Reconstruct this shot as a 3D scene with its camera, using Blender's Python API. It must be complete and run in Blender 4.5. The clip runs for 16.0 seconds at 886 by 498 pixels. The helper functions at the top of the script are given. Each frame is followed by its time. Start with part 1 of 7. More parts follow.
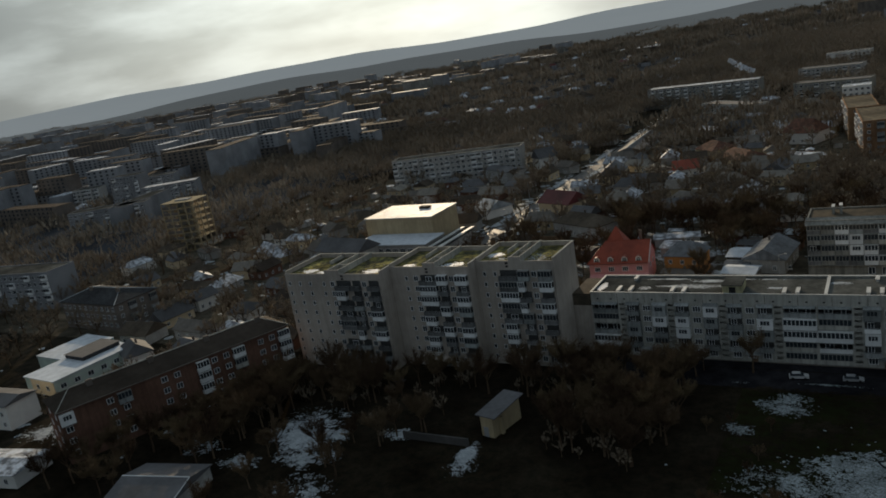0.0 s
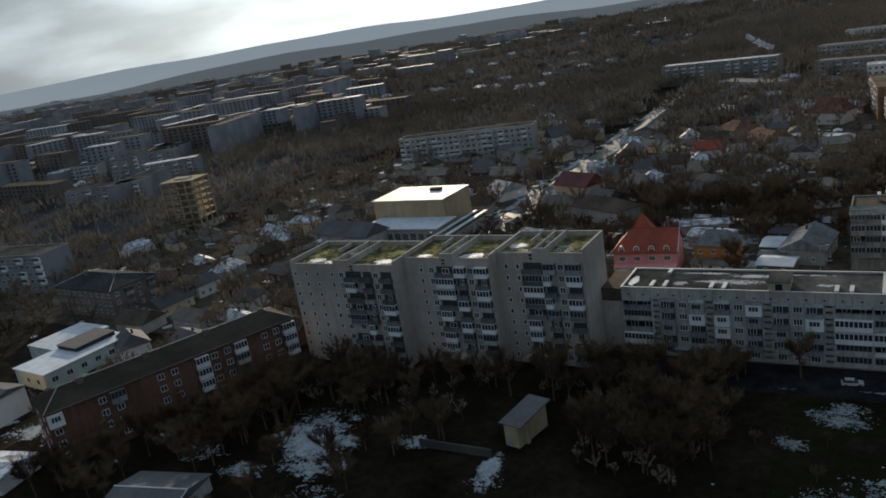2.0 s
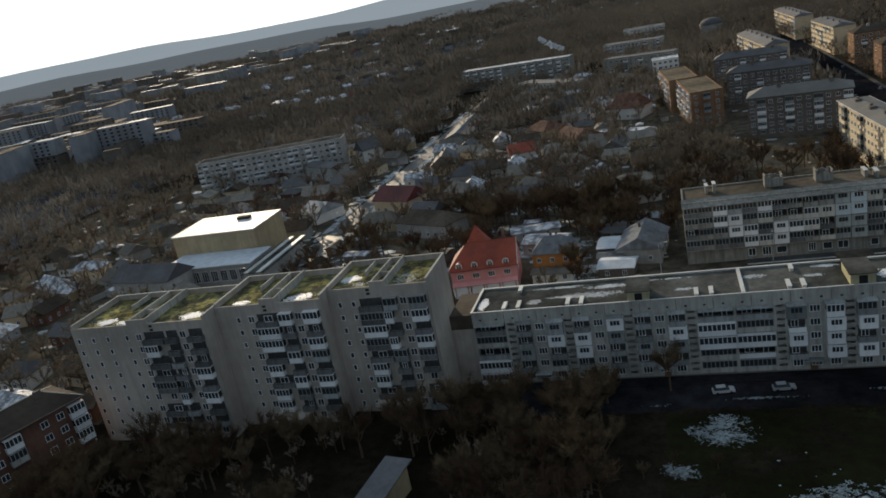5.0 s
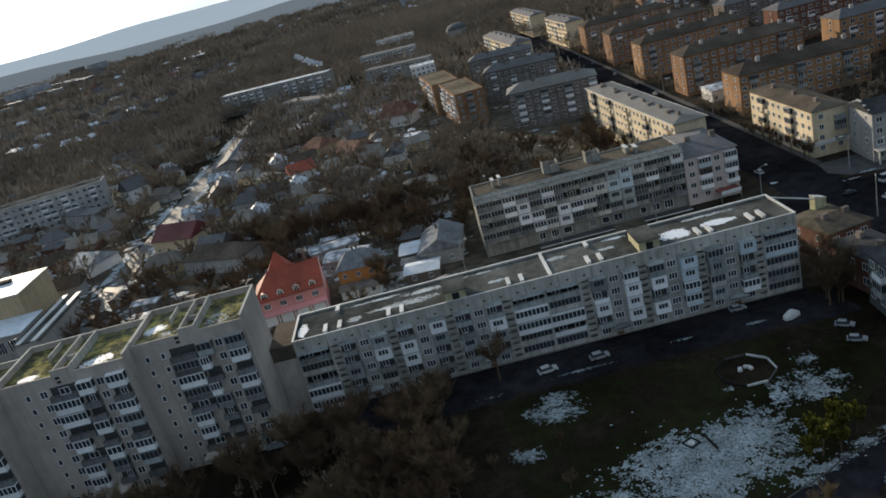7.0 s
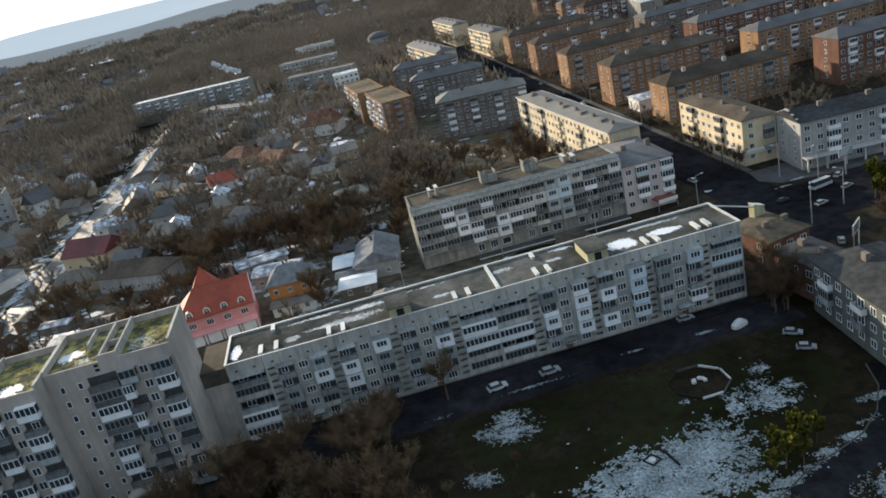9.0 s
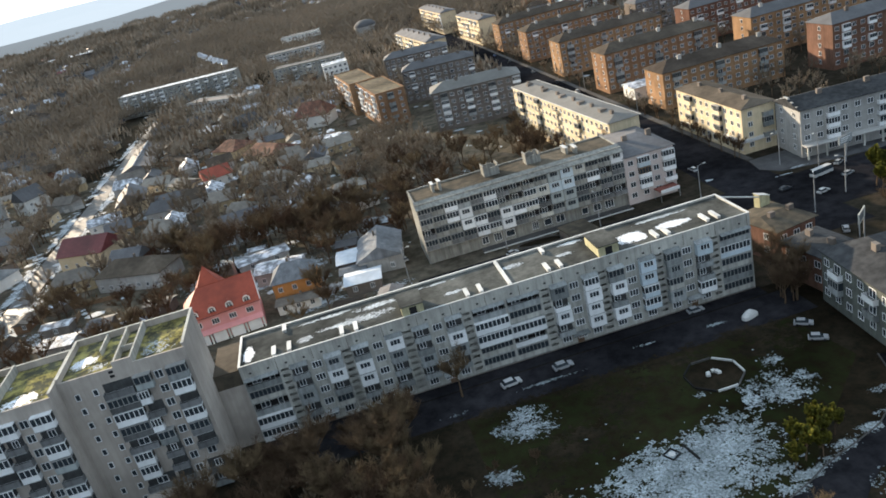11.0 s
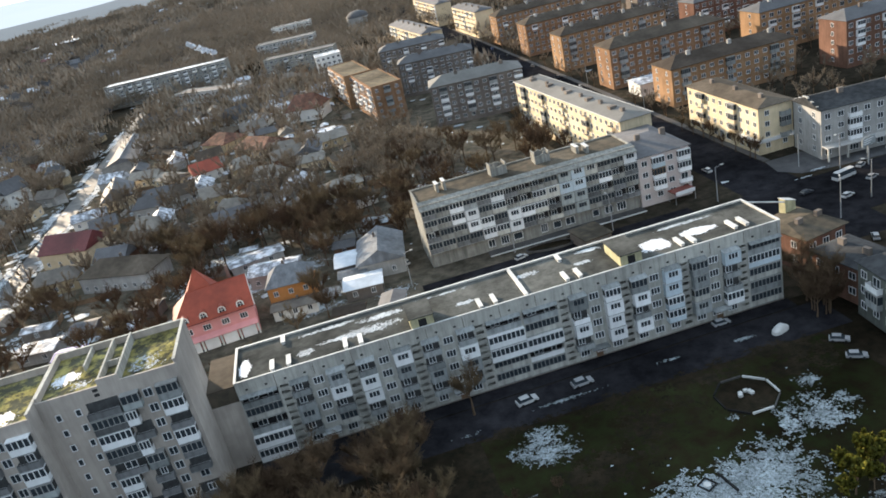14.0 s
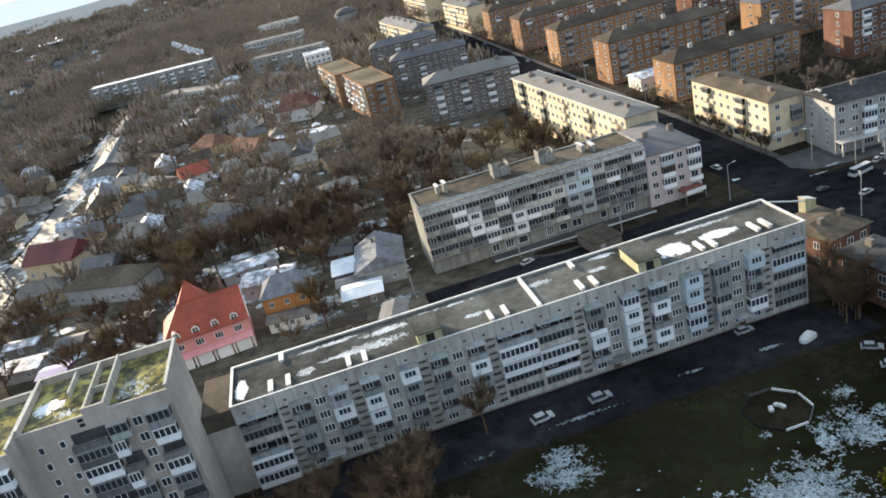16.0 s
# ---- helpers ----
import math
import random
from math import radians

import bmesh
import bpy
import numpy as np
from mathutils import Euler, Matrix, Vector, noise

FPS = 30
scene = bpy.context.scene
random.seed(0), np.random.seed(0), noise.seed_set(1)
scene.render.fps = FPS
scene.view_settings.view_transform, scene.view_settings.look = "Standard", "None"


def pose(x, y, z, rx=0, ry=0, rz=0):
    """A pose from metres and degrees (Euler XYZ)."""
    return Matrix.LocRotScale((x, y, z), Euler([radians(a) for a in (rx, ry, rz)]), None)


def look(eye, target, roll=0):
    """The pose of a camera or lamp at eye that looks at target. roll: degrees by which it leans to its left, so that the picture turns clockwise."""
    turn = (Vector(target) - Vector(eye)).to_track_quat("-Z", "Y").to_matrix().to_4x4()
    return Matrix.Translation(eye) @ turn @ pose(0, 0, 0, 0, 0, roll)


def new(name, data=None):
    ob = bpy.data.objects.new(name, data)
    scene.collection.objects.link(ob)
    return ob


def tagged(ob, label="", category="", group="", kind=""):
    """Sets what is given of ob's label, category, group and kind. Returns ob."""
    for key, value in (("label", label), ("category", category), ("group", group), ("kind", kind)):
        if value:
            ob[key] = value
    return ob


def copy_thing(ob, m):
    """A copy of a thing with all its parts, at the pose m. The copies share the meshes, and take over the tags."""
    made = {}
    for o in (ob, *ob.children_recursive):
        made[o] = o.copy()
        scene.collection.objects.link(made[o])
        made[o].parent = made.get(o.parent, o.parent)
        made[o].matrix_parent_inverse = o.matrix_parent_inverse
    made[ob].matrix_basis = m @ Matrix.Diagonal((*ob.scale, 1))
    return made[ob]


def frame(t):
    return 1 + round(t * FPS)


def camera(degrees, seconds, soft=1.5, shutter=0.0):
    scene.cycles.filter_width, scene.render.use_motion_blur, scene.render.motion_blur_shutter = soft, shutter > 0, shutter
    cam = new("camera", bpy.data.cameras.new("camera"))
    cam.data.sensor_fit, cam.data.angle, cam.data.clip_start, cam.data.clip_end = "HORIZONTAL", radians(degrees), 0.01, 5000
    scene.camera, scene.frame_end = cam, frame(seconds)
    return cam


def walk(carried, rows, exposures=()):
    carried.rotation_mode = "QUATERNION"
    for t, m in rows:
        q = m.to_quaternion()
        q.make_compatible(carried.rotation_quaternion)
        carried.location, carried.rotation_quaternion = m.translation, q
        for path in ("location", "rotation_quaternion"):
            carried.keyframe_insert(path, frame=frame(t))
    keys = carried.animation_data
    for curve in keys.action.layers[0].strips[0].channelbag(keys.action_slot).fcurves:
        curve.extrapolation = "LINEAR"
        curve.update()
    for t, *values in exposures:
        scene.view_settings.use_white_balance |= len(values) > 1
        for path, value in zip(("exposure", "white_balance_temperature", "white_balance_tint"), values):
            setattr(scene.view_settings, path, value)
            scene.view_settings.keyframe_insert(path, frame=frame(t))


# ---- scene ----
cam = camera(59.43, 16.0, soft=1.75)
PATH = [
    (0, (61.47, -159.62, 74.62), (10.64, -77.2, 49.65), -9.81),
    (0.5, (58.84, -156.88, 75.17), (7.78, -74.87, 49.36), -9.77),
    (1, (56.54, -154.54, 75.06), (5.28, -72.86, 48.57), -9.69),
    (1.5, (54.31, -152.05, 74.49), (2.98, -70.61, 47.44), -9.72),
    (2, (51.53, -149.17, 74.51), (0.46, -67.82, 46.71), -9.56),
    (2.5, (49.11, -146.19, 74.19), (-1.54, -64.71, 45.98), -9.47),
    (3, (46.38, -142.77, 73.67), (-2.44, -60.33, 45.01), -9.06),
    (3.2, (45.57, -142.26, 74.07), (-1.89, -59.15, 45.08), -8.85),
    (5.3, (37.89, -128.5, 72.26), (13.06, -36.67, 41.42), -12.20),
    (5.5, (37.13, -128.11, 72.34), (15.46, -35.59, 41.18), -12.77),
    (6, (36.01, -128.82, 72.75), (21.94, -35.14, 40.72), -13.99),
    (6.5, (34.56, -128.95, 72.8), (27.25, -34.92, 39.54), -14.85),
    (7, (33.46, -128.08, 72.99), (31.59, -34.33, 38.23), -14.95),
    (7.5, (32.74, -126.38, 72.67), (35.12, -32.93, 37.15), -14.43),
    (8, (31.55, -124.74, 72.44), (36.95, -31.51, 36.67), -13.77),
    (8.5, (30.56, -122.62, 71.93), (38.22, -29.55, 36.16), -13.27),
    (11, (25.9, -119.54, 74.88), (35.59, -27.56, 36.86), -14.29),
    (11.5, (25.11, -118.78, 74.99), (34.8, -27.01, 36.45), -14.33),
    (12, (24.43, -118.27, 75.1), (34.33, -26.73, 36.08), -14.13),
    (12.5, (24.24, -116.15, 74.94), (33.97, -24.66, 35.75), -14.04),
    (13, (23.97, -113.84, 74.75), (34.11, -22.46, 35.43), -13.76),
    (13.5, (23.76, -111.58, 74.53), (34.38, -20.24, 35.25), -13.57),
    (14, (23.66, -109.43, 74.37), (34.66, -18.09, 35.17), -13.51),
    (14.5, (23.32, -107.48, 74.33), (34.64, -16.26, 34.96), -13.58),
    (15, (23.11, -105.15, 73.95), (34.68, -14.02, 34.43), -13.70),
    (15.5, (23.02, -103.22, 73.89), (34.71, -12.17, 34.22), -14.03),
    (16, (22.65, -101.22, 73.76), (34.65, -10.31, 33.87), -14.23),
]
walk(cam, [(t, look(eye, target, roll)) for t, eye, target, roll in PATH],
     [(0.0, -0.78, 6250, 9), (1.0, -0.62, 6150, 9), (2.0, -0.47, 5750, 10), (3.2, -0.22, 5800, 10), (5.5, -0.2, 5950, 10), (6.5, 0.04, 5750, 10), (8.0, 0.54, 5700, 10), (9.5, 0.92, 5850, 10), (11.0, 1.24, 5950, 11), (16.0, 1.42, 5950, 12)])

# ---- world, sun, exposure ----
SUN_AZ, SUN_EL = radians(31), radians(14)   # azimuth to the left of +Y
world = bpy.data.worlds.new("world")
scene.world = world
world.use_nodes = True
wn, wl = world.node_tree.nodes, world.node_tree.links
wn.clear()
sky = wn.new("ShaderNodeTexSky")
sky.sky_type, sky.sun_disc = "NISHITA", False
sky.sun_elevation, sky.sun_rotation = SUN_EL, -SUN_AZ
sky.dust_density, sky.air_density = 1.5, 1.0
wtc = wn.new("ShaderNodeTexCoord")
wmap = wn.new("ShaderNodeMapping")
wmap.inputs["Scale"].default_value = (1.6, 1.6, 5.5)
wnoise = wn.new("ShaderNodeTexNoise")
wnoise.inputs["Scale"].default_value, wnoise.inputs["Detail"].default_value = 2.6, 6
wramp = wn.new("ShaderNodeValToRGB")
wramp.color_ramp.elements[0].position, wramp.color_ramp.elements[0].color = 0.43, (4.4, 5.25, 5.9, 1)
wramp.color_ramp.elements[1].position, wramp.color_ramp.elements[1].color = 0.58, (9.6, 10.8, 11.2, 1)
wmix = wn.new("ShaderNodeMixRGB")
wmix.inputs[0].default_value = 0.9
wbg = wn.new("ShaderNodeBackground")
wbg.inputs["Strength"].default_value = 0.088
wout = wn.new("ShaderNodeOutputWorld")
wl.new(wtc.outputs["Generated"], wmap.inputs["Vector"])
wl.new(wmap.outputs["Vector"], wnoise.inputs["Vector"])
wl.new(wnoise.outputs["Fac"], wramp.inputs["Fac"])
wl.new(sky.outputs["Color"], wmix.inputs[1])
wl.new(wramp.outputs["Color"], wmix.inputs[2])
# thin cloud lights up beside the sun
wdot, wpow, wglow, wadd = wn.new("ShaderNodeVectorMath"), wn.new("ShaderNodeMath"), wn.new("ShaderNodeMixRGB"), wn.new("ShaderNodeMixRGB")
wdot.operation, wpow.operation = "DOT_PRODUCT", "POWER"
wdot.inputs[1].default_value = (-math.sin(SUN_AZ) * 0.985, math.cos(SUN_AZ) * 0.985, 0.174)
wpow.use_clamp, wpow.inputs[1].default_value = True, 11.0
wglow.inputs[1].default_value, wglow.inputs[2].default_value = (0, 0, 0, 1), (15.2, 15.6, 13.4, 1)
wadd.blend_type, wadd.inputs[0].default_value = "ADD", 1.0
wl.new(wtc.outputs["Generated"], wdot.inputs[0])
wl.new(wdot.outputs["Value"], wpow.inputs[0])
wl.new(wpow.outputs[0], wglow.inputs[0])
wsep, wz, wtone = wn.new("ShaderNodeSeparateXYZ"), wn.new("ShaderNodeMapRange"), wn.new("ShaderNodeMixRGB")   # a cloudy sky is brightest overhead
wz.inputs["From Min"].default_value, wz.inputs["From Max"].default_value = 0.0, 1.0
wz.inputs["To Min"].default_value, wz.inputs["To Max"].default_value = 0.50, 0.74
wtone.blend_type, wtone.inputs[0].default_value = "MULTIPLY", 1.0
wl.new(wtc.outputs["Generated"], wsep.inputs[0])
wl.new(wsep.outputs["Z"], wz.inputs["Value"])
wl.new(wz.outputs[0], wtone.inputs[2])
wl.new(wmix.outputs["Color"], wtone.inputs[1])
wl.new(wtone.outputs["Color"], wadd.inputs[1])
wl.new(wglow.outputs["Color"], wadd.inputs[2])
wband, wcloud = wn.new("ShaderNodeMapRange"), wn.new("ShaderNodeMixRGB")   # darker and lighter cloud
wband.inputs["From Min"].default_value, wband.inputs["From Max"].default_value = 0.36, 0.64
wband.inputs["To Min"].default_value, wband.inputs["To Max"].default_value = 0.84, 1.08
wcloud.blend_type, wcloud.inputs[0].default_value = "MULTIPLY", 1.0
wl.new(wnoise.outputs["Fac"], wband.inputs["Value"])
wl.new(wadd.outputs["Color"], wcloud.inputs[1])
wl.new(wband.outputs[0], wcloud.inputs[2])
wl.new(wcloud.outputs["Color"], wbg.inputs["Color"])
wl.new(wbg.outputs["Background"], wout.inputs["Surface"])

sun = new("sun", bpy.data.lights.new("sun", "SUN"))
sun.data.energy, sun.data.angle, sun.data.color = 5.0, radians(0.6), (1.0, 0.77, 0.50)
sun_dir = Vector((-math.sin(SUN_AZ) * math.cos(SUN_EL), math.cos(SUN_AZ) * math.cos(SUN_EL), math.sin(SUN_EL)))
sun.matrix_basis = look(sun_dir * 300, (0, 0, 0))


# ---- materials ----
def material(name, col, rough=0.8, var=0.25, scale=1.0, bump=0.0, metal=0.0, col2=None, big=0.12, spot=0.5, rnd=0.0, edge=0.12, fine=0.55, streak=0.0):
    """Two scales of noise between col and col2, a slow stain on top, relief, and a shift from object to object."""
    m = bpy.data.materials.new(name)
    m.use_nodes = True
    n, l = m.node_tree.nodes, m.node_tree.links
    b = n["Principled BSDF"]
    b.inputs["Roughness"].default_value, b.inputs["Metallic"].default_value = rough, metal
    b.inputs["Specular IOR Level"].default_value = 0.3 if rough < 0.85 else (0.04 if rough < 0.95 else 0.0)
    tc = n.new("ShaderNodeTexCoord")
    n1, n2 = n.new("ShaderNodeTexNoise"), n.new("ShaderNodeTexNoise")
    n1.inputs["Scale"].default_value, n1.inputs["Detail"].default_value, n1.inputs["Roughness"].default_value = scale, 10, fine
    n2.inputs["Scale"].default_value, n2.inputs["Detail"].default_value = scale * big, 4
    l.new(tc.outputs["Object"], n1.inputs["Vector"]); l.new(tc.outputs["Object"], n2.inputs["Vector"])
    c2 = col2 or tuple(c * (1 - 0.55 * var) for c in col)
    r1 = n.new("ShaderNodeValToRGB")
    r1.color_ramp.elements[0].position, r1.color_ramp.elements[1].position = spot - edge, spot + edge
    r1.color_ramp.elements[0].color, r1.color_ramp.elements[1].color = (*c2, 1), (*col, 1)
    l.new(n1.outputs["Fac"], r1.inputs["Fac"])
    hs = n.new("ShaderNodeHueSaturation")
    mr = n.new("ShaderNodeMapRange")
    mr.inputs["From Min"].default_value, mr.inputs["From Max"].default_value = 0.3, 0.7
    mr.inputs["To Min"].default_value, mr.inputs["To Max"].default_value = 1 - var, 1 + var
    l.new(n2.outputs["Fac"], mr.inputs["Value"])
    if rnd:
        oi, ma, mm = n.new("ShaderNodeObjectInfo"), n.new("ShaderNodeMath"), n.new("ShaderNodeMath")
        ma.operation, ma.inputs[1].default_value, ma.inputs[2].default_value = "MULTIPLY_ADD", 2 * rnd, 1 - rnd
        mm.operation = "MULTIPLY"
        l.new(oi.outputs["Random"], ma.inputs[0]); l.new(ma.outputs[0], mm.inputs[0]); l.new(mr.outputs[0], mm.inputs[1])
        value = mm
        mh = n.new("ShaderNodeMath")
        mh.operation, mh.inputs[1].default_value, mh.inputs[2].default_value = "MULTIPLY_ADD", 0.07 * rnd, 0.5 - 0.035 * rnd
        l.new(oi.outputs["Random"], mh.inputs[0]); l.new(mh.outputs[0], hs.inputs["Hue"])
    else:
        value = mr
    if streak:   # rain streaks down the wall
        mp, n3, ms, mx = n.new("ShaderNodeMapping"), n.new("ShaderNodeTexNoise"), n.new("ShaderNodeMapRange"), n.new("ShaderNodeMath")
        mp.inputs["Scale"].default_value = (1.3, 1.3, 0.11)
        n3.inputs["Scale"].default_value, n3.inputs["Detail"].default_value, n3.inputs["Roughness"].default_value = 1.0, 5, 0.65
        ms.inputs["From Min"].default_value, ms.inputs["From Max"].default_value = 0.36, 0.6
        ms.inputs["To Min"].default_value, ms.inputs["To Max"].default_value = 1 - streak, 1 + 0.25 * streak
        mx.operation = "MULTIPLY"
        l.new(tc.outputs["Object"], mp.inputs["Vector"]); l.new(mp.outputs["Vector"], n3.inputs["Vector"]); l.new(n3.outputs["Fac"], ms.inputs["Value"])
        l.new(ms.outputs[0], mx.inputs[0]); l.new(value.outputs[0], mx.inputs[1])
        value = mx
    l.new(value.outputs[0], hs.inputs["Value"])
    l.new(r1.outputs["Color"], hs.inputs["Color"])
    l.new(hs.outputs["Color"], b.inputs["Base Color"])
    if bump:
        bp = n.new("ShaderNodeBump")
        bp.inputs["Strength"].default_value, bp.inputs["Distance"].default_value = bump, 0.1
        l.new(n1.outputs["Fac"], bp.inputs["Height"]); l.new(bp.outputs["Normal"], b.inputs["Normal"])
    return m


PANEL = material("panel_concrete", (0.42, 0.42, 0.39), 0.9, 0.25, 0.7, 0.2, streak=0.26)
PANEL_A = material("tower_concrete", (0.43, 0.39, 0.35), 0.9, 0.18, 0.5, 0.2, streak=0.12)
CREAM = material("cream_plaster", (0.62, 0.52, 0.36), 0.9, 0.15, 0.6, 0.1, rnd=0.08)
YELLOW = material("yellow_plaster", (0.62, 0.53, 0.37), 0.9, 0.2, 0.6, 0.1, streak=0.14)
ORANGE = material("orange_brick", (0.265, 0.165, 0.098), 0.9, 0.25, 1.2, 0.2, rnd=0.12, streak=0.2)
BRICK = material("red_brick", (0.155, 0.088, 0.066), 0.9, 0.25, 1.2, 0.2, rnd=0.1, streak=0.2)
GREYWALL = material("grey_plaster", (0.38, 0.38, 0.37), 0.9, 0.2, 0.6, 0.1, rnd=0.15, streak=0.13)
WHITEWALL = material("white_plaster", (0.68, 0.68, 0.66), 0.85, 0.12, 0.6, 0.1, rnd=0.08)
PINK = material("pink_plaster", (0.62, 0.30, 0.30), 0.9, 0.15, 0.6, 0.1)
PALEPINK = material("pale_pink_plaster", (0.53, 0.47, 0.455), 0.9, 0.15, 0.6, 0.1)
TAN = material("tan_plaster", (0.43, 0.355, 0.23), 0.9, 0.18, 0.5, 0.1, streak=0.15)
WHITE = material("white_plastic", (0.70, 0.72, 0.74), 0.45, 0.15, 1.2, rnd=0.12)
PALEBLUE = material("pale_blue_sheet", (0.46, 0.54, 0.60), 0.5, 0.12, 2.0, rnd=0.12)
PALEGREEN = material("pale_green_sheet", (0.40, 0.48, 0.44), 0.5, 0.12, 2.0, rnd=0.12)
GREYSHEET = material("grey_sheet", (0.25, 0.27, 0.275), 0.7, 0.25, 1.5, rnd=0.3, streak=0.25)
BROWNWOOD = material("weathered_wood", (0.18, 0.12, 0.08), 0.85, 0.3, 3.0, rnd=0.2)
GLASS = material("window_glass", (0.035, 0.045, 0.055), 0.08, 0.3, 0.8)
# shade of loggias and shaft insides, put into a wall colour
SHADEWALL = material("deep_shade_wall", (0.075, 0.078, 0.08), 0.9, 0.4, 1.2)
# near-black for the unlit depth of loggias and vents; also on doors
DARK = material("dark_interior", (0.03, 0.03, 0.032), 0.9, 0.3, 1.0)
FELT = material("roofing_felt", (0.098, 0.101, 0.096), 0.95, 0.5, 0.3, 0.3, col2=(0.050, 0.052, 0.049), big=0.3, fine=0.75)
MOSSROOF = material("mossy_felt", (0.30, 0.27, 0.10), 0.95, 0.5, 0.55, 0.4, col2=(0.075, 0.075, 0.055), big=0.35, spot=0.53, edge=0.07, fine=0.7)
COPING = material("galvanised_coping", (0.54, 0.55, 0.545), 0.6, 0.2, 1.5)
SLATE = material("grey_slate_roof", (0.098, 0.10, 0.108), 0.8, 0.25, 1.0, 0.3, rnd=0.25)
PALEROOF = material("pale_grey_sheet_roof", (0.15, 0.148, 0.14), 0.75, 0.2, 0.8, 0.2)
BROWNROOF = material("brown_roof", (0.082, 0.068, 0.055), 0.88, 0.35, 0.8, 0.3, rnd=0.25)
SNOWROOF = material("snow_dusted_roof", (0.66, 0.71, 0.79), 0.7, 0.2, 0.45, 0.1, col2=(0.17, 0.18, 0.20), spot=0.5, edge=0.07, fine=0.7)
REDROOF = material("red_metal_roof", (0.26, 0.055, 0.03), 0.55, 0.25, 1.0, 0.1)
RUSTROOF = material("rusty_roof", (0.20, 0.105, 0.075), 0.85, 0.4, 0.6, 0.2, col2=(0.10, 0.062, 0.05), streak=0.2)
MAROON = material("maroon_roof", (0.15, 0.042, 0.038), 0.6, 0.3, 1.0, 0.1, rnd=0.3)
SNOW = material("snow", (0.68, 0.72, 0.78), 0.6, 0.1, 1.2, 0.4)
ASPHALT = material("asphalt", (0.022, 0.022, 0.025), 0.96, 0.5, 0.3, 0.2, col2=(0.010, 0.010, 0.012), fine=0.7)
WET = material("wet_asphalt", (0.075, 0.077, 0.082), 0.62, 0.4, 0.3, 0.1, col2=(0.035, 0.036, 0.04), fine=0.7)
DIMPANEL = material("dim_panel", (0.27, 0.27, 0.25), 0.9, 0.25, 0.7, 0.2, streak=0.35)
BROWNFELT = material("brown_felt", (0.10, 0.085, 0.065), 0.9, 0.4, 0.5, 0.3, col2=(0.06, 0.055, 0.045))
DIM = material("dim_brick", (0.17, 0.15, 0.135), 0.9, 0.25, 1.0, 0.2, rnd=0.1)
PAVING = material("pavement_concrete", (0.085, 0.083, 0.082), 0.9, 0.3, 0.6, 0.1)
GROUND = material("bare_ground", (0.125, 0.108, 0.086), 0.95, 0.4, 0.22, 0.4, col2=(0.045, 0.043, 0.032), big=0.1, fine=0.7)
LITTER = material("dark_leaf_litter", (0.044, 0.036, 0.028), 0.95, 0.5, 0.3, 0.4, col2=(0.018, 0.018, 0.013), big=0.12, fine=0.7)
LIGHTROOF = material("pale_blue_sheet_roof", (0.34, 0.38, 0.42), 0.55, 0.25, 0.5, 0.1, col2=(0.22, 0.25, 0.27))
DIMGREEN = material("dim_green_plaster", (0.12, 0.13, 0.118), 0.9, 0.25, 0.7, 0.1, streak=0.2)
# yellow-brown felt with darker mottling
TANFELT = material("yellow_brown_felt", (0.15, 0.125, 0.085), 0.9, 0.35, 0.5, 0.2, col2=(0.09, 0.078, 0.06))
# darker copy of the litter: wet, and the court's shade is in the colour
MULCH = material("wet_shaded_litter", (0.026, 0.020, 0.014), 0.95, 0.5, 0.5, 0.4, col2=(0.011, 0.011, 0.008), big=0.15, fine=0.75)
DARKSLATE = material("dark_slate_roof", (0.055, 0.058, 0.062), 0.85, 0.3, 0.8, 0.3, col2=(0.035, 0.037, 0.04))
DARKROOF = material("dark_brown_roof", (0.058, 0.048, 0.040), 0.9, 0.3, 0.8, 0.3)
# darker than the old roof snow, mottled with a grass tone
YARDSNOW = material("thin_yard_snow", (0.36, 0.41, 0.46), 0.8, 0.35, 2.2, 0.4, col2=(0.06, 0.075, 0.065), spot=0.51, edge=0.1, fine=0.85)
OFFWHITE = material("aged_white_sheet", (0.52, 0.515, 0.47), 0.6, 0.2, 1.2, rnd=0.15, streak=0.2)
OLDBLUE = material("aged_pale_blue_sheet", (0.36, 0.40, 0.405), 0.6, 0.2, 1.2, rnd=0.12, streak=0.2)
OCHRE = material("ochre_plaster", (0.46, 0.22, 0.08), 0.9, 0.2, 0.8, 0.1)
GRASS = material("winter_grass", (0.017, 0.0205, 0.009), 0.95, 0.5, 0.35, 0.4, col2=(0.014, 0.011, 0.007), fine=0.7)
BARK = material("bark", (0.12, 0.085, 0.058), 0.95, 0.3, 2.0, 0.3, rnd=0.2)
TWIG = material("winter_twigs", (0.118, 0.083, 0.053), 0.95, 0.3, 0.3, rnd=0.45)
# paler copy of the twig colour, with the haze of distance mixed in
TWIG_HAZED = material("haze_paled_twigs", (0.25, 0.208, 0.16), 0.95, 0.4, 0.03)
LEAF = material("yellow_green_leaves", (0.15, 0.14, 0.022), 0.85, 0.5, 0.7, col2=(0.045, 0.05, 0.014))
STEEL = material("painted_steel", (0.30, 0.31, 0.32), 0.5, 0.2, 2.0)
TYRE = material("tyre_rubber", (0.02, 0.02, 0.02), 0.85, 0.2, 5.0)
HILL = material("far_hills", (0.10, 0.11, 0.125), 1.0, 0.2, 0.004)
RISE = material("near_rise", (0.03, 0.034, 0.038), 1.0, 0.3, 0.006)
for hazy, glow in ((HILL, 0.34), (RISE, 0.14)):   # a pale emission stands in for the haze of distance
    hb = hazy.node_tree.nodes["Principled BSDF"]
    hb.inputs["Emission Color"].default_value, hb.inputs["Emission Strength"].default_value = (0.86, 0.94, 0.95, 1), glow
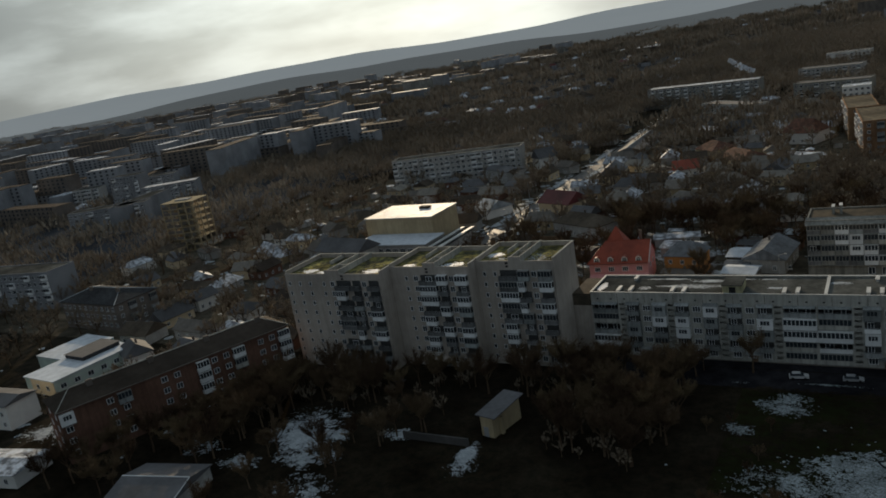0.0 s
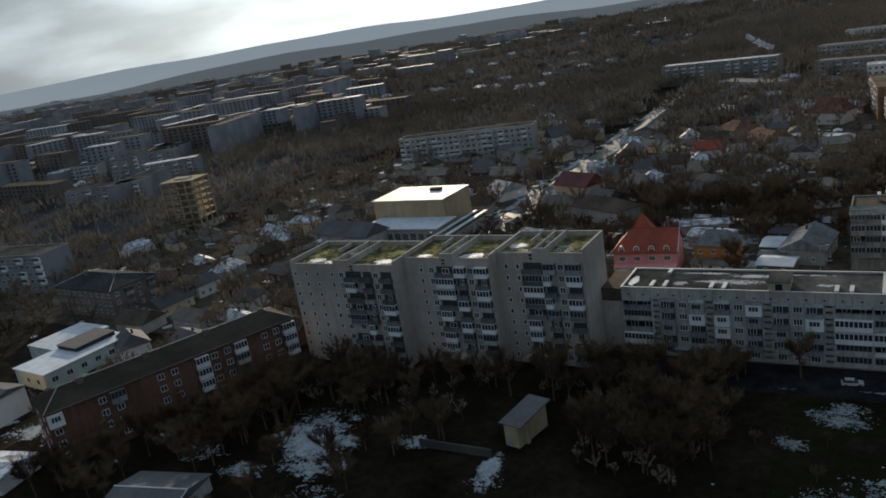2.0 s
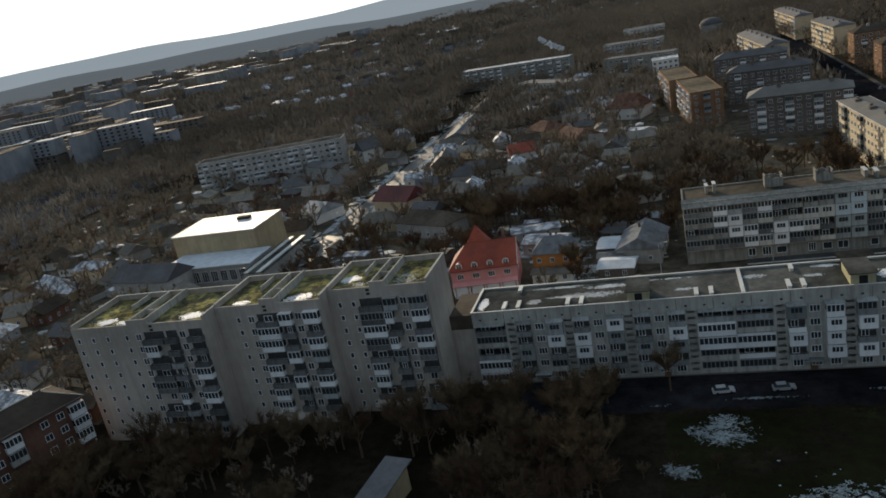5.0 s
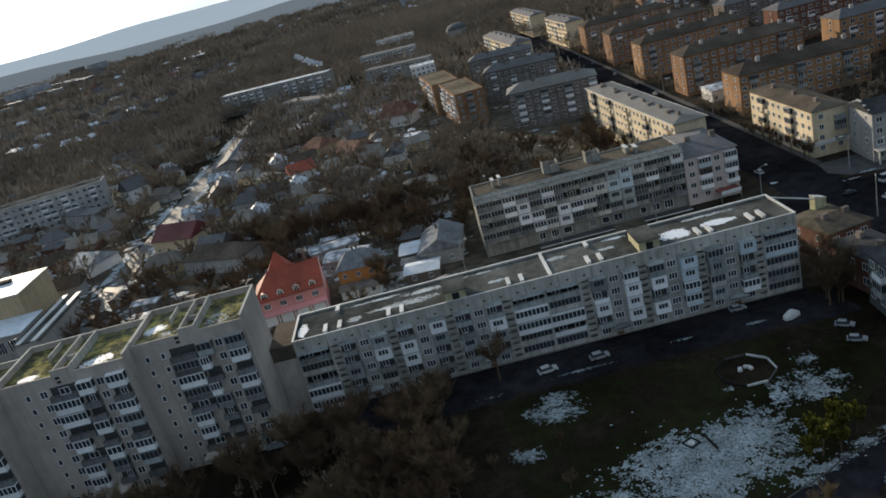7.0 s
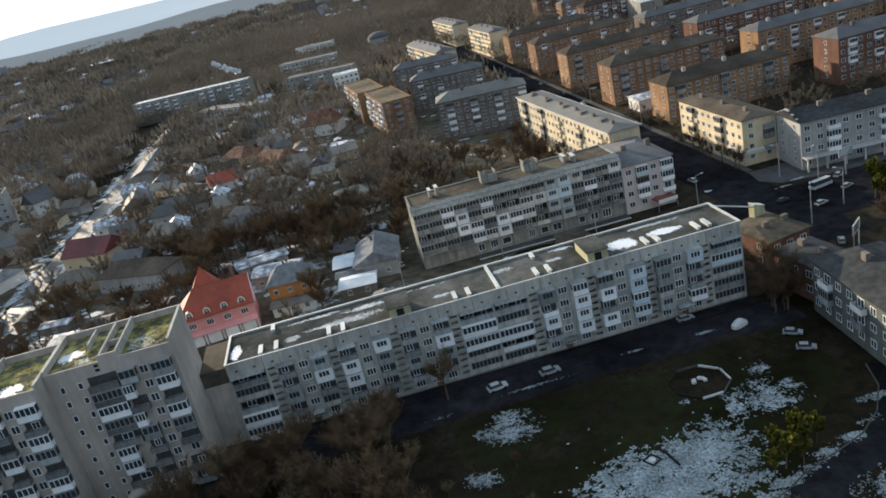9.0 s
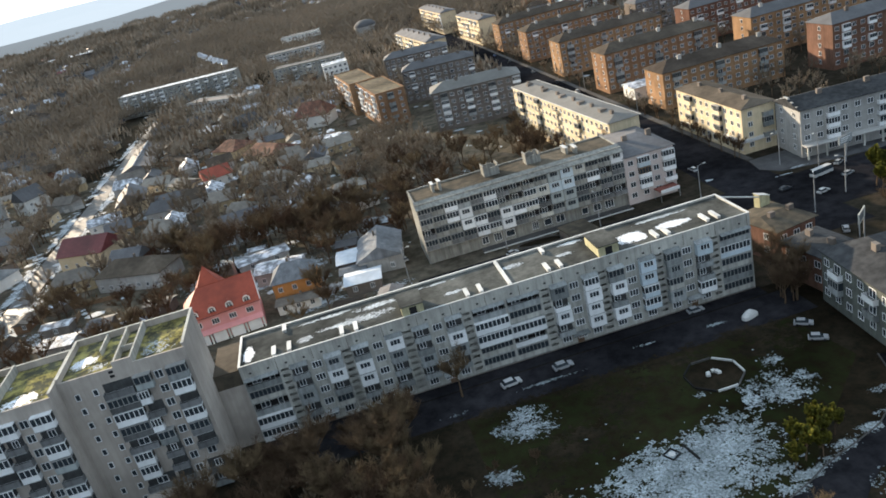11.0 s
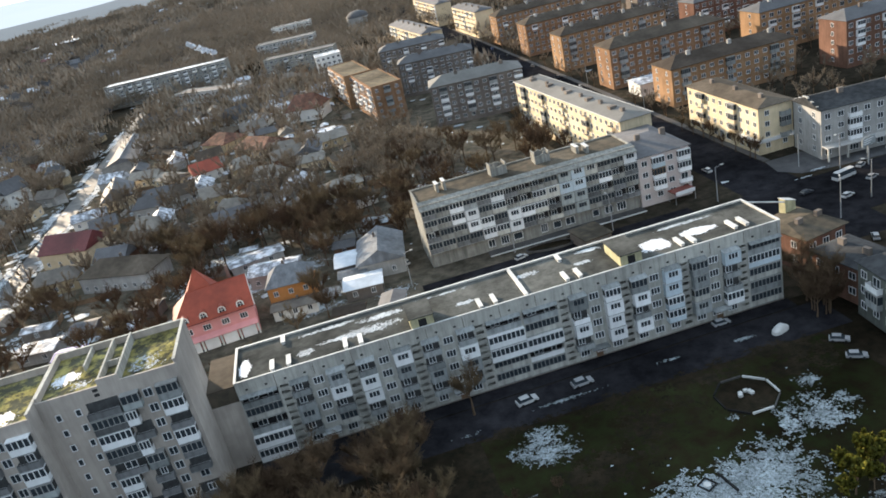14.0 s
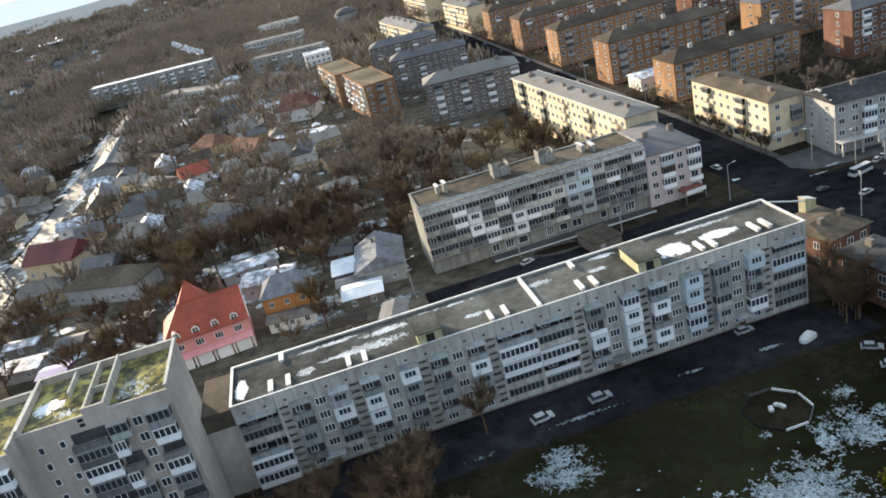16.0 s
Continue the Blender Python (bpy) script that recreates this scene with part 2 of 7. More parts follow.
HUTWALL = material("yellowish_render", (0.48, 0.455, 0.29), 0.9, 0.3, 0.8, 0.1, streak=0.2)
DULLSHEET = material("dull_dark_sheet", (0.135, 0.14, 0.145), 0.75, 0.3, 1.2, rnd=0.35, streak=0.25)
DULLFRAME = material("grey_painted_frames", (0.27, 0.275, 0.27), 0.7, 0.25, 1.5, rnd=0.3)
ROOFSNOW = material("smooth_roof_snow", (0.60, 0.65, 0.72), 0.7, 0.15, 0.5, 0.2, col2=(0.44, 0.49, 0.55), edge=0.2)
FADEDROOF = material("faded_sheet_roof", (0.21, 0.195, 0.175), 0.85, 0.3, 0.9, 0.2, rnd=0.3)
# bluish ground tone: the haze of distance is put into the colour
FARLAND = material("hazed_winter_land", (0.062, 0.068, 0.078), 0.95, 0.4, 0.01, 0.0, col2=(0.045, 0.048, 0.054), big=0.2)
# wall grey lifted and blued to carry the haze over the far town
FARWALL = material("hazed_grey_walls", (0.29, 0.305, 0.33), 0.9, 0.3, 0.08, 0.0, col2=(0.21, 0.22, 0.24))
SHEETROOF = material("dull_blue_grey_sheets", (0.185, 0.20, 0.22), 0.88, 0.25, 0.6, 0.1, col2=(0.14, 0.15, 0.165), streak=0.2)
BLUESHEET = material("blue_sheet", (0.06, 0.08, 0.32), 0.5, 0.15, 1.0)
OLDSNOW = material("old_dirty_snow", (0.44, 0.485, 0.54), 0.78, 0.3, 3.0, 0.4, col2=(0.12, 0.145, 0.145), spot=0.47, edge=0.09, fine=0.82)


# ---- geometry helpers ----
class Geo:
    """Gathers boxes, prisms and tubes, each with a material slot, into one mesh."""

    def __init__(self):
        self.v, self.f, self.m = [], [], []

    def add(self, verts, faces, slot=0):
        k = len(self.v)
        self.v += verts
        self.f += [tuple(i + k for i in f) for f in faces]
        self.m += [slot] * len(faces)
        return self

    def box(self, x0, y0, z0, x1, y1, z1, slot=0):
        v = [(x, y, z) for z in (z0, z1) for x, y in ((x0, y0), (x1, y0), (x1, y1), (x0, y1))]
        return self.add(v, [(3, 2, 1, 0), (4, 5, 6, 7), (0, 1, 5, 4), (1, 2, 6, 5), (2, 3, 7, 6), (3, 0, 4, 7)], slot)

    def prism(self, pts, z0, z1, slot=0):
        n = len(pts)
        v = [(x, y, z0) for x, y in pts] + [(x, y, z1) for x, y in pts]
        return self.add(v, [tuple(range(n))[::-1], tuple(range(n, 2 * n))] + [(i, (i + 1) % n, n + (i + 1) % n, n + i) for i in range(n)], slot)

    def tube(self, a, b, ra, rb, n=5, slot=0):
        a, b = Vector(a), Vector(b)
        q = (b - a).to_track_quat("Z", "Y")
        v = []
        for p, r in ((a, ra), (b, rb)):
            v += [tuple(p + q @ Vector((r * math.cos(6.2832 * i / n), r * math.sin(6.2832 * i / n), 0))) for i in range(n)]
        return self.add(v, [(i, (i + 1) % n, n + (i + 1) % n, n + i) for i in range(n)] + [tuple(range(n))[::-1], tuple(range(n, 2 * n))], slot)

    def gable(self, x0, y0, x1, y1, z, h, over=0.4, hip=0.0, slot=0, t=0.15):
        """A pitched roof with its ridge along x, hip: metres by which the ridge is shortened at each end."""
        x0, x1, y0, y1 = x0 - over, x1 + over, y0 - over, y1 + over
        ym = (y0 + y1) / 2
        lo = [(x0, y0, z), (x1, y0, z), (x1, y1, z), (x0, y1, z)]
        v = lo + [(a, b, c + t) for a, b, c in lo] + [(x0 + hip, ym, z + h), (x1 - hip, ym, z + h)]
        return self.add(v, [(3, 2, 1, 0), (0, 1, 5, 4), (1, 2, 6, 5), (2, 3, 7, 6), (3, 0, 4, 7), (4, 5, 9, 8), (6, 7, 8, 9), (5, 6, 9), (7, 4, 8)], slot)

    def mesh(self, name, mats):
        me = bpy.data.meshes.new(name)
        me.from_pydata(self.v, [], self.f)
        for m in mats:
            me.materials.append(m)
        me.polygons.foreach_set("material_index", self.m)
        me.update()
        return me


def part(name, geo, mats, parent, label="", m=None):
    """One mesh object under a thing or under a part."""
    me = geo.mesh(name, mats if isinstance(mats, (list, tuple)) else [mats]) if isinstance(geo, Geo) else geo
    ob = new(name, me)
    ob.parent = parent
    if m is not None:
        ob.matrix_basis = m
    return tagged(ob, label) if label else ob


def thing(name, label, category, m=None, group="", kind=""):
    ob = new(name)
    ob.empty_display_size = 0.5
    if m is not None:
        ob.matrix_basis = m
    return tagged(ob, label, category, group, kind)


def solid(name, geo, mats, label, category="", kind="", group=""):
    ob = new(name, geo.mesh(name, mats if isinstance(mats, (list, tuple)) else [mats]))
    return tagged(ob, label, category, group, kind)


MESHES = {}


def lattice(w, h, cols, t, y0, y1):
    """A frame with its mullions as one connected piece."""
    xs, zs = [-w / 2], [-h / 2, -h / 2 + t, h / 2 - t, h / 2]
    for i in range(cols):
        a = -w / 2 + (w - t) * i / cols
        xs += [a + t, a + (w - t) / cols]
    xs.append(w / 2)
    g, nx, nz = Geo(), len(xs), len(zs)
    ids = {}

    def vert(i, j, k):
        if (i, j, k) not in ids:
            ids[i, j, k] = len(g.v)
            g.v.append((xs[i], (y0, y1)[k], zs[j]))
        return ids[i, j, k]

    full = lambda i, j: 0 <= i < nx - 1 and 0 <= j < nz - 1 and not (j == 1 and i % 2 == 1)
    for i in range(nx - 1):
        for j in range(nz - 1):
            if not full(i, j):
                continue
            g.f.append((vert(i, j, 0), vert(i + 1, j, 0), vert(i + 1, j + 1, 0), vert(i, j + 1, 0)))
            for di, dj, p, q in ((-1, 0, (i, j), (i, j + 1)), (1, 0, (i + 1, j + 1), (i + 1, j)), (0, -1, (i + 1, j), (i, j)), (0, 1, (i, j + 1), (i + 1, j + 1))):
                if not full(i + di, j + dj):
                    g.f.append((vert(*p, 0), vert(*q, 0), vert(*q, 1), vert(*p, 1)))
    g.m = [0] * len(g.f)
    return g


def holed(g, xs, zs, y0, y1):
    """A sheet with one opening in its middle cell, as one connected piece."""
    k = len(g.v)
    g.v += [(x, y, z) for y in (y0, y1) for z in zs for x in xs]
    at = lambda i, j, n: k + n * 16 + j * 4 + i
    full = lambda i, j: 0 <= i < 3 and 0 <= j < 3 and (i, j) != (1, 1)
    for i in range(3):
        for j in range(3):
            if full(i, j):
                g.f.append((at(i, j, 0), at(i + 1, j, 0), at(i + 1, j + 1, 0), at(i, j + 1, 0)))
                for di, dj, p, q in ((-1, 0, (i, j), (i, j + 1)), (1, 0, (i + 1, j + 1), (i + 1, j)), (0, -1, (i + 1, j), (i, j)), (0, 1, (i, j + 1), (i + 1, j + 1))):
                    if not full(i + di, j + dj):
                        g.f.append((at(*p, 0), at(*q, 0), at(*q, 1), at(*p, 1)))
    g.m += [0] * (len(g.f) - len(g.m))


def window_mesh(w, h, cols=2):
    """A window on a wall that faces -Y, its centre at the origin."""
    key = ("w", round(w, 2), round(h, 2), cols)
    if key not in MESHES:
        p = Geo().box(-w / 2 + 0.03, -0.02, -h / 2 + 0.03, w / 2 - 0.03, 0.005, h / 2 - 0.03)
        MESHES[key] = (lattice(w, h, cols, 0.1, -0.06, 0.02).mesh("window", [WHITE]), p.mesh("pane", [GLASS]))
    return MESHES[key]


def add_window(parent, m, w, h, cols=2, split=True):
    if not split:
        key = ("s", round(w, 2), round(h, 2), cols)
        if key not in MESHES:
            g = lattice(w, h, cols, 0.1, -0.06, 0.02)
            g.box(-w / 2 + 0.03, -0.02, -h / 2 + 0.03, w / 2 - 0.03, 0.005, h / 2 - 0.03, 1)
            MESHES[key] = g.mesh("window", [WHITE, GLASS])
        return part("window", MESHES[key], None, parent, "", m)
    a, b = window_mesh(w, h, cols)
    ob = part("window", a, None, parent, "", m)
    part("pane", b, None, ob)
    return ob


def far_window(g, m, w, h, d=0.06):
    """Adds a window, or with a larger d a balcony, to the joined openings of a far building."""
    k = len(g.v)
    g.box(-w / 2, -d, -h / 2, w / 2, 0.0, h / 2, 0)
    n = 2 if w < 2 else 3
    for i in range(n):
        g.box(-w / 2 + 0.1 + i * (w - 0.1) / n, -d - 0.02, -h / 2 + (0.1 if d < 0.3 else 0.45 * h), -w / 2 + (i + 1) * (w - 0.1) / n, -d + 0.01, h / 2 - 0.1, 1)
    g.v[k:] = [tuple(m @ Vector(p)) for p in g.v[k:]]


def balcony_mesh(w, d, mat, glazed, wood=False):
    key = ("b", round(w, 2), round(d, 2), mat.name, glazed, wood)
    if key not in MESHES:
        g = Geo().box(-w / 2, -d, -0.14, w / 2, 0, 0, 1)
        if glazed != 2:
            g.box(-w / 2, -d, 0, w / 2, -d + 0.06, 1.02).box(-w / 2, -d + 0.06, 0, -w / 2 + 0.06, 0, 1.02).box(w / 2 - 0.06, -d + 0.06, 0, w / 2, 0, 1.02)
        q = Geo()
        if glazed == 2:      # a sheeted box with one window in it
            c = w * 0.30
            q.box(-c, -d + 0.02, 1.2, c, -d + 0.04, 2.2, 1)
            for i in range(4):
                x = -c + 2 * c * i / 3
                q.box(x - 0.05, -d - 0.012, 1.2, x + 0.05, -d + 0.05, 2.2)
            holed(g, (-w / 2, -c, c, w / 2), (0.0, 1.2, 2.2, 2.56), -d, -d + 0.06)
            g.box(-w / 2, -d + 0.061, 0, -w / 2 + 0.06, 0, 2.56).box(w / 2 - 0.06, -d + 0.061, 0, w / 2, 0, 2.56)
            q.box(-w / 2 - 0.02, -d - 0.02, 2.562, w / 2 + 0.02, 0, 2.62)
        elif glazed:
            n = max(3, round(w / 0.75))
            q.box(-w / 2 + 0.05, -d + 0.02, 1.02, w / 2 - 0.05, -d + 0.04, 2.42, 1)
            q.box(-w / 2 + 0.02, -d + 0.04, 1.02, -w / 2 + 0.04, 0, 2.42, 1).box(w / 2 - 0.04, -d + 0.04, 1.02, w / 2 - 0.02, 0, 2.42, 1)
            for i in range(n + 1):
                x = -w / 2 + 0.06 + (w - 0.12) * i / n
                q.box(x - 0.06, -d - 0.01, 1.02, x + 0.06, -d + 0.07, 2.42)
            q.box(-w / 2, -d - 0.012, 2.42, w / 2, 0, 2.56).box(-w / 2, -d - 0.012, 1.021, w / 2, -d + 0.07, 1.12)
            q.box(-w / 2, -d - 0.012, 1.121, -w / 2 + 0.04, -d + 0.08, 2.42)
        else:
            for i in range(2):
                q.box(-w / 2 + (w - 0.05) * i, -d, 1.02, -w / 2 + 0.05 + (w - 0.05) * i, -d + 0.05, 1.2)
            q.box(-w / 2, -d, 1.2, w / 2, -d + 0.05, 1.25)
        MESHES[key] = (g.mesh("balcony", [mat, GREYSHEET]), q.mesh("glazing" if glazed else "railing", [BROWNWOOD if wood else ((WHITE if mat in (WHITE, PALEBLUE, PALEGREEN, OFFWHITE) else DULLFRAME) if glazed else STEEL), GLASS]))
    return MESHES[key]


def add_balcony(parent, m, w, d, mat, glazed, wood=False):
    a, b = balcony_mesh(w, d, mat, glazed, wood)
    ob = part("balcony", a, None, parent, "", m)
    part("glazing" if glazed else "railing", b, None, ob)
    return ob


def awning(parent, m, w, d):
    key = ("a", round(w, 2), round(d, 2))
    if key not in MESHES:
        g = Geo()
        g.add([(-w / 2, -d, 0), (w / 2, -d, 0), (w / 2, 0, 0.35), (-w / 2, 0, 0.35), (-w / 2, -d, 0.08), (w / 2, -d, 0.08), (w / 2, 0, 0.43), (-w / 2, 0, 0.43)],
              [(3, 2, 1, 0), (4, 5, 6, 7), (0, 1, 5, 4), (1, 2, 6, 5), (2, 3, 7, 6), (3, 0, 4, 7)])
        MESHES[key] = g.mesh("awning", [GREYSHEET])
    return part("awning", MESHES[key], None, parent, "", m)


SH = 2.8   # storey height of the blocks


# ---- ground, roads ----
solid("ground", Geo().box(-4500, -1200, -1.0, 4500, 4600, 0.0), LITTER, "dark bare winter earth and leaf litter", "ground", "structure")

solid("ground_gardens", Geo().prism([(-72, 16), (40, 16), (92, 72), (92, 170), (60, 440), (-72, 440)], -0.2, 0.005), GROUND, "bare brown garden earth between the houses", "ground", "structure")
solid("ground_west", Geo().prism([(-250, -10), (-84, -10), (-84, 270), (-250, 230)], -0.2, 0.005), GROUND, "bare brown garden earth beyond the street", "ground", "structure")
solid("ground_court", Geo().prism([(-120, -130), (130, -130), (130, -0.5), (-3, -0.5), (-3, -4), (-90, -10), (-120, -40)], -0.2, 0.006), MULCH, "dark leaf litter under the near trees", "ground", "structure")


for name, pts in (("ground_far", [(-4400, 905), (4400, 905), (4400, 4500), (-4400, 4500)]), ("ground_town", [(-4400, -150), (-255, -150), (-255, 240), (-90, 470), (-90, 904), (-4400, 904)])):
    solid(name, Geo().prism(pts, -0.3, 0.06), FARLAND, "blue-grey winter land with distance haze in its colour", "ground", "structure")


def strip(name, x0, y0, x1, y1, z, mat, label, category):
    return solid(name, Geo().box(x0, y0, -0.3, x1, y1, z), mat, label, category, "structure")


strip("road_avenue", 113, 12, 128, 900, 0.02, ASPHALT, "wide dark asphalt avenue between apartment blocks", "road")
strip("road_cross", 100.5, 22, 420, 44, 0.024, ASPHALT, "dark asphalt crossroad beyond the long block", "road")
strip("road_street", -81.2, 20, -74, 900, 0.02, WET, "wet asphalt street between houses", "road")
strip("road_court", 8, -12, 98, -3.4, 0.02, ASPHALT, "dark asphalt courtyard drive along the block", "road")
strip("road_back", 36, 30, 100.4, 47, 0.016, ASPHALT, "asphalt drive behind the long block", "road")


# ---- long five-storey block ----
LB, DB = 93.6, 11.8


# balconies from the top storey down: W white glazing, L pale glazing, G dull glazing, P concrete with glazing, D open and dark, d open behind a white parapet, - none
LOGGIAS = ("DPDWW", "DDGD-", "GWDP-", "DWWD-", "WGDD-", "DDGD-", "DWGD-", "DWWPP", "DPWdP", "GdWD-", "WWWW-", "GWDW-", "LLLL-", "GGPG-", "LDDW-", "GLPGP")
CLADDING = {"W": WHITE, "L": PALEBLUE, "G": GREYSHEET, "P": PANEL, "D": GREYSHEET, "d": WHITE}


def long_block():
    low = lambda x, y, z: pose(x, y, z) @ Matrix.Diagonal((1, 1, 0.9, 1))   # storeys of 2.52 m under a tall attic band
    SB = 2.52
    rng = random.Random(5)
    todo = list(LOGGIAS)
    t = thing("apartment_block", "long grey five-storey concrete panel apartment block with mixed balconies", "building")
    wall, plinth = Geo().box(0, 1.2, 0, LB, DB, 15.0), Geo().box(0, 0, 0, LB, 1.2, 0.25)
    half = ["W", "S", "B", "N", "B", "S", "B", "N", "B", "S", "B", "N", "B", "S", "W"]
    width = {"W": 6.3, "S": 1.7, "B": 3.1, "N": 2.75}
    total = sum(width[c] for c in half)
    k = (LB / 2) / total
    base = 0.25
    x = 0.0
    for h in range(2):
        for c in half:
            w = width[c] * k
            xc = x + w / 2
            states = todo.pop(0) if c in "BW" else ""
            wall.box(x, 0, base + 5 * SB - 0.1, x + w, 1.2, 15.0)    # top band
            if c in "BN":
                wall.box(x, 0.0, base, x + w, 1.2, base + 5 * SB - 0.1)
            else:
                wall.box(x, 0, base, x + 0.2, 1.2, base + 5 * SB - 0.1).box(x + w - 0.2, 0, base, x + w, 1.2, base + 5 * SB - 0.1)
            for s in range(5):
                z = base + s * SB
                if c == "N":
                    add_window(t, low(xc, 0, z + 1.4), 1.7, 1.45, 3)
                elif c == "B":
                    st = states[4 - s]
                    if st == "-":
                        add_window(t, low(xc, 0, z + 1.35), 1.7, 1.45, 3)
                        continue
                    gl = st in "WLGP"
                    if not gl:
                        # flat dark sheet as the shade behind an open balcony
                        part("recess", MESHES.setdefault(("brec", round(w, 2)), Geo().box(-w * 0.44, -0.02, 0.1, w * 0.44, 0.004, 2.5).mesh("recess", [SHADEWALL])), None, t, "", low(xc, 0, z))
                        add_window(t, low(xc - 0.3, -0.02, z + 1.35), 1.2, 1.5, 2)
                    add_balcony(t, low(xc + rng.choice((0, 0, 0.08, -0.08)), 0, z + 0.1), w * rng.choice((0.93, 0.93, 0.88, 0.98)), rng.choice((1.05, 1.2, 1.3)) if st != "W" else 1.3, CLADDING[st], (2 if st in "WLG" and rng.random() < 0.8 else 1) if gl else 0)
                    if s == 4 or st == "D":
                        awning(t, low(xc, 0, z + 2.42), w * 0.98, 1.25 if s == 4 else 0.5)
                elif c == "S":
                    for i in range(2):
                        part("panel", MESHES.setdefault(("slit", round(w, 2)), Geo().box(-w / 2 + 0.2, 0.02, 0, w / 2 - 0.2, 0.14, 0.75).mesh("panel", [PANEL])), None, t, "", low(xc, 0, z + 0.05 + i * SB / 2))
                    wall.box(x + 0.2, 0.02, z - 0.1, x + w - 0.2, 1.2, z + 0.04)
                else:
                    wall.box(x + 0.2, 0.02, z - 0.1, x + w - 0.2, 1.2, z + 0.1)
                    st = states[4 - s]
                    gl, mat = st in "WLGP", CLADDING[st]
                    # dark sheet on the back wall holds the loggia's shade
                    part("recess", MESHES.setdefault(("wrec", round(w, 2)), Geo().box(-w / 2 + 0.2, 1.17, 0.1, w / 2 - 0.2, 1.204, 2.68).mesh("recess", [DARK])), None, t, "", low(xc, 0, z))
                    add_window(t, low(xc - 1.2, 1.17, z + 1.35), 1.6, 1.5, 2)
                    add_window(t, low(xc + 1.5, 1.17, z + 1.26), 0.9, 2.0, 1)
                    if s == 4:
                        awning(t, low(xc, 0.05, z + 2.27), w * 0.92, 0.9)
                    add_balcony(t, low(xc, -0.004 if st == "W" else 0.95, z + 0.12), w - (0.1 if st == "W" else 0.44), 0.75 if st == "W" else 0.95, mat, gl)
            x += w
    for i in range(30):
        part("vent_opening", MESHES.setdefault("vent", Geo().box(-0.2, -0.02, -0.16, 0.2, 0.004, 0.16).mesh("vent_opening", [DARK])), None, t, "", pose(1.6 + i * 3.1, 0, 13.75))
    for xc in (LB * 0.13, LB * 0.37, LB * 0.63, LB * 0.87):
        part("porch_roof", Geo().box(xc - 1.6, -1.6, 2.3, xc + 1.6, 0, 2.45), GREYSHEET, t)
        part("entrance_door", Geo().box(xc - 0.6, -0.05, 0.1, xc + 0.6, 0.0, 2.1), BROWNWOOD, t)
    for i in range(15):
        part("joint_strip", MESHES.setdefault("joint", Geo().box(-0.05, -0.025, 12.95, 0.05, 0.0, 15.0).mesh("joint_strip", [DIM])), None, t, "", pose(6.2 + i * 6.2, 0, 0))
    part("wall", wall, PANEL, t, "weathered grey concrete wall panels")
    # plinth is darker than the wall panels
    part("plinth", plinth, DIM, t, "dark plinth")
    part("roof", Geo().box(0.3, 0.3, 15.0, LB - 0.3, DB - 0.3, 15.06), FELT, t, "dark felt flat roof with thin snow")
    part("parapet", Geo().box(0, 0, 15.0, LB, 0.3, 15.35).box(0, DB - 0.3, 15.0, LB, DB, 15.35).box(0, 0.3, 15.0, 0.3, DB - 0.3, 15.35).box(LB - 0.3, 0.3, 15.0, LB, DB - 0.3, 15.35), PANEL, t)
    for i, (a, b, c, d) in enumerate(((-0.05, -0.06, LB + 0.05, 0.22), (-0.05, DB - 0.36, LB + 0.05, DB + 0.06), (-0.06, 0.22, 0.34, DB - 0.36), (LB - 0.36, 0.22, LB + 0.06, DB - 0.36))):
        part("coping", Geo().box(a, b, 15.352, c, d, 15.42), COPING, t, "pale metal coping")
    return t


long_block()


# ---- nine-storey tower of three stepped sections ----
# balconies from the top storey down: W, w white glazing, P dull glazing, D open and dark, - none
STATES = ({"W": "DwDDP-DD-", "B": "DDDDDwDD-", "C": "DDDWDWDD-"}, {"W": "DWWDwDwwD", "B": "WDDWDWPD-", "C": "WDWPDWPD-"}, {"W": "DPWPDwwDD", "B": "PwDwPDDD-", "C": "PWDWPD-DD"})


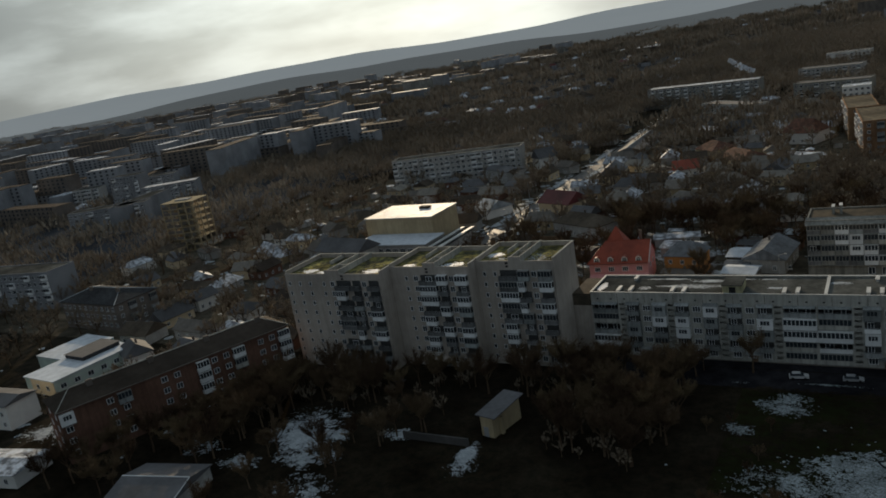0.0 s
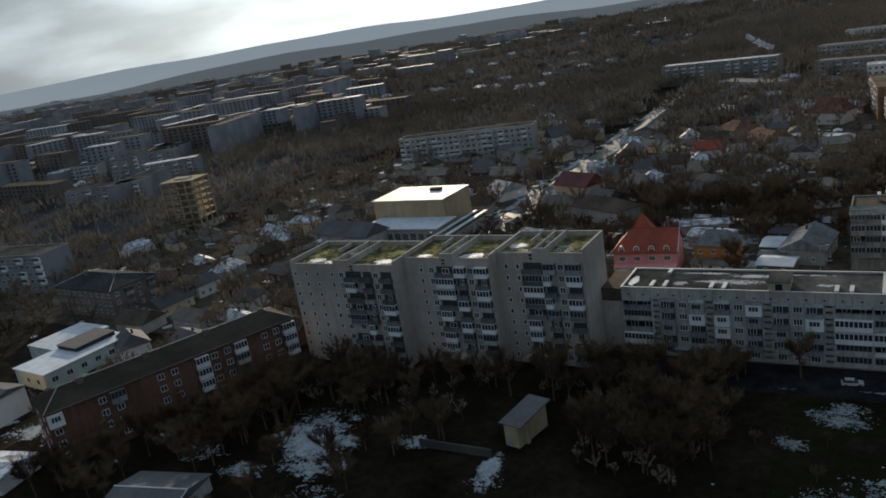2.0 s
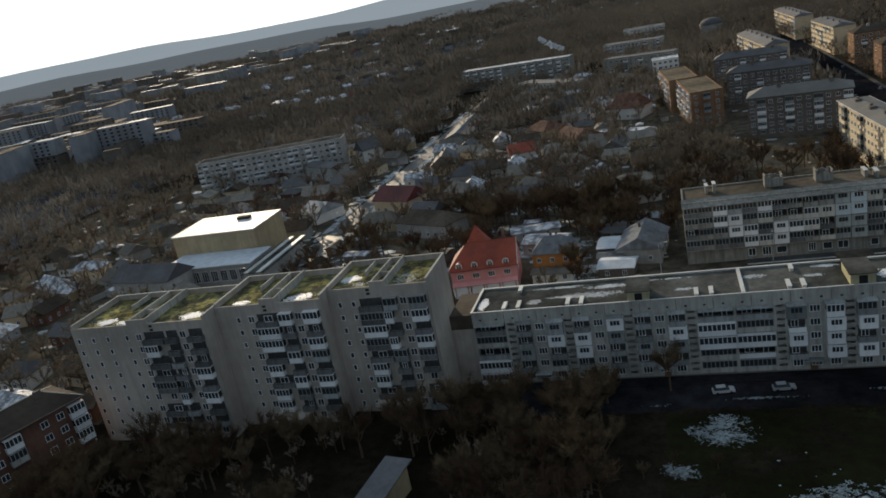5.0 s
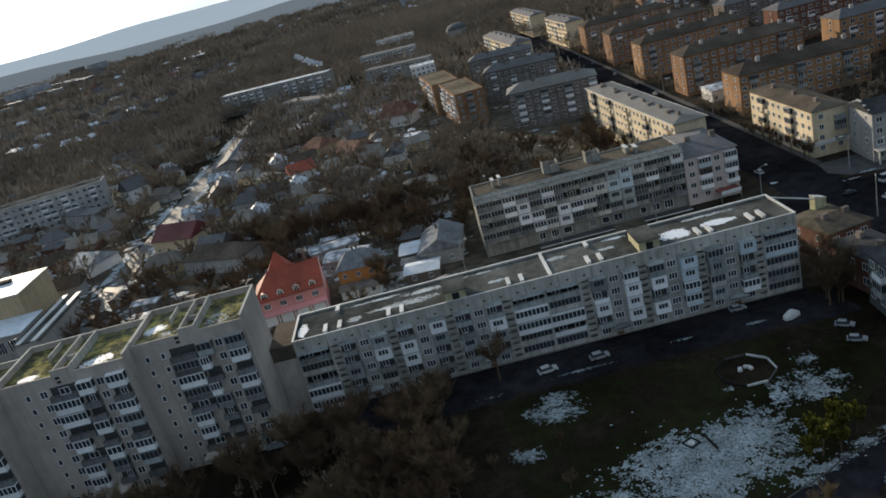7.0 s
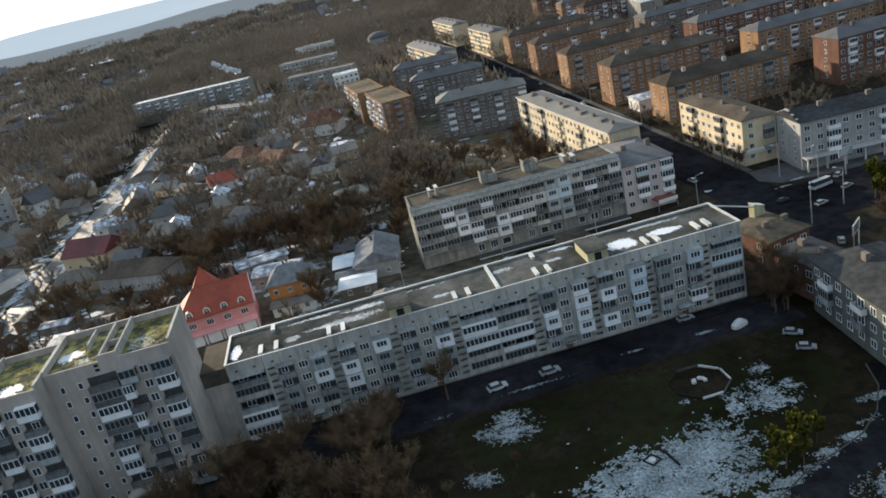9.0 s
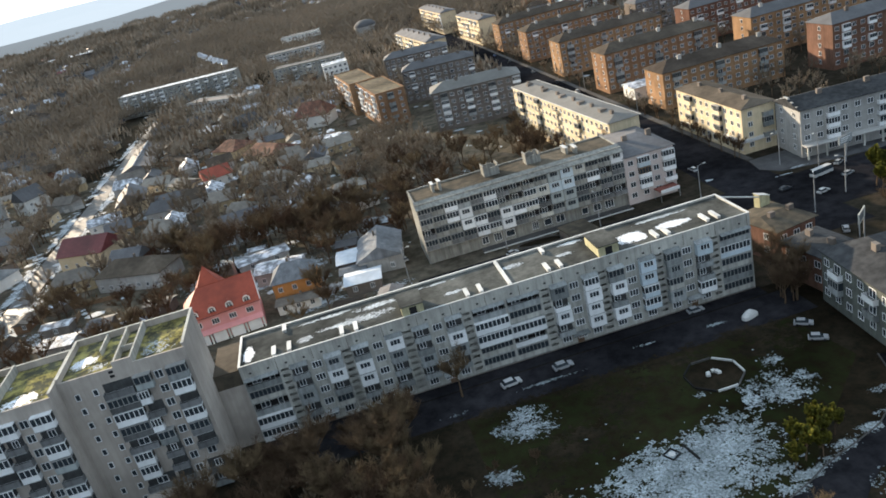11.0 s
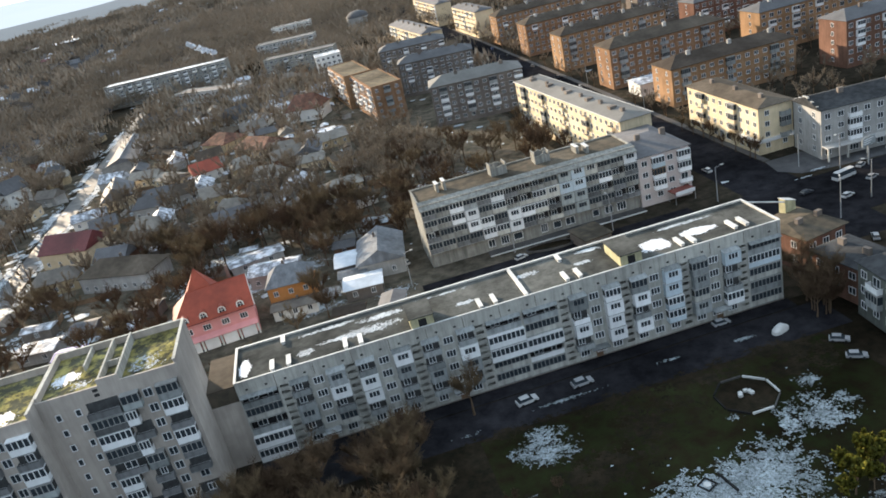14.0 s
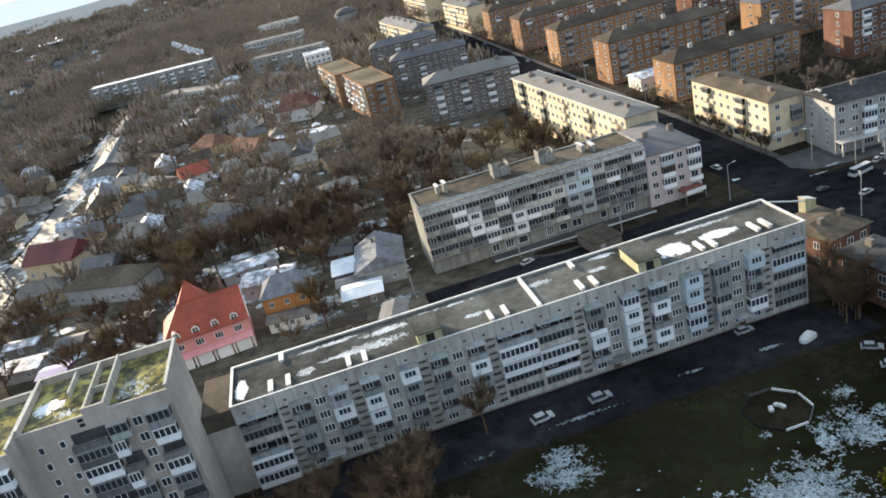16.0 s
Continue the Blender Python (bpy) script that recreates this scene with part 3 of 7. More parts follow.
def tower():
    rng = random.Random(9)
    low = lambda x, y, z: pose(x, y, z) @ Matrix.Diagonal((1, 1, 0.92, 1))   # storeys of 2.58 m
    t = thing("apartment_tower", "tall grey nine-storey concrete apartment building in stepped sections", "building")
    secs = [(-75.8, -46.0, -16.0, -0.6, 25.7), (-46.0, -24.0, -11.6, 2.8, 26.0), (-24.0, -4.5, -8.2, 5.2, 26.2)]
    for sec, (x0, x1, y0, y1, H) in enumerate(secs):
        zr = H - 1.1
        part("wall", Geo().box(x0, y0, 0, x1, y1, zr), PANEL_A, t, "grey concrete wall panels")
        part("roof", Geo().box(x0 + 0.3, y0 + 0.3, zr, x1 - 0.3, y1 - 0.3, zr + 0.06), MOSSROOF, t, "mossy felt roof with patches of snow")
        part("parapet", Geo().box(x0, y0, zr, x1, y0 + 0.3, H - 0.55).box(x0, y1 - 0.3, zr, x1, y1, H).box(x0, y0 + 0.3, zr, x0 + 0.3, y1 - 0.3, H).box(x1 - 0.3, y0 + 0.3, zr, x1, y1 - 0.3, H), PANEL_A, t)
        for a, b, c, d in ((x0 - 0.05, y1 - 0.4, x1 + 0.05, y1 + 0.05), (x0 - 0.05, y0 + 0.31, x0 + 0.4, y1 - 0.4), (x1 - 0.4, y0 + 0.31, x1 + 0.05, y1 - 0.4)):
            part("coping", Geo().box(a, b, H + 0.002, c, d, H + 0.08), PANEL, t, "pale worn concrete coping")
        w = x1 - x0
        f = x1 - 19.0
        cols = [(x0 + 1.2 + 3.4 * i, "n") for i in range(int(max(0, w - 19.0) / 3.4))]
        cols += [(f + 1.6, "n"), (f + 4.3, "n" if x0 > -30 else "p"), (f + 7.8, "W"), (f + 11.7, "B"), (f + 14.0, "p"), (f + 16.9, "C")]
        for xc, c in cols:
            if xc < x0 + 0.8:
                continue
            for s in range(9):
                z = 0.46 + s * 2.58
                if c == "n":
                    add_window(t, pose(xc, y0, z + 1.4), 0.8, 1.15, 1)
                elif c == "p":
                    add_window(t, pose(xc, y0, z + 1.4), 1.3, 1.4, 2)
                else:
                    state = STATES[sec][c][8 - s]
                    bw = {"W": 4.6, "B": 2.6, "C": 3.1}[c] * (0.62 if state == "w" else 1.0)
                    gl = state in "WPw"
                    xb = xc - (0.7 if state == "w" else 0.0)
                    if state == "-":
                        add_window(t, pose(xc, y0, z + 1.4), 1.4, 1.4, 2)
                        continue
                    if not gl:
                        # shade of the open loggia, laid on the wall as a dark sheet
                        part("recess", MESHES.setdefault(("rec", bw), Geo().box(-bw / 2 + 0.1, -0.03, 0.1, bw / 2 - 0.1, 0.0, 2.55).mesh("recess", [SHADEWALL])), None, t, "", low(xb, y0, z))
                        if rng.random() < 0.55:
                            add_window(t, pose(xb + rng.uniform(-0.3, 0.3), y0 - 0.04, z + 1.3), bw * 0.38, 1.3, 2)
                    add_balcony(t, low(xb, y0, z + 0.1), bw, 1.15, WHITE if state in "Ww" else (rng.choice((OLDBLUE, GREYSHEET, DULLSHEET)) if gl else rng.choice([DULLSHEET, DULLSHEET, DULLSHEET, GREYSHEET])), gl)
        # stair shaft: two walls across the roof with a raised screen between them at the front
        xa, xb = x0 + w * 0.44, x0 + w * 0.58
        part("roof_wall", Geo().box(xa, y0 + 0.32, zr + 0.06, xa + 0.28, y1 - 0.42, H + 0.15), PANEL, t)
        part("roof_wall", Geo().box(xb, y0 + 0.32, zr + 0.06, xb + 0.28, y1 - 0.42, H + 0.45), PANEL, t)
        part("roof_screen", Geo().box(xa, y0 + 0.01, H - 0.549, xb + 0.28, y0 + 0.31, H + 0.4), PANEL_A, t)
        part("roof_wall", Geo().box(xa + 0.3, y0 + 6.0, zr + 0.06, xb - 0.02, y0 + 6.25, H - 0.1), PANEL, t)
        part("roof_wall", Geo().box(x0 + w * 0.27, y1 - 6.5, zr + 0.06, x0 + w * 0.27 + 0.25, y1 - 0.42, H - 0.1), PANEL, t)
        for i in range(2):
            part("vent_opening", Geo().box(f + 7.2, y0 - 0.03, H - 2.1 + 0.75 * i, f + 7.9, y0 + 0.0, H - 1.65 + 0.75 * i), DARK, t)
        part("porch", Geo().box(f + 5.0, y0 - 3.2, 2.6, f + 12.0, y0, 2.85), PANEL_A, t)
    return t


tower()


# ---- ordinary blocks ----
def block(label, m, L, D, storeys, wallmat, roofmat, front="wbww", side=True, hip=0.0, balc=WHITE, seed=1, far=False, roofh=0.0, endwin=2, shop=False, split=False, endfar=0, table=None, clad={k: (m,) for k, m in CLADDING.items()}):
    """A block in its own frame: front at y=0 facing -Y, x along it. Windows on the front and the x=0 end."""
    rng = random.Random(seed)
    t = thing("apartment_block", label, "building", m)
    H = 0.8 + storeys * SH + 0.4
    part("wall", Geo().box(0, 0, 0, L, D, H), wallmat, t)
    if roofh:
        part("roof", Geo().gable(0, 0, L, D, H, roofh, 0.5, hip), roofmat, t)
        for i in range(max(2, int(L / 12))):
            x = (i + 0.6) * L / max(2, int(L / 12))
            part("chimney", Geo().box(x - 0.4, D * 0.36, H + roofh * 0.5, x + 0.9, D * 0.36 + 0.8, H + roofh + 0.8), GREYWALL if wallmat is ORANGE else DIM, t)
    else:
        part("roof", Geo().box(0.3, 0.3, H, L - 0.3, D - 0.3, H + 0.06), roofmat, t)
        part("parapet", Geo().box(-0.1, -0.1, H, L + 0.1, 0.3, H + 0.35).box(-0.1, D - 0.3, H, L + 0.1, D + 0.1, H + 0.35).box(-0.1, 0.3, H, 0.3, D - 0.3, H + 0.35).box(L - 0.3, 0.3, H, L + 0.1, D - 0.3, H + 0.35), wallmat, t)
    n = max(3, round(L / 3.2))
    openings = Geo()

    def opening(mm, w, h, cols=2, d=0.06):
        if far:
            far_window(openings, mm, w, h, d)
        else:
            add_window(t, mm, w, h, cols, split)

    for i in range(n):
        xc, c = (i + 0.5) * L / n, front[i % len(front)]
        for s in range(storeys):
            z = 0.8 + s * SH
            if table and s and table[storeys - 1 - s][i] != "-":
                st = table[storeys - 1 - s][i]
                if st in "Dd":
                    # open bays carry their shade as a near-black sheet
                    part("recess", MESHES.setdefault(("crec", L / n), Geo().box(-L / n * 0.46, -0.02, 0.1, L / n * 0.46, 0.004, 2.6).mesh("recess", [DARK])), None, t, "", pose(xc, 0, z))
                    opening(pose(xc - 0.3, -0.02, z + 1.5), 1.5, 1.5, 2)
                add_balcony(t, pose(xc, 0, z + 0.1), L / n * rng.choice((0.985, 0.95)), rng.choice((1.0, 1.15)) if st in "WL" else rng.choice((0.8, 0.95)), rng.choice(clad[st]), 0 if st in "Dd" else (2 if st in "L" or (st == "W" and i % 3 == 0) else 1))
            elif s == 0 and shop and table and i < 3:
                continue
            elif s == 0 and shop:
                if (i * 7 + seed) % 4:
                    opening(pose(xc, 0, z + 1.1), L / n * (0.5 + 0.1 * (i % 4)), 1.7 + 0.2 * (i % 3), 1 + i % 3)
            elif c == "b" and s > 0:
                gl = rng.random() < 0.55
                if far:
                    if gl:
                        opening(pose(xc, 0, z + 1.3), L / n * 0.9, 2.3, 3, 0.9)
                    else:
                        opening(pose(xc, 0, z + 1.5), 1.8, 1.7)
                    continue
                if not gl:
                    opening(pose(xc, 0, z + 1.5), 1.8, 1.7, 2)
                add_balcony(t, pose(xc, 0, z + 0.1), L / n * 0.95, 0.95, rng.choice((WHITE, WHITE, PALEBLUE, GREYSHEET, GREYSHEET, PALEGREEN)) if balc is None else (balc if rng.random() < 0.7 else GREYSHEET), gl, balc is None and rng.random() < 0.25)
            elif c != "x":
                opening(pose(xc, 0, z + 1.5), 1.5, 1.4, 2)
    for i in range(endwin if side else 0):
        yc = (i + 0.5) * D / endwin
        for s in range(storeys):
            opening(pose(0, yc, 0.8 + s * SH + 1.5, 0, 0, -90), 1.3, 1.4, 2)
    for i in range(endfar):
        yc = (i + 0.5) * D / endfar
        for s in range(storeys):
            if s and i % 2:
                add_balcony(t, pose(L, yc, 0.9 + s * SH, 0, 0, 90), 2.8, 0.9, GREYSHEET, s % 2 == 0)
            else:
                opening(pose(L, yc, 0.8 + s * SH + 1.5, 0, 0, 90), 1.3, 1.4, 2)
    if far and openings.v:
        tagged(part("window_rest", openings, [WHITE, GLASS], t), kind="stuff")
    return t


back_block = block("grey five-storey panel block with rows of mixed balconies", pose(40.3, 54.6, 0), 52.2, 13, 5, DIMPANEL, BROWNFELT, "b", endwin=0, seed=3, shop=True, split=True, balc=None, table=("GGWGPWDDDGLLWPGW", "PPWWGWDdWWLLGWDG", "DPPWWGWWWDLLPDGP", "PPPPWWWGDdGLPPDD"), clad={"W": (WHITE, OFFWHITE, WHITE), "L": (OLDBLUE, OLDBLUE, PALEBLUE), "G": (GREYSHEET, DULLSHEET, DIMPANEL, DULLSHEET), "P": (DIMPANEL, DULLSHEET), "D": (DULLSHEET, DIMPANEL), "d": (OFFWHITE,)})
part("eave", Geo().add([(-0.3, -1.5, 14.5), (52.2, -1.5, 14.5), (52.2, 1.6, 15.75), (-0.3, 1.6, 15.75), (-0.3, -1.5, 14.7), (52.2, -1.5, 14.7), (52.2, 1.6, 15.95), (-0.3, 1.6, 15.95)],
                       [(3, 2, 1, 0), (4, 5, 6, 7), (0, 1, 5, 4), (1, 2, 6, 5), (2, 3, 7, 6), (3, 0, 4, 7)]), DIMPANEL, back_block, "pale sheet eave along the front")
block("pale pink five-storey corner block with grey roof", pose(92.6, 54.0, 0), 13, 21.8, 4, PALEPINK, SLATE, "wbwb", roofh=2.2, hip=5, seed=4, balc=None)
avenue_block = block("yellow sunlit four-storey block with long grey roof", pose(93.2, 152, 0, 0, 0, -86), 76, 9, 5, YELLOW, PALEROOF, "wwbww", roofh=1.3, hip=5, balc=CREAM, seed=6)
for i in range(5):
    x = 8 + i * 14.2
    part("dormer", Geo().box(x, 2.4, 15.5, x + 1.8, 4.4, 16.9), DIM, avenue_block)
for y0, y1 in ((-0.62, -0.48), (9.48, 9.62)):
    part("gutter", Geo().box(-0.5, y0, 15.22, 76.5, y1, 15.42), COPING, avenue_block)
cream_block = block("cream five-storey corner block facing the crossroads", pose(130.3, 100.6, 0, 0, 0, -90), 36, 9.6, 4, YELLOW, BROWNROOF, "wwbww", roofh=1.5, hip=3.5, seed=7, shop=True, endfar=2, balc=CREAM)
part("shop_sign", Geo().box(27, -0.45, 3.2, 36.4, -0.02, 4.1), WHITE, cream_block, "white sign band above the shop")
part("shop_sign", Geo().box(36.02, -0.019, 3.2, 36.4, 9.8, 4.1), WHITE, cream_block, "white sign band above the shop")
for i, (x, y, L) in enumerate(((136.6, 122.6, 44), (133.2, 163.0, 46), (132.4, 212.6, 48), (133.0, 264.0, 50), (132.8, 316.0, 50))):
    block("orange brick four-storey block with hipped grey roof", pose(x, y, 0), L, 14, 5 if i else 4, ORANGE, BROWNROOF, "wbwww", roofh=2.8, hip=6, seed=20 + i, far=i > 2, balc=GREYSHEET)
for x, y, L, seed in ((129.2, 412, 55, 25), (123.0, 526, 76, 26)):
    block("pale plastered block along the avenue's far end", pose(x, y, 0, 0, 0, -88), L, 11.5, 5, CREAM, SLATE, "wwb", roofh=1.8, hip=4, seed=seed, far=True)
block("brown brick four-storey block with hipped grey roof", pose(67.6, 178.5, 0, 0, 0, -10), 35, 13.5, 5, DIM, PALEROOF, "wbw", roofh=2.8, hip=6, seed=31)
block("orange brick five-storey block with flat roof", pose(44.2, 249.5, 0, 0, 0, -84), 41, 13, 5, ORANGE, TANFELT, "wbwb", seed=32, far=True, balc=CREAM, endfar=3)
block("orange brick five-storey block set back behind its neighbour", pose(36.5, 293, 0, 0, 0, -84), 42, 13, 5, ORANGE, TANFELT, "wbwb", seed=33, far=True, endfar=2)


# ---- roof gear of the long block ----
def roof_vent(x, y, length=3.2):
    g = Geo().box(x - 0.3, y - length / 2, 15.06, x + 0.3, y + length / 2, 15.5)
    g.box(x - 0.38, y - length / 2 - 0.08, 15.502, x + 0.38, y + length / 2 + 0.08, 15.58)
    solid("roof_vent", g, COPING, "low whitish masonry vent duct on the felt roof", "vent", group="roof vents")


for x, y, n in ((6.2, 2.3, 3.0), (8.9, 2.4, 3.0), (8.1, 9.9, 2.2), (18.2, 2.3, 3.0), (20.7, 2.2, 3.0), (40.8, 2.2, 3.0), (43.3, 2.3, 3.0), (55.9, 2.7, 3.0), (58.2, 2.6, 3.0), (57.3, 10.0, 2.4),
                (76.6, 2.9, 3.0), (78.7, 2.7, 3.0), (86.6, 3.4, 3.2), (88.7, 3.4, 3.2)):
    roof_vent(x, y, n)
solid("fire_wall", Geo().box(48.2, 0.5, 15.06, 48.8, DB - 0.5, 15.45), COPING, "pale capped fire wall across the felt roof", "wall")


def stair_head(x, y0, y1, mat, label):
    t = thing("roof_stair_head", label, "roof hut", pose(x, 0, 15.06))
    part("wall", Geo().box(-1.9, y0, 0, 1.9, y1, 1.9), mat, t)
    part("roof", Geo().box(-2.1, y0 - 0.2, 1.902, 2.1, y1 + 0.2, 2.06), FELT, t)
    part("door", Geo().box(-0.6, y0 - 0.04, 0.1, 0.7, y0, 1.6), DARK, t)


stair_head(30.9, 0.4, 6.0, HUTWALL, "yellowish rendered stair hut on the flat roof")
stair_head(67.0, 0.7, 7.5, HUTWALL, "sunlit yellowish stair hut on the flat roof")


def snow_patch(name, x, y, rx, ry, z, seed, n=40, ragged=0.35, thick=0.04, label="thin bright patch of old snow", mat=None, core=0.75, cat="snow"):
    """A sheet of old snow melted to a ragged rim, with holes where the ground shows through; core: how much of it is left."""
    cell = max(0.14, math.sqrt(rx * ry) / (42 if rx < 40 else 14))
    nx, ny = int(2.6 * rx / cell) + 1, int(2.6 * ry / cell) + 1
    size, off = max(0.7, 0.2 * math.sqrt(rx * ry)), Vector((seed * 13.7, seed * 7.1, 0))
    rng, g, ids = random.Random(seed), Geo(), {}

    def vert(i, j):
        if (i, j) not in ids:
            px, py = x - 1.3 * rx + (i + rng.uniform(-0.4, 0.4)) * cell, y - 1.3 * ry + (j + rng.uniform(-0.4, 0.4)) * cell
            ids[i, j] = len(g.v)
            g.v.append((px, py, z + 0.006 + thick * rng.uniform(0.2, 1.0)))
        return ids[i, j]

    for i in range(nx):
        for j in range(ny):
            u, w = ((i + 0.5) * cell / rx - 1.3), ((j + 0.5) * cell / ry - 1.3)
            d = u * u + w * w
            if d > 1.69:
                continue
            q = Vector((u * rx, w * ry, 0))
            k = 0.8 * noise.fractal(q / size + off, 0.1, 2.1, 5) + 1.0 * noise.fractal(q / (size * 4.5) + off * 2, 0.9, 2.0, 3)
            if core - max(0.5, core) * d + (0.25 + 0.7 * ragged) * k > 0.08:
                g.f.append((vert(i, j), vert(i + 1, j), vert(i + 1, j + 1), vert(i, j + 1)))
    g.m = [0] * len(g.f)
    return solid(name, g, mat or SNOW, label, cat, "stuff")


for i, (x, y, rx, ry) in enumerate(((1.6, 4.4, 0.9, 2.6), (11.6, 3.9, 1.3, 0.9), (22.5, 5.2, 4.2, 1.2), (25.0, 8.6, 3.6, 0.8), (38.6, 4.6, 1.5, 0.6), (50.8, 7.8, 1.6, 0.8), (63.0, 10.2, 2.6, 0.5),
                                     (72.8, 4.6, 2.7, 2.1), (81.3, 5.2, 3.0, 1.3), (80.5, 9.6, 4.5, 0.5), (16, 9.8, 4.0, 0.5), (60.5, 6.2, 1.4, 0.5), (17.0, 5.0, 2.6, 0.6), (34, 9.9, 5.0, 0.35))):
    snow_patch("roof_snow", x, y, rx * 1.1, ry * 1.1, 15.062, 100 + i, ragged=0.2 if i in (0, 7, 8) else 0.45, core=0.95 if i in (0, 7, 8) else 0.6, mat=OLDSNOW if i not in (0, 7, 8) else SNOW)
for i, (x, y, rx, ry, zr, bright) in enumerate(((-21.2, -2.4, 2.0, 1.7, 25.16, 1), (-18.4, -5.4, 1.7, 1.2, 25.16, 0), (-9.6, -3.6, 3.4, 2.2, 25.16, 0), (-8.0, -5.8, 1.8, 1.0, 25.16, 0), (-29.4, -9.0, 2.7, 1.9, 24.96, 1), (-32.6, -3.4, 0.7, 1.3, 24.96, 0),
                                                 (-41.6, -9.2, 1.7, 1.1, 24.96, 1), (-50.6, -12.6, 2.2, 1.6, 24.66, 1), (-51.0, -7.5, 1.3, 0.8, 24.66, 0), (-64.5, -13.4, 2.6, 1.2, 24.66, 1), (-70.5, -12.6, 2.6, 1.6, 24.66, 1))):
    snow_patch("roof_snow", x, y, rx, ry, zr, 140 + i, ragged=0.5, mat=SNOW if bright else OLDSNOW, core=0.7 if bright else 0.12)

link = thing("connecting_wing", "low grey link building with brown felt roof", "building")
part("wall", Geo().box(-4.48, 0.5, 0, -0.08, 11.2, 14.6), PANEL_A, link)
part("upper_band", Geo().box(-4.48, 0.44, 11.9, -0.08, 0.498, 14.6), BROWNFELT, link, "olive-brown painted band")
part("roof", Geo().box(-4.48, 0.42, 14.602, -0.08, 11.3, 14.75), BROWNROOF, link, "dark brown felt roof")


# ---- houses ----
def house(label, m, L, D, h, rh, wallmat, roofmat, hip=0.0, wins=3, floors=1, chimney=True, seed=0, name="house"):
    rng = random.Random(seed)
    t = thing(name, label, "house", m)
    if hip > 0.3:
        part("wall", Geo().box(0, 0, 0, L, D, h), wallmat, t)
    else:
        g = Geo()
        v = [(0, 0, 0), (L, 0, 0), (L, D, 0), (0, D, 0), (0, 0, h), (L, 0, h), (L, D, h), (0, D, h), (0, D / 2, h + rh * 0.9), (L, D / 2, h + rh * 0.9)]
        g.add(v, [(3, 2, 1, 0), (0, 1, 5, 4), (2, 3, 7, 6), (1, 2, 6, 9, 5), (3, 0, 4, 8, 7), (4, 5, 9, 8), (6, 7, 8, 9)])
        part("wall", g, wallmat, t)
    part("roof", Geo().gable(0, 0, L, D, h, rh, 0.45, hip), roofmat, t)
    if chimney:
        x = rng.uniform(0.3, 0.7) * L
        part("chimney", Geo().box(x, D * 0.55, h + rh * 0.4, x + 0.55, D * 0.55 + 0.55, h + rh + 0.7), DIM, t)
    for s in range(floors):
        z = 1.6 + s * 2.8
        for i in range(wins):
            add_window(t, pose((i + 0.5) * L / wins, 0, z), 1.1, 1.3, 2, False)
        for i in range(min(wins, 2)):
            add_window(t, pose(0, (i + 0.5) * D / 2, z, 0, 0, -90), 1.0, 1.3, 2, False)
    return t


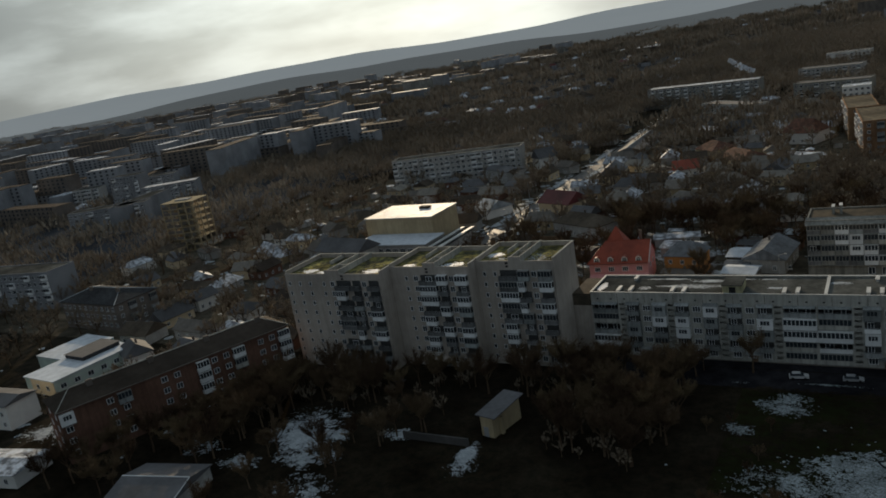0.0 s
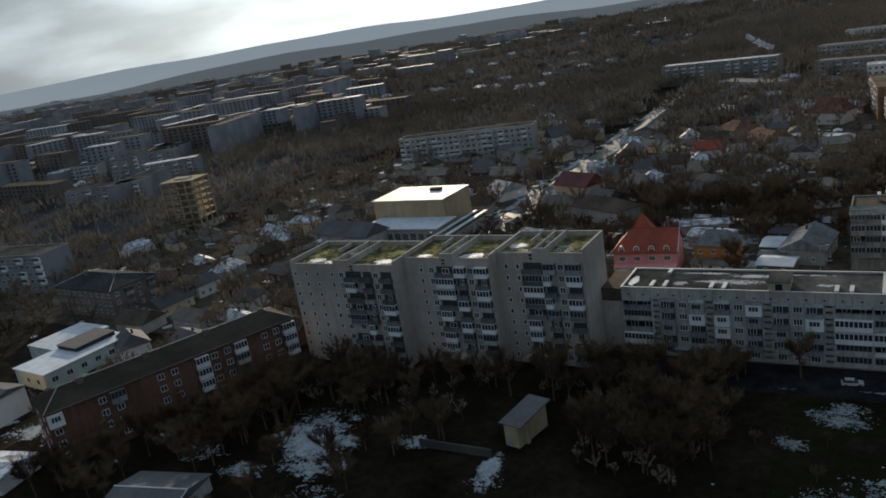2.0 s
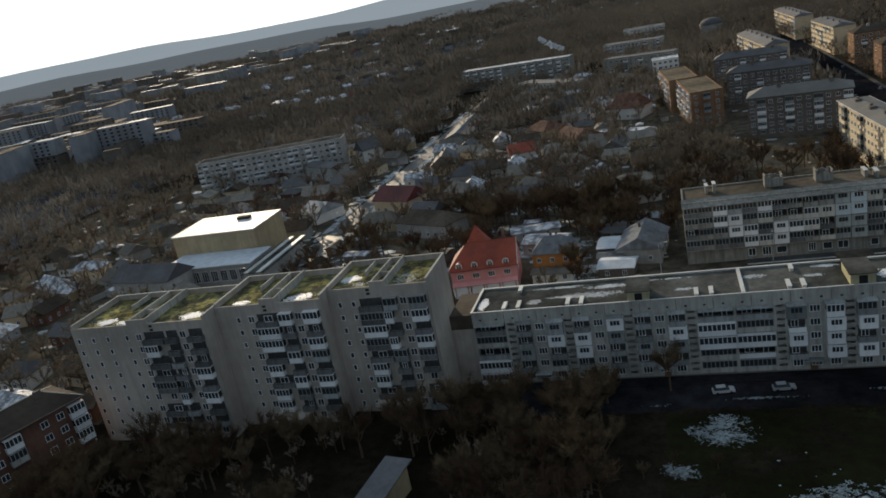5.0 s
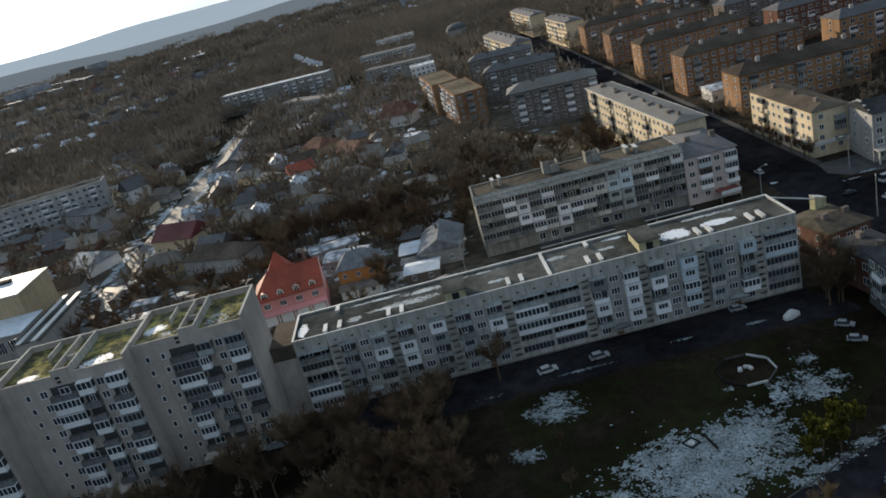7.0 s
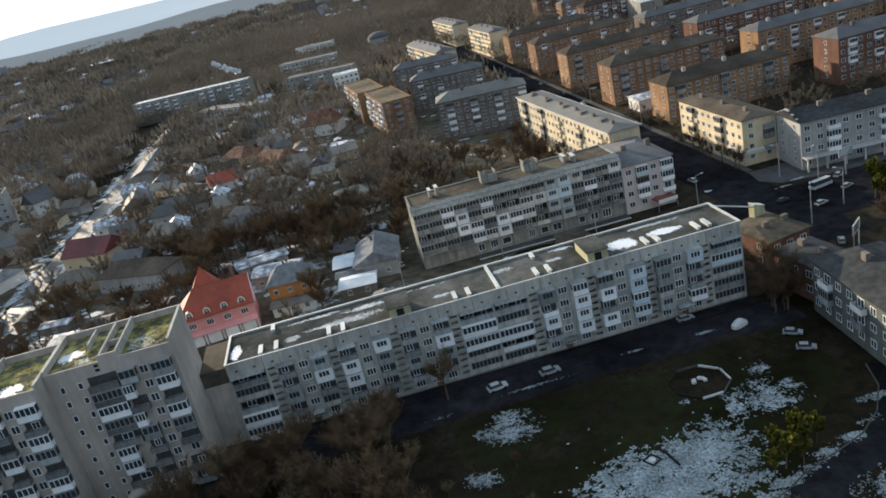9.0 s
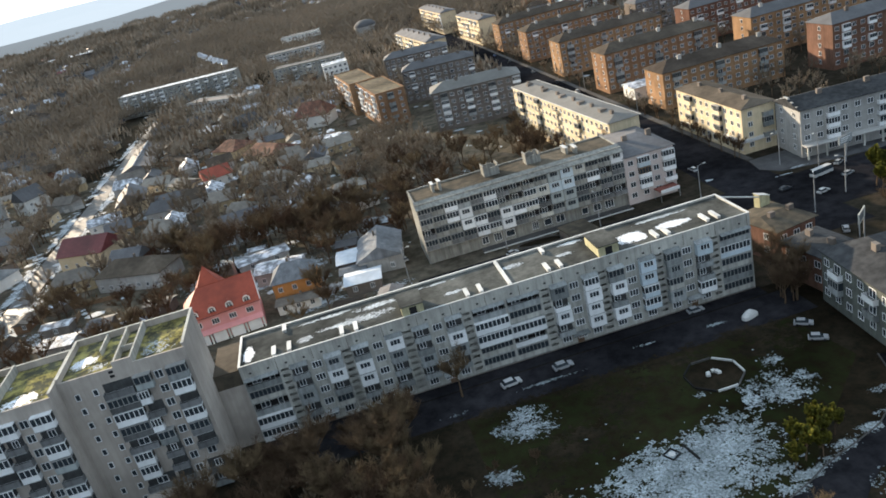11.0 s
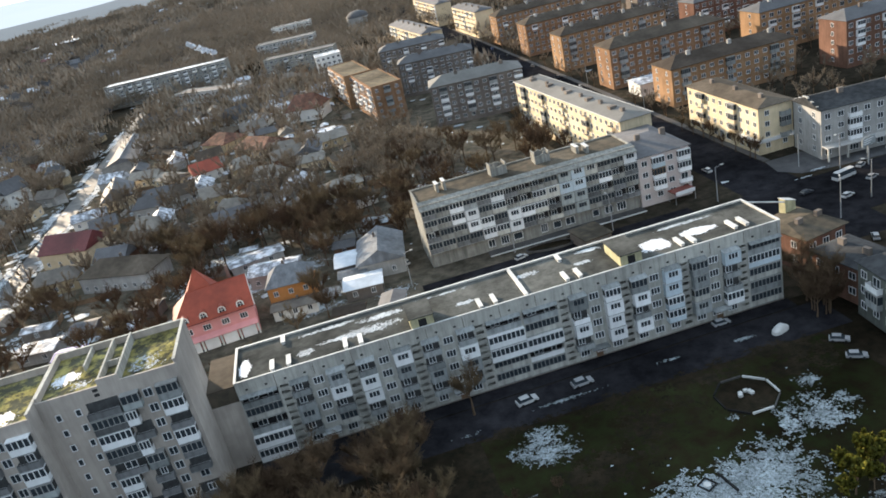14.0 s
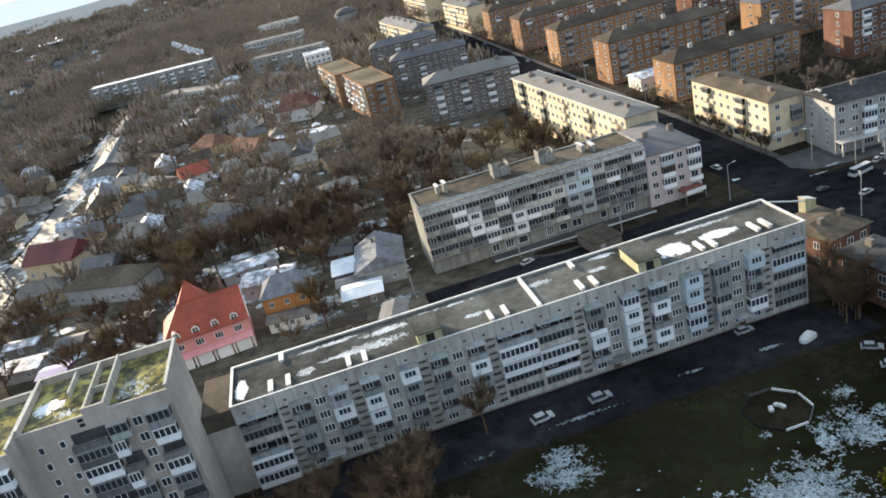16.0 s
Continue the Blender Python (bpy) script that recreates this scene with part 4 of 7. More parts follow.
# red mansard house with arched dormers behind the gap
def red_house():
    t = thing("house", "large pink house with steep red metal roof and arched dormers", "house", pose(-17.4, 47.2, 0, 0, 0, 6))
    L, D, h, top = 16.9, 12.4, 6.3, 11.4
    wall = Geo().add([(0, 0, 0), (L, 0, 0), (L, D, 0), (0, D, 0), (0, 0, h), (L, 0, h), (L, D, h), (0, D, h), (L, D / 2, top - 0.5), (4.0, D / 2, top - 0.5)],
                     [(3, 2, 1, 0), (0, 1, 5, 4), (1, 2, 6, 8, 5), (2, 3, 7, 6), (3, 0, 4, 7), (4, 5, 8, 9), (6, 7, 9, 8), (7, 4, 9)])
    part("wall", wall, PINK, t)
    lo = [(-0.5, -0.5, h), (L + 0.35, -0.5, h), (L + 0.35, D + 0.5, h), (-0.5, D + 0.5, h)]
    v = lo + [(x, y, z + 0.18) for x, y, z in lo] + [(4.2, D / 2, top), (L + 0.35, D / 2, top), (L + 0.35, D / 2, top - 0.25)]
    part("roof", Geo().add(v, [(0, 1, 5, 4), (2, 3, 7, 6), (3, 0, 4, 7), (4, 5, 9, 8), (6, 7, 8, 9), (7, 4, 8), (1, 10, 9, 5), (10, 2, 6, 9), (0, 3, 2, 10, 1)]), REDROOF, t, "steep red metal sheets")
    part("turret_roof", Geo().add([(2.6, 4.2, 8.3), (11.4, 4.2, 8.3), (11.4, 12.2, 8.3), (2.6, 12.2, 8.3), (7.0, 9.0, 15.2)], [(0, 1, 4), (1, 2, 4), (2, 3, 4), (3, 0, 4), (3, 2, 1, 0)]), REDROOF, t)
    for a, b in (((-0.5, -0.5, h + 0.2), (4.2, D / 2, top + 0.03)), ((4.2, D / 2, top + 0.03), (L + 0.35, D / 2, top + 0.03)), ((2.6, 4.2, 8.35), (7.0, 9.0, 15.23)), ((11.4, 4.2, 8.35), (7.0, 9.0, 15.23))):
        part("ridge_cap", Geo().tube(a, b, 0.09, 0.09, 5), REDROOF, t)
    part("verge", Geo().tube((L + 0.38, -0.5, h + 0.2), (L + 0.38, D / 2, top + 0.05), 0.1, 0.1, 5), WHITEWALL, t, "white gable board")
    part("gutter", Geo().box(-0.5, -0.66, h + 0.02, L + 0.35, -0.52, h + 0.16), MAROON, t)
    for x, y in ((13.2, 10.6),):
        part("chimney", Geo().box(x, y, 9.0, x + 0.7, y + 0.7, 13.0), DIM, t)
    for i in range(4):
        x = 2.4 + i * 4.0
        arc = [(math.cos(a), math.sin(a)) for a in np.linspace(0, math.pi, 11)]
        shape = lambda r, drop: [(x + r, 7.0 - drop)] + [(x + r * c, 7.55 + r * q) for c, q in arc] + [(x - r, 7.0 - drop)]
        body, ring = Geo(), Geo()
        pts = shape(0.82, 0.0)
        n = len(pts)
        body.add([(px, 0.0, pz) for px, pz in pts] + [(px, 2.7, pz) for px, pz in pts], [tuple(range(n))[::-1], tuple(range(n, 2 * n))] + [(k, (k + 1) % n, n + (k + 1) % n, n + k) for k in range(n)])
        dm = part("dormer", body, REDROOF, t, "red arched dormer")
        inner = shape(0.58, 0.0)
        ring.add([(px, y, pz) for y in (-0.08, -0.004) for q in (pts, inner) for px, pz in q],
                 [(k, k + 1, n + k + 1, n + k) for k in range(n - 1)] + [(k, k + 1, 2 * n + k + 1, 2 * n + k) for k in range(n - 1)] + [(n + k, n + k + 1, 3 * n + k + 1, 3 * n + k) for k in range(n - 1)])
        ring.box(x - 0.05, -0.07, 7.0, x + 0.05, -0.01, 8.1).box(x - 0.6, -0.07, 7.5, x + 0.6, -0.01, 7.58)
        part("arch_frame", ring, WHITEWALL, dm, "white arched window frame")
        part("pane", Geo().box(x - 0.56, -0.03, 7.02, x + 0.56, -0.003, 7.9), GLASS, dm)
        add_window(t, pose(x, 0, 4.7), 1.7, 1.4, 3)
    for i in range(5):
        part("column", Geo().box(0.2 + i * 4.05, -1.5, 0, 0.6 + i * 4.05, -1.1, 2.6), WHITEWALL, t)
    for i in range(4):
        part("garage_door", Geo().box(0.9 + i * 4.05, -1.35, 0, 3.9 + i * 4.05, -1.25, 2.4), WHITE, t, "white folding door")
    part("porch_roof", Geo().add([(0.1, -1.7, 2.602), (L - 0.1, -1.7, 2.602), (L - 0.1, -0.02, 2.602), (0.1, -0.02, 2.602), (0.1, -1.7, 2.72), (L - 0.1, -1.7, 2.72), (L - 0.1, -0.02, 3.3), (0.1, -0.02, 3.3)],
                                 [(3, 2, 1, 0), (4, 5, 6, 7), (0, 1, 5, 4), (1, 2, 6, 5), (2, 3, 7, 6), (3, 0, 4, 7)]), PINK, t)
    for i in range(2):
        add_window(t, pose(L, 4.2 + i * 4.5, 4.6, 0, 0, 90), 1.2, 1.5, 2)


red_house()
house("two-storey ochre house with grey-blue sheet roof", pose(2.4, 55.4, 0, 0, 0, -5), 10.3, 9, 6.0, 3.4, OCHRE, SHEETROOF, hip=3.2, wins=3, floors=2, seed=4)
house("low white annexe with grey sheet roof", pose(2.6, 50.6, 0, 0, 0, -6), 10.0, 4.2, 2.4, 0.8, WHITEWALL, FADEDROOF, wins=3, seed=5)
house("dim brick house with pale blue-grey gabled roof", pose(34.3, 57.2, 0, 0, 0, 83), 15.5, 11.0, 3.9, 3.2, GREYWALL, SHEETROOF, wins=4, floors=1, seed=6)
house("lean-to wing under smooth snow", pose(18.4, 62.5, 0, 0, 0, -5), 5.6, 8.6, 3.4, 0.9, DIM, ROOFSNOW, wins=2, seed=7, chimney=False)
house("low brown shed under a slab of snow", pose(19.2, 49.6, 0, 0, 0, -6), 8.4, 7.0, 2.8, 0.9, DIM, ROOFSNOW, wins=2, seed=8, name="shed", chimney=False)
house("grey lean-to between the sheds", pose(18.6, 57.4, 0, 0, 0, -6), 6.2, 4.4, 2.6, 0.7, GREYWALL, SHEETROOF, wins=2, seed=18, name="shed", chimney=False)
house("long grey house with dark brown hipped roof", pose(-51.0, 103.5, 0, 0, 0, -27), 22.5, 11, 4.6, 3.4, GREYWALL, BROWNROOF, hip=5, wins=7, seed=9)
house("street house with maroon metal roof and cream gable", pose(-70.0, 135.5, 0, 0, 0, -24), 17, 12, 4.8, 4.4, CREAM, MAROON, hip=0.0, wins=4, seed=10)
house("house with bright red roof and white gable", pose(-26.5, 190.0, 0, 0, 0, 15), 11, 10, 3.6, 3.6, WHITEWALL, REDROOF, wins=3, seed=11)
house("house with rusty brown roof and white porch", pose(11, 256, 0, 0, 0, -24), 17, 14, 5.4, 6.0, WHITEWALL, RUSTROOF, hip=4, wins=4, seed=12)
house("long low garage with snow-covered roof", pose(17.5, 213, 0, 0, 0, -32), 13, 6, 3.0, 0.8, WHITEWALL, SNOWROOF, wins=3, seed=13, name="garage")
house("flat garden shed under snow", pose(-8, 84, 0, 0, 0, 12), 14, 6, 2.6, 0.6, GREYWALL, SNOWROOF, wins=2, seed=14, chimney=False, name="shed")
house("grey outbuilding with snowy sheet roof", pose(-3, 72, 0, 0, 0, -12), 12, 8, 3.4, 1.4, GREYWALL, SNOWROOF, wins=3, seed=15)
house("two-storey grey house with blue-grey pitched roof", pose(-132, 62, 0, 0, 0, -10), 23, 12, 7.4, 4.0, GREYWALL, SLATE, wins=5, floors=2, seed=16)
house("small white house with pale sheet roof beside the street", pose(-101, 133.5, 0, 0, 0, -30), 11, 14, 3.6, 3.6, WHITEWALL, LIGHTROOF, wins=2, seed=17)
house("cream house with its gable to the gardens", pose(-49.5, 185, 0, 0, 0, 97), 19, 11, 4.2, 4.4, CREAM, SLATE, wins=3, seed=70)
barn = house("long low store with grey slate roof", pose(-58.5, 252, 0, 0, 0, 92), 54, 13, 3.2, 2.6, GREYWALL, SLATE, wins=6, seed=71, chimney=False, name="store")
part("ridge_snow", Geo().tube((-0.4, 6.5, 5.86), (54.4, 6.5, 5.86), 0.3, 0.3, 5), OLDSNOW, barn, "line of snow along the ridge")
house("dark wooden shed with felt roof", pose(-54, 259, 0, 0, 0, -50), 20, 7, 2.8, 1.2, BROWNWOOD, DARKROOF, wins=3, seed=72, chimney=False, name="shed")
house("second dark shed with snow on its eaves", pose(-47, 268, 0, 0, 0, -50), 16, 7, 2.8, 1.2, GREYWALL, DARKROOF, wins=3, seed=73, chimney=False, name="shed")
house("white house with steep grey gable", pose(-14, 277, 0, 0, 0, 42), 12, 10, 4.6, 5.2, WHITEWALL, SLATE, wins=2, seed=74)
house("grey house with slate roof between trees", pose(-50, 335, 0, 0, 0, -20), 12, 8, 4.0, 3.0, GREYWALL, SLATE, wins=2, seed=75)
house("house with broad rusty hipped roof", pose(-28, 243, 0, 0, 0, -46), 15, 14, 3.4, 3.6, TAN, RUSTROOF, hip=5, wins=3, seed=76)
house("long house with rusty brown roof", pose(-12.5, 219, 0, 0, 0, -52), 20, 14, 3.4, 3.4, CREAM, RUSTROOF, hip=3, wins=4, seed=77)
house("low cream outbuilding with faded roof", pose(-44, 203, 0, 0, 0, -52), 13, 9, 3.0, 1.8, CREAM, FADEDROOF, wins=3, seed=78)
house("tan house with snow-dusted roof", pose(-40, 300, 0, 0, 0, -40), 14, 9, 3.4, 2.6, TAN, SNOWROOF, wins=2, seed=79)
house("tall narrow pale house with steep gable", pose(-109, 232, 0, 0, 0, 49), 11, 9, 6.5, 5.0, WHITEWALL, SLATE, wins=2, floors=2, seed=80)
house("cream house with brown roof by the street", pose(-91.5, 201, 0, 0, 0, 80), 10, 8, 3.6, 3.2, CREAM, BROWNROOF, wins=2, seed=81)
house("two-storey grey house with low roof", pose(-134, 215, 0, 0, 0, -37), 25, 10, 6.4, 1.4, GREYWALL, SLATE, wins=7, floors=2, seed=82)
for m, L in ((pose(-12, 115, 0, 0, 0, 39), 35.5), (pose(16.2, 138.2, 0, 0, 0, -8), 20), (pose(15.5, 121.7, 0, 0, 0, -8), 17.5)):
    garden_fence = thing("garden_fence", "low grey board fence capped with snow", "fence", m)
    for k in range(int(L / 2.5)):
        part("panel", Geo().box(2.5 * k + 0.13, -0.04, 0.1, 2.5 * k + 2.5, 0.04, 1.55), GREYWALL, garden_fence)
        part("post", Geo().box(2.5 * k, -0.07, 0, 2.5 * k + 0.12, 0.07, 1.7), DIM, garden_fence)
        part("snow_cap", Geo().box(2.5 * k + 0.13, -0.14, 1.552, 2.5 * k + 2.5, 0.14, 1.66), OLDSNOW, garden_fence)

# rows of private houses, scattered by a fixed seed over the quarter between the street and the avenue and beyond the street
rng = random.Random(21)
roofs = [SLATE, FADEDROOF, BROWNROOF, SNOWROOF, FADEDROOF, SLATE, BROWNROOF]
walls = [WHITEWALL, CREAM, TAN, GREYWALL, BRICK, GREYWALL]
roof_word = {"grey_slate_roof": "grey slate", "brown_roof": "brown", "snow_dusted_roof": "snow-dusted", "faded_sheet_roof": "faded grey-beige sheet"}
wall_word = {"white_plaster": "white", "cream_plaster": "cream", "tan_plaster": "tan", "grey_plaster": "grey", "red_brick": "brick"}
taken = [(-10, 54, 15), (7, 57, 9), (27, 61, 12), (-38, 98, 17), (-61, 133, 13), (-21, 195, 9), (21, 260, 13), (25, 212, 8), (-56, 194, 11), (-66, 260, 9), (-66, 275, 9), (-66, 293, 9), (-45, 254, 10), (-39, 265, 9), (-12, 286, 9), (-43, 337, 7), (-18, 242, 11), (-1, 215, 13), (-37, 201, 8), (-32, 299, 8), (-109, 243, 8), (-95, 207, 7), (-121, 211, 14), (-36, 382, 20), (0, 86, 10), (3, 75, 9), (-122, 66, 18), (-91, 138, 10), (80, 180, 24), (50, 250, 20), (50, 215, 16), (80, 258, 20)]


def free(x, y, r):
    return all((x - a) ** 2 + (y - b) ** 2 > (r + c) ** 2 for a, b, c in taken)


spots = []
for (x0, x1, y0, y1, n) in ((-66, 32, 112, 300, 58), (-66, 36, 300, 430, 26), (-170, -90, 118, 230, 24), (-210, -92, 230, 380, 34), (-230, -92, 30, 118, 30), (-160, -88, 10, 60, 10), (-150, -80, -20, 20, 8), (50, 92, 80, 130, 2)):
    for _ in range(n):
        for _ in range(30):
            x, y = rng.uniform(x0, x1), rng.uniform(y0, y1)
            if free(x, y, 6.5):
                taken.append((x, y, 6.5))
                spots.append((x, y))
                break
for i, (x, y) in enumerate(spots):
    L, D = rng.uniform(8, 13), rng.uniform(6.5, 9)
    wm, rm = rng.choice(walls), rng.choice(roofs)
    house(f"{wall_word[wm.name]} one-storey house with {roof_word[rm.name]} roof", pose(x - L / 2, y - D / 2, 0, 0, 0, rng.choice((0, 90, -20, 10)) + rng.uniform(-10, 10)), L, D, rng.uniform(2.8, 4), rng.uniform(1.8, 3.4), wm, rm,
          hip=rng.choice((0, 0, 2.5)), wins=1 if y > 220 else 3, seed=200 + i)

# yards of sheds between the tower and the street
srng = random.Random(33)
taken += [(-55, 42, 12), (-45, 60, 6), (-54, 69, 7), (-8, 52, 18)]
shed_word = {"dim_brick": "brown brick", "grey_plaster": "grey", "weathered_wood": "weathered wooden", "red_brick": "dark brick", "snow_dusted_roof": "snowy", "grey_slate_roof": "grey slate", "dark_brown_roof": "dark felt", "faded_sheet_roof": "faded sheet", "pale_blue_sheet_roof": "pale sheet"}
for x0, x1, y0, y1, n in ((-66, -22, 14, 50, 11), (-68, -28, 56, 92, 10), (-4, 34, 66, 92, 7), (18, 36, 30, 50, 3)):
    for _ in range(n):
        for _ in range(30):
            x, y = srng.uniform(x0, x1), srng.uniform(y0, y1)
            if free(x, y, 4.2):
                taken.append((x, y, 4.2))
                L, D = srng.uniform(4.5, 8), srng.uniform(3.5, 5.5)
                wm, rm = srng.choice((DIM, GREYWALL, BROWNWOOD, BRICK)), srng.choice((SNOWROOF, FADEDROOF, SLATE, DARKROOF, LIGHTROOF))
                house(f"small {shed_word[wm.name]} shed with {shed_word[rm.name]} roof", pose(x - L / 2, y - D / 2, 0, 0, 0, srng.choice((-14, -12, 76)) + srng.uniform(-6, 6)), L, D, srng.uniform(2.2, 2.9), srng.uniform(0.5, 1.3), wm, rm, wins=1, seed=700 + len(taken), name="shed", chimney=False)
                break

# ---- hall with the white flat roof, across the street ----
hall = thing("hall", "tan hall with bright snow-covered flat roof and glazed lower wing", "hall")
part("wall", Geo().box(-122, 83.5, 0, -91.5, 104, 13.6), TAN, hall)
part("roof", Geo().box(-122.3, 83.2, 13.602, -91.2, 104.3, 14.0), COPING, hall, "pale flat roof")
part("roof_hatch", Geo().box(-104, 96, 14.002, -99.5, 98.2, 15.0), BROWNROOF, hall)
snow_patch("roof_snow", -107, 94, 13.2, 8.6, 14.002, 61, ragged=0.12, label="bright snow cover on the flat roof")
part("lower_wing", Geo().box(-119, 69, 0, -87, 83.4, 7.2), GREYWALL, hall)
part("lower_roof", Geo().box(-119.5, 68.4, 7.202, -86.5, 83.4, 7.5), ROOFSNOW, hall)
for i in range(9):
    add_window(hall, pose(-116.5 + i * 3.3, 69, 4.0), 2.4, 3.6, 3)
part("side_wing", Geo().box(-87, 64, 0, -80, 92, 5.6), GREYWALL, hall)
part("side_roof", Geo().box(-87.3, 63.5, 5.602, -79.5, 92.4, 5.9), FELT, hall)
for i in range(2):
    part("canopy", Geo().box(-86.0 + i * 4.2, 63, 5.902, -84.6 + i * 4.2, 96, 6.2), COPING, hall, "white roof band")

# ---- quarter round the tower's far side ----
brick_block = block("dark red brick four-storey block with brown pitched roof", pose(-96.5, -72, 0, 0, 0, 68.5), 56.5, 12, 4, BRICK, DARKROOF, "wxxw", roofh=2.6, hip=5, seed=41, endwin=2, table=("W---G-----W--W---W", "----------W--P---W", "----------W------W"))
part("gutter", Geo().box(-0.5, -0.66, 12.42, 57.0, -0.52, 12.6), DIM, brick_block, "dull gutter")
part("ridge_cap", Geo().tube((4.5, 6.0, 15.05), (52.0, 6.0, 15.05), 0.16, 0.16, 6), PANEL, brick_block, "pale snowy ridge")
for a, b in (((57.0, -0.4, 12.5), (52.0, 6.0, 15.05)), ((57.0, 12.4, 12.5), (52.0, 6.0, 15.05)), ((-0.4, -0.4, 12.5), (4.5, 6.0, 15.05))):
    part("hip_cap", Geo().tube(a, b, 0.13, 0.13, 5), PANEL, brick_block)
hip_block = block("tan three-storey block with grey hipped roof", pose(-198, -1.8, 0, 0, 0, -3), 31.5, 17, 3, DIM, DARKSLATE, "wwww", roofh=3.0, hip=8, seed=42, endfar=4)
for a, b in (((7.6, 8.5, 12.6), (23.9, 8.5, 12.6)), ((-0.4, -0.4, 9.8), (7.6, 8.5, 12.65)), ((31.9, -0.4, 9.8), (23.9, 8.5, 12.65)), ((31.9, 17.4, 9.8), (23.9, 8.5, 12.65)), ((-0.4, 17.4, 9.8), (7.6, 8.5, 12.65))):
    part("snow_ridge", Geo().tube(a, b, 0.16, 0.16, 5), OLDSNOW, hip_block, "line of snow along the roof hip")


def workshop():
    t = thing("workshop", "low workshop with smooth snow on its flat roofs", "workshop", pose(-137.2, -20.8, 0, 0, 0, -94))
    part("wall", Geo().box(0, 0, 0, 26.0, -15, 4.3).box(-3, -15.01, 0, 14, -30, 4.0), PALEGREEN, t)
    part("roof", Geo().box(-0.3, 0.3, 4.302, 26.3, -15.3, 4.6).box(-3.2, -15.31, 4.002, 14.2, -30.2, 4.3), ROOFSNOW, t, "flat roof under even blue-white snow")
    part("raised_roof", Geo().box(1.5, -5.0, 4.602, 13.5, -14.4, 5.7), DARKSLATE, t, "raised dark slate roof light")
    part("raised_rim", Geo().box(1.2, -4.8, 5.702, 13.8, -14.6, 5.85), SLATE, t)
    part("end_wall", Geo().box(26.002, 0, 0, 26.3, -11.5, 4.3), CREAM, t, "yellowish end wall")
    for i in range(6):
        add_window(t, pose(2.5 + 4.2 * i, 0.0, 2.2, 0, 0, 180), 1.8, 1.5, 2, False)
    for i in range(2):
        add_window(t, pose(26.302, -3.2 - 5.0 * i, 2.2, 0, 0, 90), 1.5, 1.5, 2, False)


workshop()
house("white two-storey house at the road", pose(-151, -66, 0, 0, 0, 5), 19, 9, 6.6, 1.4, WHITEWALL, SLATE, wins=5, floors=2, seed=45)
grey_garage = house("grey garage with pale ridge flashing", pose(-69, -84, 0, 0, 0, 12), 15, 13, 3.0, 1.6, GREYWALL, SLATE, wins=3, seed=46, name="garage", chimney=False)
part("ridge_flashing", Geo().tube((-0.4, 6.5, 4.62), (15.4, 6.5, 4.62), 0.12, 0.12, 5), WHITE, grey_garage)
part("verge", Geo().tube((15.4, -0.4, 3.1), (15.4, 6.5, 4.62), 0.1, 0.1, 5), WHITE, grey_garage)
house("white garage with snow on the roof", pose(-116, -86, 0, 0, 0, 12), 16, 10, 3.2, 1.2, WHITEWALL, SNOWROOF, wins=3, seed=47, name="garage", chimney=False)
shed = thing("transformer_shed", "narrow tan brick shed with sloping grey roof", "shed", pose(-10.6, -40.5, 0, 0, 0, -12))
part("wall", Geo().box(0.4, 0, 0, 3.4, 9.0, 4.4), TAN, shed)
part("roof", Geo().add([(-0.4, -0.4, 4.41), (4.4, -0.4, 4.41), (4.4, 9.4, 5.3), (-0.4, 9.4, 5.3), (-0.4, -0.4, 4.6), (4.4, -0.4, 4.6), (4.4, 9.4, 5.5), (-0.4, 9.4, 5.5)], [(3, 2, 1, 0), (4, 5, 6, 7), (0, 1, 5, 4), (1, 2, 6, 5), (2, 3, 7, 6), (3, 0, 4, 7)]), SLATE, shed)
part("door", Geo().box(1.0, -0.06, 0, 2.2, 0.0, 2.1), STEEL, shed)
part("buttress", Geo().box(3.4, 2.0, 0, 4.0, 2.8, 3.6), TAN, shed)
solid("garden_wall", Geo().box(-26, -45.2, 0, -11, -44.8, 1.6), PAVING, "low pale concrete garden wall", "wall")

block("grey five-storey block among trees", pose(-272, 8, 0, 0, 0, 8), 44, 14, 5, FARWALL, FELT, "wbw", seed=48, far=True)
house("low house with reddish brown roof behind the tower", pose(-64, 38, 0, 0, 0, -12), 18, 9, 3.8, 1.6, BRICK, MAROON, wins=4, seed=49)
house("small shed with blue sheet roof", pose(-47.5, 58, 0, 0, 0, -10), 6, 5, 2.6, 0.8, GREYWALL, BLUESHEET, wins=1, seed=50, name="shed", chimney=False)
house("low grey store with snowy roof", pose(-58, 66, 0, 0, 0, -10), 9, 6, 2.8, 0.6, GREYWALL, SNOWROOF, wins=2, seed=60, name="shed", chimney=False)
frame_house = thing("unfinished_building", "unfinished concrete frame of eight open storeys", "building", pose(-244, 88, 0, 0, 0, 14))
for s in range(9):
    part("slab", Geo().box(0, 0, s * 3.0, 17.6, 14, s * 3.0 + 0.3), TAN, frame_house)
for i in range(5):
    for j in range(4):
        part("pillar", Geo().box(i * 4.28, j * 4.5, 0, i * 4.28 + 0.45, j * 4.5 + 0.45, 24), TAN, frame_house)
part("core", Geo().box(5, 4.6, 0, 12, 9.4, 24.8), GREYWALL, frame_house)
for s in range(8):
    part("infill_wall", Geo().box(0.5, 0.1, s * 3.0 + 0.31, 8.4, 0.3, s * 3.0 + 1.7), DIM, frame_house)
block("tall pale nine-storey block in the far quarter", pose(-424, 196, 0, 0, 0, 14), 24, 13, 8, FARWALL, FELT, "wbw", seed=68, far=True)
